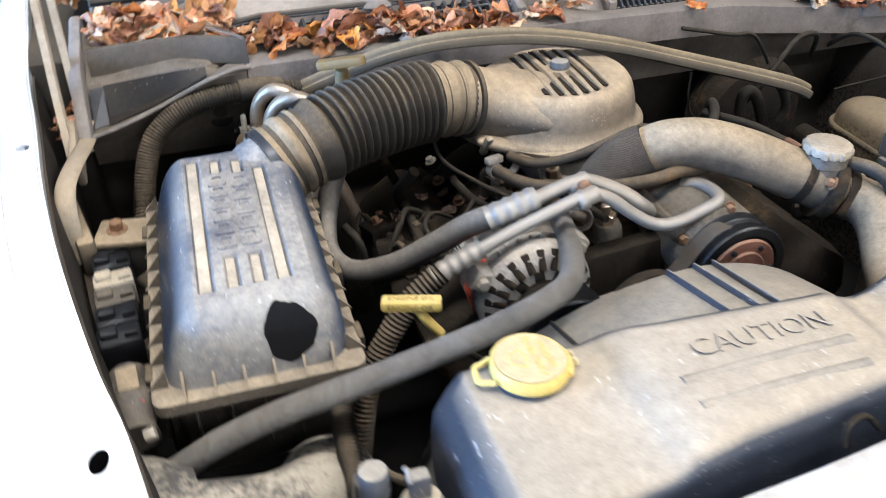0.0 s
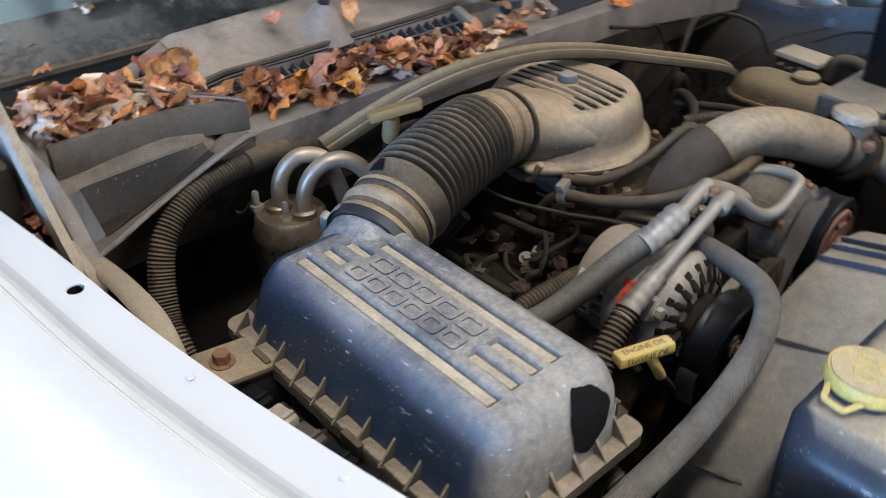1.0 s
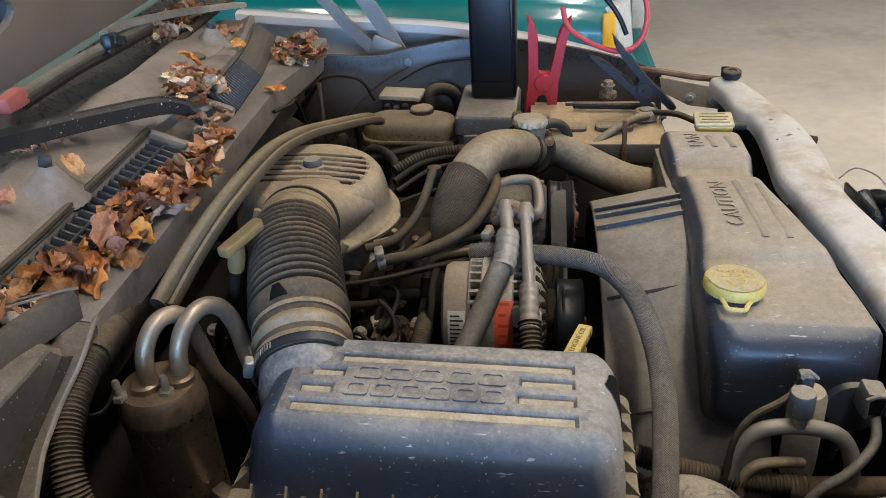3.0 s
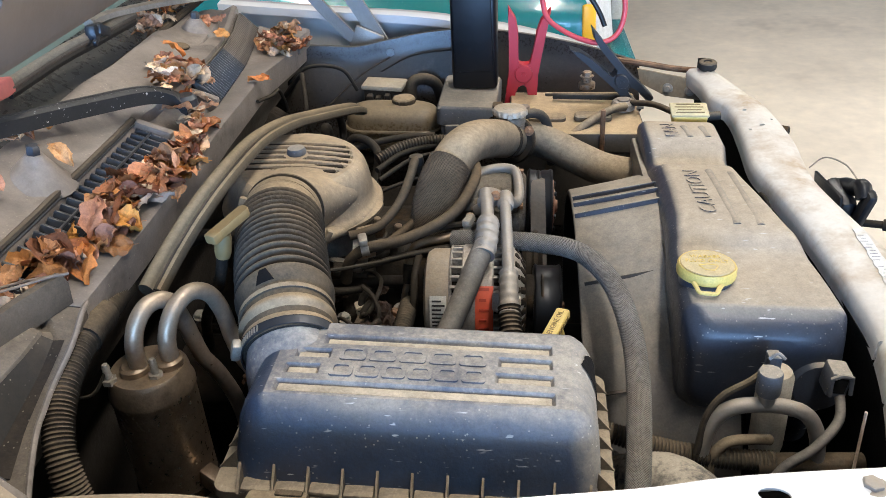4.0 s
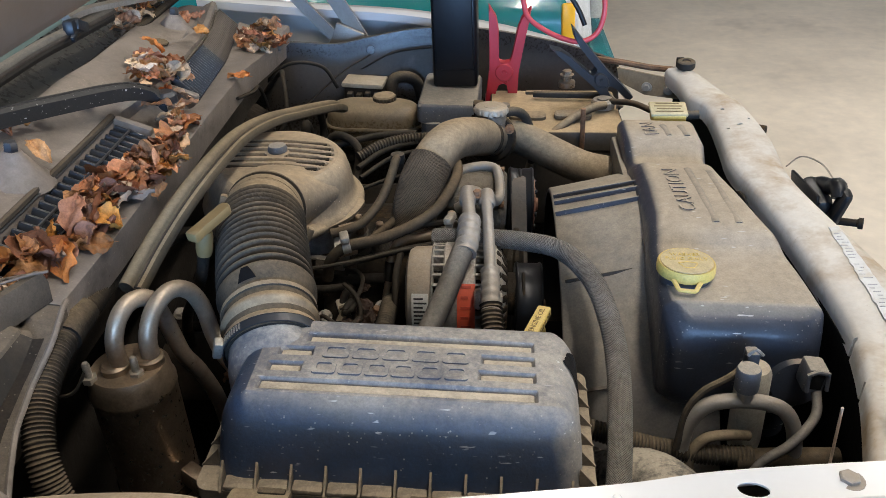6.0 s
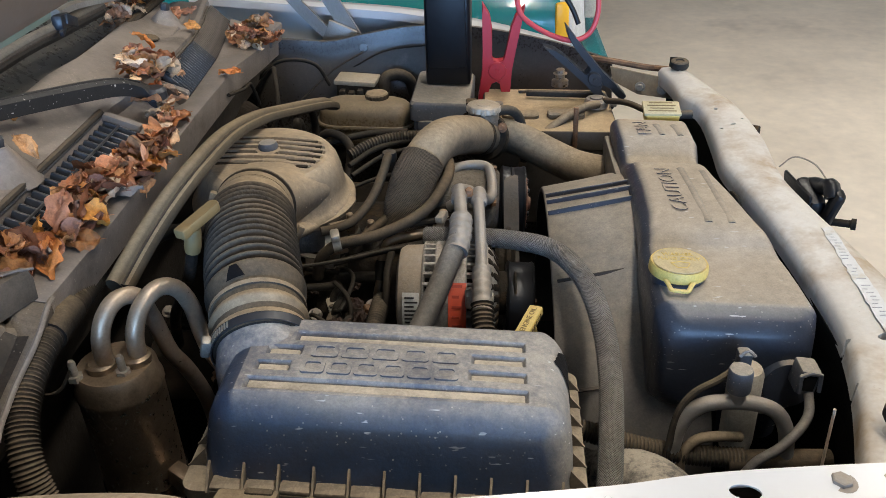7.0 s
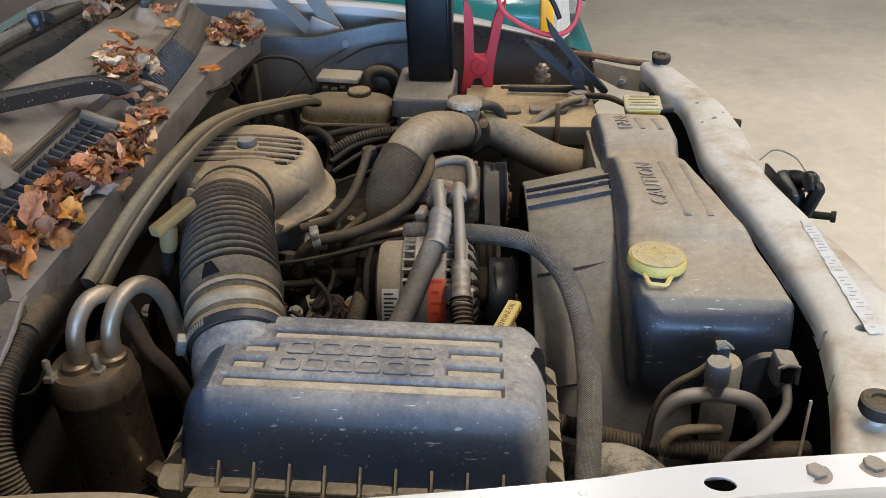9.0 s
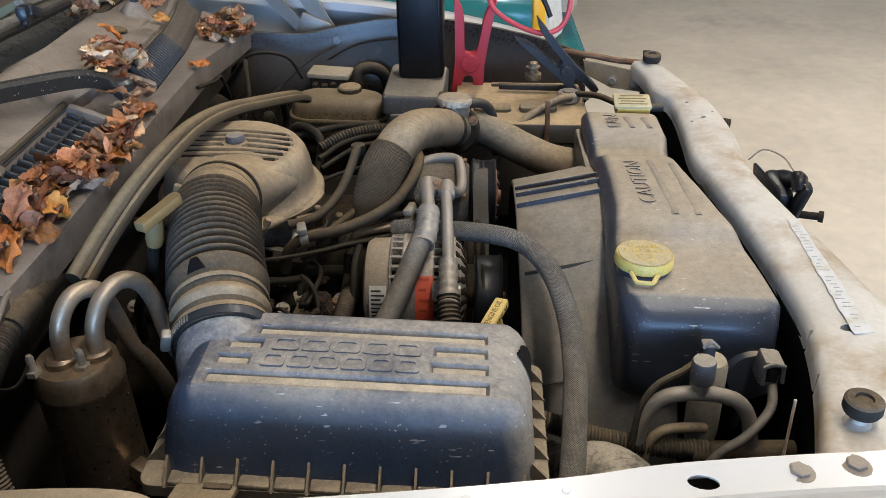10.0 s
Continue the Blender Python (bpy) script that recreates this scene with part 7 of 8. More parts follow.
part("cable", tube([(0.652, -0.418, 0.962), (0.645, -0.445, 0.945), (0.615, -0.468, 0.925), (0.585, -0.475, 0.905), (0.565, -0.48, 0.875)], 0.0058, seg=12, step=0.006), M_HOSE_GREY, sensor)
alone("front_conduit", tube([(0.34, -0.44, 0.945), (0.40, -0.447, 0.925), (0.46, -0.45, 0.905), (0.52, -0.45, 0.893), (0.58, -0.45, 0.888)], ribbed(0.0108, 0.0022, 0.0045), seg=14, step=0.0009), M_RUBBER, "ribbed black wiring conduit below the bottle", "conduit", sharp=70)
alone("front_pipe", tube([(0.56, -0.452, 0.885), (0.62, -0.45, 0.885), (0.68, -0.45, 0.885)], 0.013, seg=14, step=0.02), M_HOSE_BROWN, "dusty metal pipe along the front panel", "pipe")
alone("small_hose", tube([(0.505, -0.46, 0.865), (0.507, -0.455, 0.895), (0.522, -0.452, 0.918), (0.55, -0.45, 0.922), (0.575, -0.44, 0.912)], 0.0065, seg=10, step=0.006), M_HOSE_TAN, "short tan rubber hose bent over", "hose")
alone("straw", tube([(0.634, -0.525, 0.95), (0.632, -0.527, 1.03)], 0.0016, seg=6, step=0.02), M_LEAF_PALE, "dry straw caught beside the support", "straw")

# ---- intake duct, relays beside the filter housing ----
duct = thing("intake_duct", (0.45, -0.56, 0.86), "dusty black plastic intake duct elbow", "intake duct")
part("elbow", tube([(0.385, -0.468, 0.84), (0.420, -0.474, 0.858), (0.452, -0.495, 0.878), (0.472, -0.535, 0.890), (0.472, -0.59, 0.90), (0.455, -0.66, 0.90)], 0.048, seg=28, step=0.008), M_DUCT, duct)
for p, w in (((0.405, -0.471, 0.850), (1, -0.15, 0.5)), ((0.430, -0.480, 0.863), (0.9, -0.4, 0.5))):
    part("collar", lathe([(0.047, -0.006), (0.054, -0.005), (0.054, 0.005), (0.047, 0.006)], aim(p, w), 32), M_DUCT, duct)
part("funnel", loft([ring_at((0.455, -0.60, 0.90), (0.1, -1, 0.1), 0.062, 0.045), ring_at((0.45, -0.635, 0.908), (0.1, -1, 0.15), 0.075, 0.048), ring_at((0.445, -0.66, 0.91), (0.1, -1, 0.1), 0.082, 0.048)]), M_DUCT, duct)
relays = thing("relay_bank", (0.10, -0.675, 0.90), "bank of black and cream relays beside the fender", "relay bank")
part("cover_plate", box((0.015, -0.703, 0.995), (0.12, 0.022, 0.05), 0.006, (0, 4, 12)), M_HOSE_TAN, relays, "upright dusty cover")
part("rail", box((0.15, -0.672, 0.945), (0.26, 0.05, 0.03), 0.005, (0, 3, 8)), M_RUBBER_DARK, relays)
for k, (mat, ln) in enumerate(((M_BLACK_SATIN, 0.035), (M_BLACK_SATIN, 0.035), (M_PALE, 0.03), (M_TRAY, 0.035), (M_BLACK_SATIN, 0.04), (M_BLACK_SATIN, 0.035))):
    x = 0.055 + 0.040 * k
    y = -0.668 + 0.012 * k / 5
    r = part("relay", box((x, y, 0.978), (ln, 0.046, 0.040), 0.004, (0, 3, 6)), mat, relays, "cream relay" if mat is M_PALE else "black relay")
    part("lock_tab", box((x, y - 0.010, 1.0005), (0.016, 0.018, 0.007), 0.002, (0, 3, 6)), mat, r)
    part("ridge", box((x + 0.008, y + 0.014, 1.0), (0.004, 0.014, 0.005), 0.001, (0, 3, 6)), mat, r)
bracket = thing("filter_bracket", (0.04, -0.64, 0.97), "dusty steel bracket with a rusty bolt", "bracket")
part("plate", box((0.045, -0.640, 1.003), (0.060, 0.085, 0.010), 0.004, (0, 3, -12)), M_HOSE_TAN, bracket)
part("flange", box((0.045, -0.640, 0.97), (0.050, 0.075, 0.06), 0.006, (0, 3, -12)), M_RUBBER, bracket)
part("bolt", add_bolt(bmesh.new(), pose(0.040, -0.655, 1.008, 0, 3, 0), 0.009, 0.012), M_RUST, bracket, "rusty hexagon bolt")
plugs = thing("wiring_plug", (0.345, -0.655, 0.93), "dusty wiring plug with red seal marks", "wiring plug")
part("shell", tube([(0.30, -0.652, 0.965), (0.345, -0.650, 0.968), (0.385, -0.646, 0.958)], lambda s, t: 0.024 - 0.004 * math.sin(s / t * 9), seg=14, step=0.006), M_TRAY, plugs)
part("tab", box((0.335, -0.648, 0.993), (0.035, 0.022, 0.010), 0.003, (0, 6, 5)), M_HOSE_TAN, plugs)
part("seal_mark", box((0.36, -0.640, 0.984), (0.006, 0.012, 0.004), 0.001), M_RED, plugs)
part("mirror_clip", box((0.398, -0.632, 0.972), (0.012, 0.012, 0.010), 0.002, (20, 30, 10)), M_STEEL, plugs)
brace = alone("fender_brace", tube([(-0.175, -0.687, 1.049), (-0.12, -0.689, 1.058), (-0.06, -0.694, 1.067), (0.0, -0.700, 1.072), (0.03, -0.704, 1.066), (0.052, -0.706, 1.04), (0.058, -0.706, 0.98)], 0.013, seg=12, step=0.01, flat=0.45), M_BEIGE, "cream painted brace under the fender edge", "brace")
for y0, x0 in ((-0.655, 0.10), (-0.648, 0.16), (-0.655, 0.24), (-0.645, 0.30)):
    alone("taped_cable", tube([(x0, y0 + 0.02, 0.97), (x0 + 0.015, y0 + 0.035, 0.94), (x0 - 0.01, y0 + 0.03, 0.90), (x0 + 0.02, y0 + 0.03, 0.84)], 0.010, seg=10, step=0.012), M_RUBBER, "dusty taped cable beside the filter housing", "cable", "taped cables by the housing")

# ---- dipsticks, hoses and cables over the engine ----
oil = thing("oil_dipstick", (0.333, -0.335, 0.86), "yellow engine oil dipstick handle on a thin tube", "dipstick")
dm = pose(0.331, -0.348, 1.010, 0, 0, -20)
part("handle", add_box(bmesh.new(), dm, (0.018, 0.066, 0.013), 0.003), M_YELLOW, oil)
part("stem", tube([(0.333, -0.342, 1.005), (0.337, -0.335, 0.990), (0.336, -0.318, 0.965)], 0.006, seg=10, step=0.006), M_YELLOW, oil)
part("tube", tube([(0.336, -0.320, 0.968), (0.33, -0.28, 0.92), (0.31, -0.24, 0.86), (0.28, -0.22, 0.74)], 0.0045, seg=8, step=0.012), M_METAL_DARK, oil)
lettering("lettering", "ENGINE OIL", 0.0095, dm @ pose(0, 0, 0.0066, 0, 0, 90), M_HANDLE, oil, 0.0003, "dark moulded capitals")
lettering("lettering", "ENGINE OIL", 0.0095, dm @ pose(0.0092, 0, 0, 90, 0, 90), M_HANDLE, oil, 0.0003, "dark moulded capitals")
trans = thing("transmission_dipstick", (-0.09, -0.31, 0.98), "grimy yellow dipstick handle on a dark tube", "dipstick")
tm2 = pose(-0.060, -0.326, 1.150, 8, 0, -26)
part("handle", rect_stack(tm2, [(0.007, 0.032, 0.006, -0.006), (0.008, 0.033, 0.007, -0.004), (0.008, 0.033, 0.007, 0.004), (0.007, 0.032, 0.006, 0.006)]), M_HANDLE, trans)
part("tip", box((-0.072, -0.352, 1.1462), (0.017, 0.014, 0.0135), 0.003, (8, 0, -26)), M_HANDLE, trans, "grimy worn tip")
part("collar", lathe([(0, -0.022), (0.009, -0.022), (0.0105, -0.014), (0.0105, 0.004), (0.009, 0.012), (0, 0.014)], aim((-0.072, -0.326, 1.126), (0.2, 0.0, 1)), 18), M_HANDLE, trans)
part("tube", tube([(-0.075, -0.326, 1.112), (-0.088, -0.322, 1.07), (-0.115, -0.30, 1.02), (-0.15, -0.26, 0.95), (-0.18, -0.2, 0.80)], 0.0075, seg=10, step=0.012), M_METAL_DARK, trans)

vac = thing("vacuum_hose", (0.06, -0.14, 0.95), "tan dusty hose held by a cable bracket", "hose")
part("hose", tube([(0.062, -0.140, 0.988), (0.090, -0.100, 0.990), (0.125, -0.048, 0.998), (0.160, 0.006, 1.012), (0.188, 0.045, 1.026), (0.204, 0.068, 1.030), (0.205, 0.085, 1.018)], 0.0068, seg=12, step=0.006), M_HOSE_BROWN, vac)
part("bracket", box((0.052, -0.143, 0.985), (0.016, 0.010, 0.045), 0.003, (10, 12, 10)), M_ALU_CAST, vac, "bent metal bracket")
part("bracket_foot", box((0.035, -0.135, 0.965), (0.050, 0.030, 0.008), 0.002, (0, 14, 10)), M_METAL_DARK, vac)
pcv = thing("breather_hose", (0.10, -0.02, 0.98), "dusty breather hose looping from the cap", "hose")
part("hose", tube([(0.035, -0.115, 1.012), (0.060, -0.105, 1.013), (0.082, -0.085, 1.016), (0.104, -0.045, 1.030), (0.117, 0.0, 1.050), (0.122, 0.030, 1.062), (0.124, 0.048, 1.058), (0.126, 0.055, 1.035)], 0.0072, seg=12, step=0.006), M_HOSE_BROWN, pcv)
part("elbow_knob", lathe([(0, 0), (0.011, 0), (0.0125, 0.004), (0.011, 0.014), (0, 0.016)], pose(0.124, 0.046, 1.053), 16), M_RUBBER_DARK, pcv)
for pts, r in (([(-0.10, -0.19, 1.005), (0.0, -0.205, 1.006), (0.08, -0.175, 1.0), (0.15, -0.145, 1.0), (0.22, -0.12, 0.99)], 0.0028), ([(0.055, -0.145, 0.996), (0.11, -0.11, 1.0), (0.17, -0.08, 1.004), (0.23, -0.06, 1.0)], 0.005),
               ([(0.055, -0.150, 0.978), (0.12, -0.13, 0.985), (0.20, -0.115, 0.992), (0.26, -0.11, 0.99)], 0.005)):
    alone("throttle_cable", tube(pts, r, seg=8, step=0.01), M_LINE, "thin dark cable across the engine", "cable", "cables over the engine")
for pts, r, mat in (([(0.04, 0.14, 1.0), (0.08, 0.20, 1.005), (0.14, 0.235, 1.005), (0.20, 0.25, 1.0)], 0.007, M_RUBBER), ([(0.05, 0.10, 1.0), (0.10, 0.16, 1.01), (0.16, 0.19, 1.012)], 0.0055, M_HOSE_TAN),
                    ([(0.03, 0.05, 0.99), (0.09, 0.09, 0.998), (0.15, 0.12, 1.0)], 0.0045, M_RUBBER), ([(-0.02, 0.24, 1.0), (0.06, 0.27, 1.005), (0.13, 0.29, 1.0)], 0.009, M_RUBBER),
                    ([(0.10, -0.20, 0.86), (0.13, -0.19, 0.92), (0.135, -0.165, 0.97), (0.14, -0.12, 0.985)], 0.0075, M_HOSE_TAN), ([(0.05, -0.24, 0.88), (0.085, -0.22, 0.93), (0.08, -0.20, 0.955), (0.06, -0.18, 0.965)], 0.0045, M_RUBBER_DARK),
                    ([(-0.06, -0.25, 0.91), (0.03, -0.255, 0.905), (0.14, -0.25, 0.90)], 0.011, M_METAL_DARK), ([(0.0, -0.33, 0.80), (0.02, -0.34, 0.9), (0.0, -0.36, 0.93)], 0.009, M_RUBBER),
                    ([(-0.16, 0.05, 1.02), (-0.20, 0.12, 1.03), (-0.22, 0.2, 1.0)], 0.012, M_RUBBER), ([(-0.14, -0.12, 1.02), (-0.17, -0.18, 1.05), (-0.20, -0.22, 1.04)], 0.014, M_RUBBER),
                    ([(-0.24, 0.62, 0.97), (-0.19, 0.58, 1.03), (-0.17, 0.52, 1.035), (-0.16, 0.46, 0.97), (-0.20, 0.44, 0.90)], 0.007, M_RUBBER_DARK), ([(-0.09, 0.70, 0.95), (-0.12, 0.69, 1.005), (-0.19, 0.67, 1.02), (-0.25, 0.66, 0.98)], 0.006, M_RUBBER_DARK),
                    ([(0.02, 0.16, 0.93), (0.03, 0.22, 1.0), (-0.02, 0.25, 1.015), (-0.04, 0.24, 0.95)], 0.011, M_HOSE_TAN), ([(-0.12, -0.22, 0.84), (-0.06, -0.26, 0.93), (-0.03, -0.24, 0.98)], 0.012, M_HOSE_TAN),
                    ([(-0.05, 0.79, 0.96), (0.03, 0.785, 1.0), (0.12, 0.775, 1.015), (0.22, 0.76, 1.02)], 0.003, M_RUBBER_DARK), ([(-0.16, 0.62, 0.93), (-0.08, 0.72, 0.98), (-0.02, 0.79, 0.998)], 0.003, M_RUBBER_DARK)):
    alone("engine_hose", tube(pts, 0.72 * r, seg=12, step=0.008), M_LINE, "grimy rubber hose or line over the engine", "hose", "small engine hoses")
for pts, r in (([(-0.205, 0.304, 1.074), (-0.205, 0.353, 1.062), (-0.205, 0.413, 1.048), (-0.205, 0.449, 1.045), (-0.205, 0.476, 1.018), (-0.205, 0.497, 0.983)], 0.0035), ([(-0.140, 0.289, 1.018), (-0.140, 0.289, 0.970), (-0.140, 0.302, 0.936), (-0.140, 0.335, 0.919)], 0.0022), ([(-0.100, 0.374, 0.913), (-0.100, 0.369, 0.969), (-0.100, 0.381, 0.986), (-0.100, 0.401, 0.967), (-0.100, 0.428, 0.902)], 0.010), ([(-0.080, 0.435, 0.927), (-0.080, 0.447, 0.952), (-0.080, 0.439, 0.979), (-0.080, 0.427, 0.996)], 0.008)):
    alone("firewall_line", tube(pts, r, seg=10, step=0.008), M_LINE, "dark line looping in front of the firewall", "hose", "lines on the firewall")
alone("injector_conduit", tube([(0.035, 0.185, 1.0), (0.075, 0.215, 1.01), (0.12, 0.235, 1.012), (0.17, 0.245, 1.01)], ribbed(0.009, 0.0025, 0.006), seg=12, step=0.0012), M_RUBBER, "ribbed black conduit behind the air cleaner", "conduit", sharp=70)
alone("sensor_conduit", tube([(0.108, -0.365, 0.905), (0.114, -0.325, 0.918), (0.118, -0.285, 0.926), (0.122, -0.235, 0.928), (0.124, -0.180, 0.925), (0.121, -0.140, 0.905)], ribbed(0.0115, 0.0026, 0.0060), seg=14, step=0.0012), M_RUBBER, "ribbed black conduit beside the alternator", "conduit", sharp=70)

# bracket, studs and lines under the air cleaner
cable_bracket = thing("cable_bracket", (0.05, -0.12, 0.955), "bent bare steel throttle cable bracket", "bracket")
for pts, w in (([(0.062, -0.152, 1.002), (0.058, -0.146, 0.985), (0.052, -0.138, 0.975), (0.046, -0.120, 0.985), (0.047, -0.104, 1.008), (0.054, -0.096, 1.014), (0.060, -0.086, 1.004), (0.060, -0.080, 0.975)], 0.007), ([(0.052, -0.138, 0.975), (0.030, -0.120, 0.968), (0.005, -0.105, 0.966), (-0.02, -0.095, 0.96)], 0.009)):
    line = curve_points(pts, 5)
    rings = []
    for k, p in enumerate(line):
        way = (line[min(k + 1, len(line) - 1)] - line[max(k - 1, 0)]).normalized()
        flat = V(1, 0.25, 0).normalized()
        thick = way.cross(flat).normalized() * 0.0014
        rings.append([p + flat * w + thick, p - flat * w + thick, p - flat * w - thick, p + flat * w - thick])
    part("strip", loft(rings), M_STEEL, cable_bracket, "folded sheet steel strip")
for x, y, z in ((0.060, -0.149, 1.0), (0.057, -0.100, 1.012)):
    part("cable_end", tube([(x - 0.010, y - 0.005, z), (x + 0.016, y + 0.008, z)], 0.0075, seg=12, step=0.005), M_CANISTER, cable_bracket, "crimped cable end")
for x, y, z, r, h in ((0.070, -0.062, 0.985, 0.0105, 0.030), (0.212, -0.050, 0.985, 0.0125, 0.026), (0.10, -0.055, 0.97, 0.012, 0.028)):
    stud = thing("engine_stud", (x, y, z - 0.03), "tan-dusted hexagon stud with a threaded tip", "stud", "studs on the manifold")
    part("boss", lathe([(0, -0.035), (r * 1.5, -0.035), (r * 1.5, -0.008), (r * 1.3, 0.0), (0, 0.0)], pose(x, y, z, 8, 0, 0), 16), M_COMPRESSOR, stud)
    part("hex", lathe([(0, 0), (r, 0), (r, h * 0.45), (r * 0.85, h * 0.5), (0, h * 0.5)], pose(x, y, z, 8, 0, 15), 6), M_CANISTER, stud)
    part("tip", lathe([(0, h * 0.4), (r * 0.5, h * 0.4), (r * 0.5, h), (r * 0.35, h * 1.06), (0, h * 1.06)], pose(x, y, z, 8, 0, 15), 12), M_CANISTER, stud)
crook = thing("heater_pipe", (0.11, -0.12, 0.84), "crooked tarnished steel pipe beside the alternator", "pipe")
part("pipe", tube([(0.20, -0.07, 0.985), (0.165, -0.085, 0.986), (0.135, -0.098, 0.985), (0.122, -0.106, 0.962), (0.118, -0.118, 0.93), (0.112, -0.130, 0.90), (0.107, -0.132, 0.85)], 0.0078, seg=14, step=0.006), M_CANISTER, crook)
part("loop", tube([(0.112, -0.132, 0.90), (0.102, -0.148, 0.908), (0.098, -0.160, 0.90), (0.104, -0.166, 0.888), (0.114, -0.158, 0.882)], 0.0035, seg=8, step=0.004), M_STEEL, crook, "wire hose clip")
part("sleeve", tube([(0.1215, -0.108, 0.958), (0.1185, -0.118, 0.93)], 0.0098, seg=14, step=0.005), M_LINE, crook, "black rubber sleeve")
for pts, r, lab in (([(-0.05, -0.10, 0.93), (-0.02, -0.123, 0.93), (0.054, -0.116, 0.93), (0.106, -0.113, 0.93), (0.16, -0.11, 0.92)], 0.0095, "thick dark pipe"), ([(0.046, -0.128, 0.948), (0.063, -0.118, 0.95), (0.081, -0.142, 0.95), (0.080, -0.186, 0.948), (0.071, -0.215, 0.94), (0.058, -0.20, 0.93)], 0.0032, "loose black wire"),
                    ([(0.02, -0.20, 0.92), (0.04, -0.235, 0.945), (0.065, -0.255, 0.94), (0.085, -0.24, 0.92)], 0.0030, "loose black wire"), ([(-0.03, -0.22, 0.90), (-0.01, -0.26, 0.93), (0.02, -0.28, 0.925), (0.03, -0.30, 0.89)], 0.0045, "taped wire"), ([(-0.06, -0.17, 0.94), (-0.02, -0.18, 0.955), (0.03, -0.17, 0.95), (0.05, -0.15, 0.94)], 0.0060, "dark vacuum line")):
    alone("engine_line", tube(pts, r, seg=10, step=0.006), M_LINE, lab + " looping over the engine", "hose", "small engine hoses")
for x, y, z, turn, tone in ((0.056, -0.186, 0.925, 20, M_PALE), (0.060, -0.205, 0.915, -15, M_RUBBER), (0.075, -0.235, 0.905, 40, M_FUSE), (0.010, -0.245, 0.905, 10, M_RUBBER)):
    plug = thing("injector_plug", (x, y, z - 0.02), "small dusty wiring plug on the engine", "wiring plug", "plugs on the engine")
    part("shell", box((x, y, z), (0.016, 0.022, 0.026), 0.003, (12, -8, turn)), tone, plug)
    part("lock", box((x, y - 0.010, z + 0.006), (0.007, 0.006, 0.012), 0.0015, (12, -8, turn)), M_RUBBER, plug)
    part("boot", tube([(x, y, z + 0.010), (x + 0.004, y + 0.006, z + 0.022), (x + 0.012, y + 0.016, z + 0.026)], 0.0055, seg=10, step=0.004), M_LINE, plug)
fan = thing("fan_clutch", (0.30, -0.03, 0.80), "dark dusty fan hub behind the pulleys", "fan")
part("hub", lathe([(0, 0), (0.050, 0), (0.055, 0.006), (0.055, 0.014), (0.060, 0.018), (0.060, 0.024), (0.035, 0.032), (0, 0.034)], aim((0.29, -0.035, 0.905), (1, 0, -0.05)), 40), M_METAL_DARK, fan)
for k in range(9):
    part("cooling_rib", add_box(bmesh.new(), aim((0.29, -0.035, 0.905), (1, 0, -0.05)) @ pose(0, 0, 0, 0, 0, 40 * k) @ pose(0.044, 0, 0.022), (0.022, 0.003, 0.012), 0.001, 1), M_METAL_DARK, fan)
rng = random.Random(4)
for k in range(16):
    x, y = rng.uniform(-0.2, 0.24), rng.choice((rng.uniform(-0.30, -0.14), rng.uniform(0.12, 0.34)))
    z = 0.885 + rng.uniform(-0.03, 0.03)
    f = thing("engine_fitting", (x, y, z - 0.02), "small grimy metal fitting bolted to the engine", "fitting", "engine fittings")
    part("base", box((x, y, z), (rng.uniform(0.02, 0.05), rng.uniform(0.02, 0.045), 0.03), 0.005, (rng.uniform(-30, 30), rng.uniform(-20, 20), rng.uniform(0, 90))), M_BLOCK, f)
    part("bolt", add_bolt(bmesh.new(), pose(x, y, z + 0.014, rng.uniform(-25, 25), rng.uniform(-25, 25), 0), 0.007, 0.010), rng.choice((M_RUST, M_METAL_DARK)), f)
    part("stub", tube([(x, y, z), (x + rng.uniform(-0.03, 0.03), y + rng.uniform(-0.03, 0.03), z + 0.02), (x + rng.uniform(-0.05, 0.05), y + rng.uniform(-0.05, 0.05), z - 0.02)], 0.005, seg=8, step=0.01), rng.choice((M_RUBBER, M_METAL_DARK)), f)

# ---- neighbouring vehicle ----
car = thing("parked_car", (-0.6, 2.6, 0.0), "glossy teal car with a pale grille parked alongside", "car")


def car_ring(x, drop):
    prof = [(1.90, 0.30), (1.895, 0.58), (1.90, 0.75), (1.93, 0.86), (1.99, 0.92), (2.10, 0.955), (2.6, 0.985), (3.1, 0.955), (3.25, 0.90), (3.3, 0.75), (3.3, 0.30)]
    return [V(x, y, z - drop * max(0.0, z - 0.55)) for y, z in prof]


part("body", loft([car_ring(x, d) for x, d in ((-2.6, -0.2), (-1.2, -0.1), (-0.4, 0.0), (0.2, 0.04), (0.45, 0.10), (0.56, 0.16))]), M_TEAL, car, sharp=60)
part("headlight", rect_stack(aim((0.60, 1.985, 0.735), (1, -0.45, 0.1)), [(0.075, 0.095, 0.02, -0.05), (0.078, 0.098, 0.02, 0.0), (0.072, 0.092, 0.02, 0.012)]), M_LENS, car, "ribbed clear headlight")
part("marker_lamp", box((0.545, 1.905, 0.735), (0.05, 0.02, 0.16), 0.008, (0, 0, 12)), M_AMBER, car, "amber side marker lamp")
part("grille_frame", box((0.66, 2.45, 0.79), (0.05, 0.82, 0.15), 0.012), M_PALE, car, "pale grille surround")
for k in range(9):
    part("grille_bar", box((0.69, 2.08 + 0.09 * k, 0.79), (0.02, 0.012, 0.12), 0.003), M_PALE, car)
for z in (0.76, 0.80, 0.84):
    part("grille_slat", box((0.695, 2.45, z), (0.012, 0.76, 0.008), 0.002), M_GREY_PAINT, car)
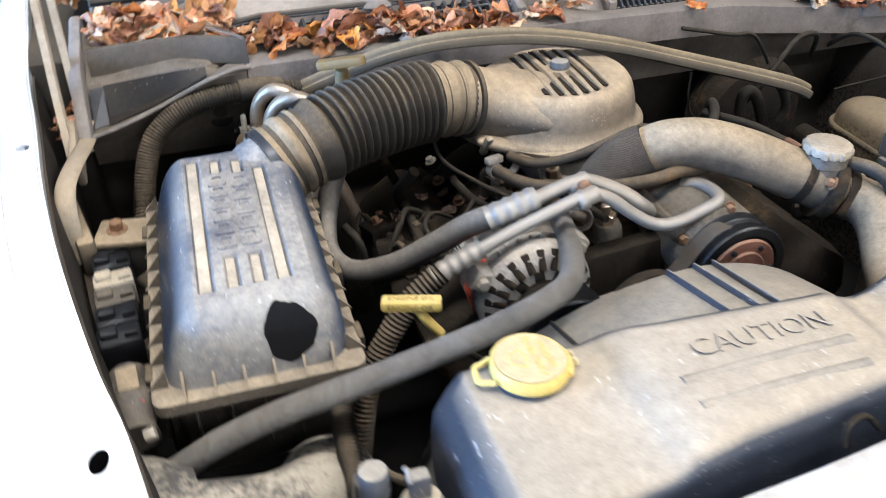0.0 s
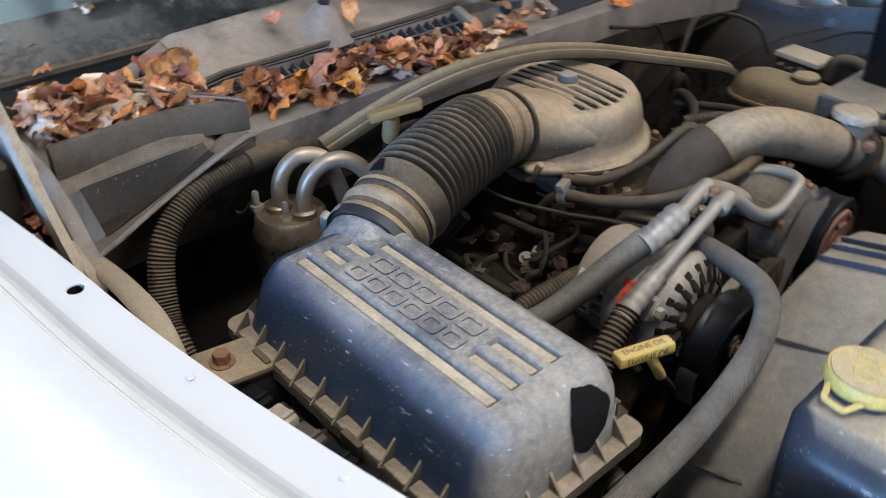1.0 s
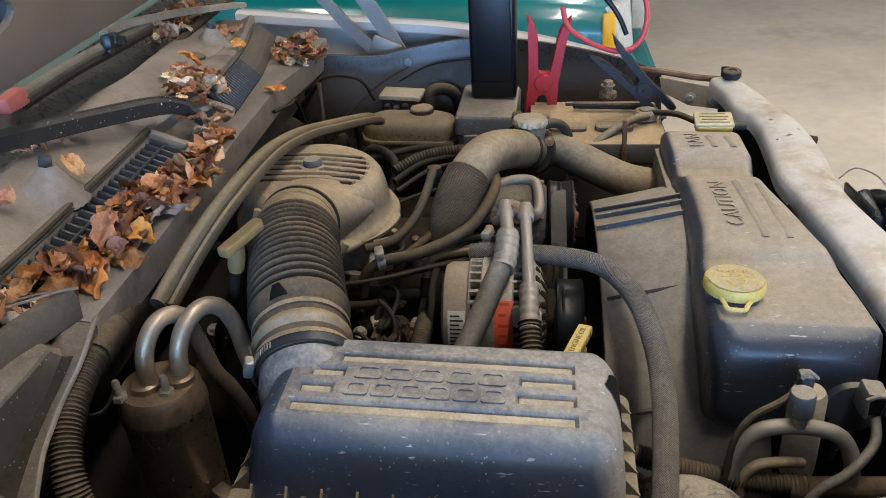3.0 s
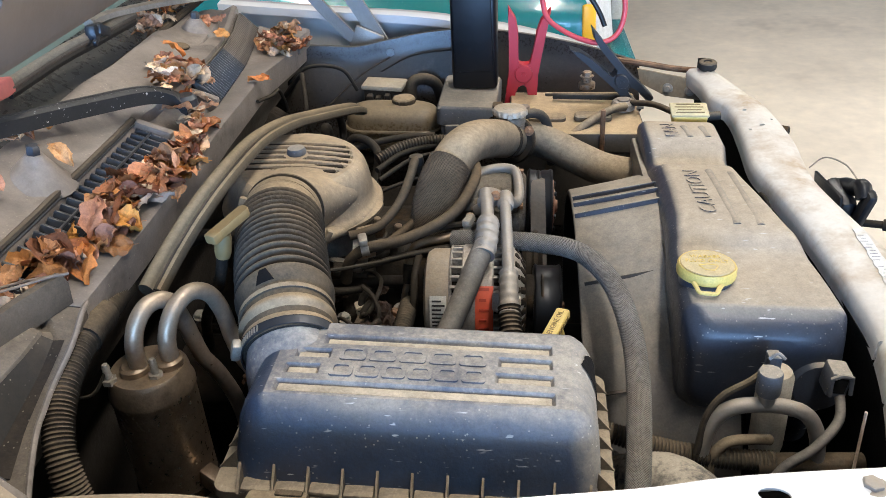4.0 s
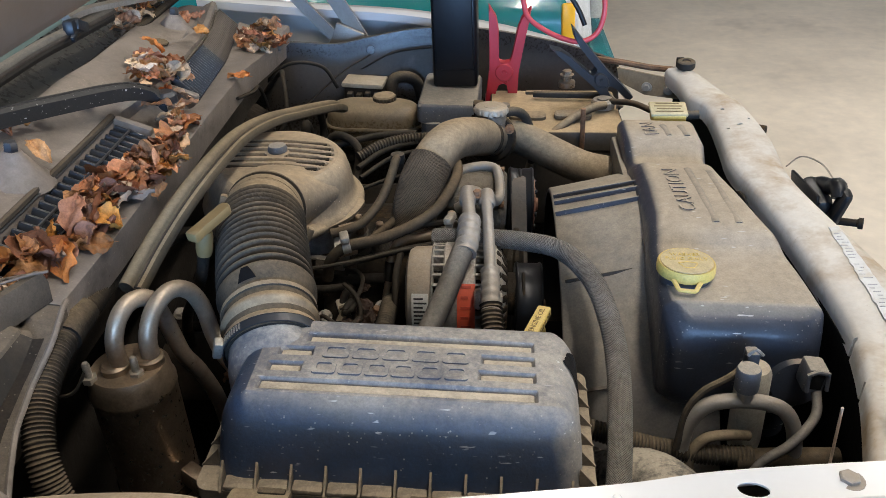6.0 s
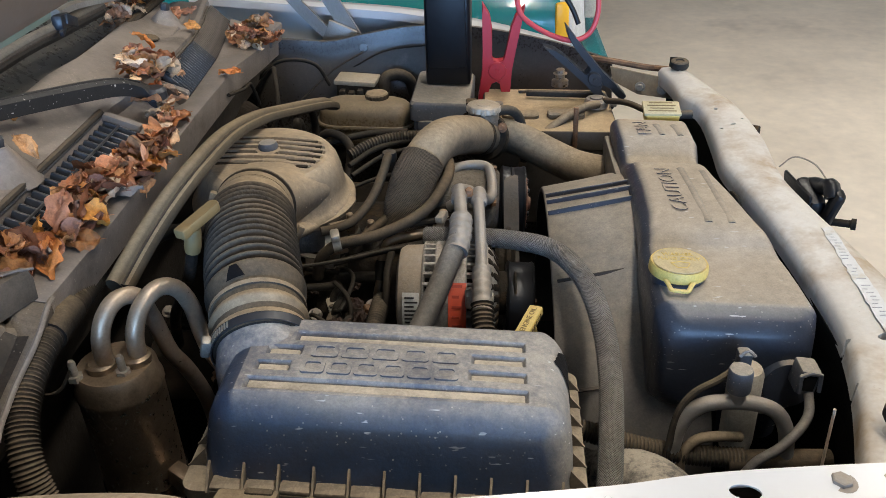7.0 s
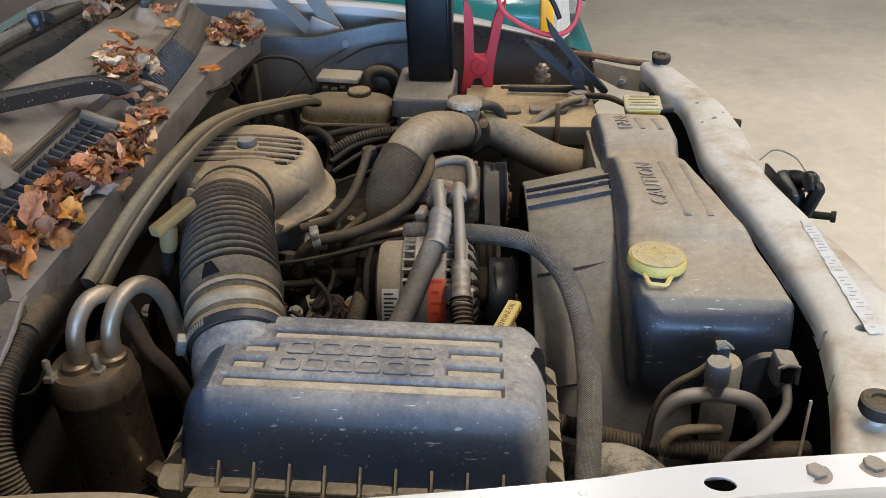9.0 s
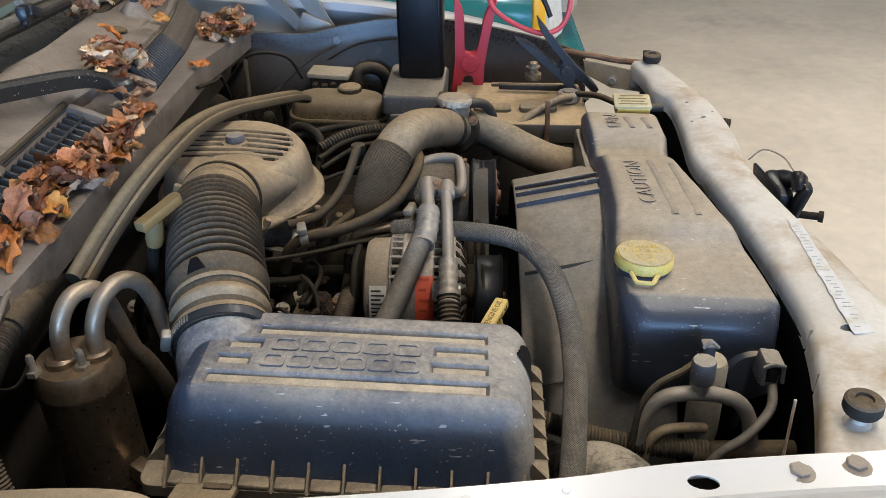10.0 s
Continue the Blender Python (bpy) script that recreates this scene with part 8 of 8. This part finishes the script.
part("bumper", rect_stack(pose(0.48, 2.6, 0.40), [(0.22, 0.73, 0.12, 0.0), (0.25, 0.745, 0.12, 0.06), (0.25, 0.745, 0.12, 0.18), (0.22, 0.73, 0.12, 0.21)]), M_TEAL, car)
for x in (-0.15,):
    for y in (1.98, 3.22):
        w = part("wheel", lathe([(0.19, -0.10), (0.31, -0.10), (0.33, -0.07), (0.33, 0.07), (0.31, 0.10), (0.19, 0.10)], aim((x, y, 0.33), (0, 1, 0)), 36), M_RUBBER_DARK, car, "black tyre")
        part("rim", lathe([(0, 0.06), (0.05, 0.07), (0.19, 0.05), (0.19, -0.05), (0, -0.05)], aim((x, y, 0.33), (0, -1, 0)), 28), M_ALU, w)

# ---- dry leaves on the cowl ----


def cowl_height(x, y):
    sec = cowl_section(y)[2:13]
    return float(np.interp(-x, [-q[0] for q in sec], [q[1] for q in sec]))


def leaf_mesh(seed, mat):
    """A dry leaf: pointed oval with a toothed edge, raised midrib and side veins, curled and crumpled."""
    r = random.Random(seed)
    n, w = 17, 12
    length, width = r.uniform(0.044, 0.068), r.uniform(0.029, 0.046)
    fold, bend, twist = r.uniform(-0.5, 0.9), r.uniform(-0.9, 1.3), r.uniform(-0.8, 0.8)
    curl, ruffle = r.uniform(0.2, 1.2) * r.choice((-1, 1)), r.uniform(0.0015, 0.0035)
    rise, fall, lobes, crease = r.uniform(0.5, 0.8), r.uniform(0.85, 1.25), r.choice((0.05, 0.10, 0.22)), r.uniform(0.3, 0.8)
    peak = (rise / (rise + fall)) ** rise * (fall / (rise + fall)) ** fall
    bm = bmesh.new()
    rows = []
    ang, cx, cz = 0.0, 0.0, 0.0
    for i in range(n):
        t = i / (n - 1)
        half = 0.0006 + width / 2 * (t + 0.004) ** rise * max(0.0, 1 - t) ** fall / peak * (1 + 0.06 * (i % 2) + lobes * math.sin(t * 17 + seed))
        row = []
        for j in range(w + 1):
            u = 2 * j / w - 1
            a = curl * abs(u) * 0.9
            y = math.copysign(half * (math.sin(a) / a * abs(u) if abs(a) > 0.01 else abs(u)), u)
            lift = half * abs(u) * math.sin(0.55 * fold) + half * abs(u) * (1 - math.cos(a)) / (a if abs(a) > 0.01 else 1)
            vein = 0.0011 * abs(math.sin(math.pi * (6.5 * t - 2.2 * abs(u)))) * abs(u) ** 0.5 - 0.0008 * (abs(u) < 0.05)
            lift += 0.004 * abs(math.sin(5 * (t * crease + u * (1 - crease)) + seed)) + 0.006 * noise.noise(V(4.5 * t, 2.2 * u, 3.7 * seed)) + 0.003 * noise.noise(V(11 * t, 5 * u, 1.3 * seed)) + vein + ruffle * (math.sin(6 * t + 4 * u + seed) * abs(u) + 0.5 * math.sin(15 * t * (1 + 0.3 * u) + 2 * seed) + 0.35 * math.sin(8 * u + 19 * t + seed))
            tw = twist * (t - 0.4)
            y, lift = y * math.cos(tw) - lift * math.sin(tw), y * math.sin(tw) + lift * math.cos(tw)
            row.append(bm.verts.new(V(cx - math.sin(ang) * lift, y, cz + math.cos(ang) * lift)))
        rows.append(row)
        ang += bend / n * (0.4 + 1.2 * t)
        cx += math.cos(ang) * length / n
        cz += math.sin(ang) * length / n
    for a, b in zip(rows, rows[1:]):
        for j in range(w):
            bm.faces.new((a[j], a[j + 1], b[j + 1], b[j]))
    bmesh.ops.translate(bm, verts=bm.verts[:], vec=(-cx / 2, 0, -cz / 3))
    add_tube(bm, [(-cx / 2 - 0.006, 0.001, -cz / 3), (-cx / 2 - 0.002, 0, -cz / 3), (-cx / 2 + 0.002, 0, -cz / 3)], 0.0006, seg=4, step=0.003)
    return mesh_from("leaf", bm, mat, 80)


LEAVES = [leaf_mesh(s, M_LEAF) for s in range(18)] + [leaf_mesh(20 + s, M_LEAF_RED) for s in range(6)] + [leaf_mesh(40 + s, M_LEAF_PALE) for s in range(9)]
LEAVES_DARK = [leaf_mesh(70 + s, M_LEAF_DARK) for s in range(6)]
rng = random.Random(11)


def leaf_pile(label, base, spots, tilt=38, kinds=None, size=1.0):
    t = thing("leaf_pile", base, label, "leaves", "fallen leaves on the cowl")
    for x, y, z in spots:
        placed("leaf", rng.choice(kinds or LEAVES), pose(x, y, z, rng.gauss(0, tilt * 0.6), rng.gauss(8, tilt * 0.6), rng.uniform(0, 360)) @ Matrix.Scale(size * rng.uniform(0.62, 0.95), 4), t)


def drift(n, outline, depth, lift=0.008):
    """Spots over the cowl between rows of (y, back x, front x), heaped in the middle."""
    cols = list(zip(*outline))
    out = []
    for k in range(n):
        y = rng.uniform(cols[0][0], cols[0][-1])
        x0, x1 = float(np.interp(y, cols[0], cols[1])), float(np.interp(y, cols[0], cols[2]))
        u = rng.random()
        x = x0 + (x1 - x0) * u
        out.append((x, y, cowl_height(x, y) + lift + depth * (1 - (2 * u - 1) ** 2) * rng.random() ** 1.2))
    return out


leaf_pile("deep drift of curled brown and orange dry leaves", (-0.26, -0.2, 1.12), drift(128, [(-0.47, -0.325, -0.250), (-0.40, -0.300, -0.220), (-0.28, -0.282, -0.208), (-0.18, -0.260, -0.200), (-0.08, -0.238, -0.195), (-0.02, -0.228, -0.205)], 0.022), 34, None, 1.08)
leaf_pile("drift of dark and tan leaves behind the rubber strip", (-0.31, -0.55, 1.13), drift(74, [(-0.66, -0.375, -0.285), (-0.56, -0.365, -0.275), (-0.45, -0.350, -0.255)], 0.022), 38, None, 1.25)
leaf_pile("few curled red-brown leaves on the cowl ledge", (-0.23, 0.08, 1.12), drift(9, [(0.02, -0.235, -0.205), (0.12, -0.265, -0.195)], 0.006))
leaf_pile("small heap of tan and brown leaves by the wiper", (-0.30, 0.23, 1.12), drift(32, [(0.130, -0.305, -0.245), (0.20, -0.345, -0.255), (0.255, -0.350, -0.28)], 0.036))
leaf_pile("small heap of orange leaves in the cowl corner", (-0.25, 0.66, 1.07), drift(44, [(0.55, -0.268, -0.220), (0.66, -0.285, -0.205), (0.78, -0.295, -0.205)], 0.034))
leaf_pile("dry leaves packed against the windshield corner", (-0.44, 0.46, 1.16), [(rng.uniform(-0.47, -0.425), rng.uniform(0.38, 0.62), 1.178 + rng.uniform(0, 0.03)) for _ in range(38)])
leaf_pile("dry leaves scattered along the wiper", (-0.36, -0.05, 1.18), [(-0.335 - 0.15 * q + rng.uniform(-0.015, 0.015), 0.06 - 0.46 * q, 1.178 + 0.05 * q + rng.uniform(0, 0.006)) for q in [rng.random() for _ in range(10)]], 22, None, 0.8)
leaf_pile("brown leaves lying along the foot of the windshield", (-0.50, -0.33, 1.20), [(x, y, 1.172 + 0.65 * (-0.425 - x) + rng.uniform(0.008, 0.03)) for x, y in [(rng.uniform(-0.55, -0.49), rng.uniform(-0.56, -0.25)) for _ in range(48)]], 30)
leaf_pile("dark leaves heaped in the windshield corner", (-0.55, -0.64, 1.17), [(rng.uniform(-0.62, -0.40), rng.uniform(-0.70, -0.60), 1.165 + rng.uniform(0, 0.035)) for _ in range(30)], 40, LEAVES[:25], 0.85)
leaf_pile("leaf scraps packed beside the hood hinge", (-0.30, -0.70, 1.06), [(rng.uniform(-0.45, -0.16), rng.uniform(-0.725, -0.685), 1.04 + rng.uniform(0, 0.04)) for _ in range(26)], 55, LEAVES, 0.5)
leaf_pile("dry leaves caught down behind the engine", (0.02, -0.16, 0.96), [(rng.uniform(-0.06, 0.12), rng.uniform(-0.29, -0.12), 0.905 + rng.uniform(0, 0.03)) for _ in range(22)], 40, LEAVES_DARK, 0.6)
for x, y, dz, turn in ((-0.203, 0.322, 0.008, 200), (-0.318, 0.49, 0.016, 120), (-0.355, 0.60, 0.008, 30), (-0.372, 0.565, 0.010, 300), (-0.335, -0.175, 0.026, 330), (-0.262, 0.07, 0.030, 20), (-0.365, -0.29, 0.024, 80)):
    lf = placed("fallen_leaf", LEAVES[int(abs(x * 1000)) % 16], pose(x, y, (cowl_height(x, y) if y < 0.4 else 1.150 if x < -0.33 else 1.14) + dz, rng.uniform(-12, 12), rng.uniform(-12, 18), turn) @ Matrix.Scale(0.8, 4))
    tagged(lf, "single curled brown leaf lying on the cowl", "leaf", "single leaves on the cowl")
for pts in ([(-0.205, -0.445, 1.156), (-0.25, -0.47, 1.160), (-0.31, -0.525, 1.165), (-0.40, -0.60, 1.170)], [(-0.215, -0.448, 1.157), (-0.27, -0.50, 1.164), (-0.34, -0.53, 1.172)]):
    alone("twig", tube(pts, 0.0016, seg=6, step=0.01), M_TWIG, "thin dry twig lying among the leaves", "twig", "twigs on the cowl")
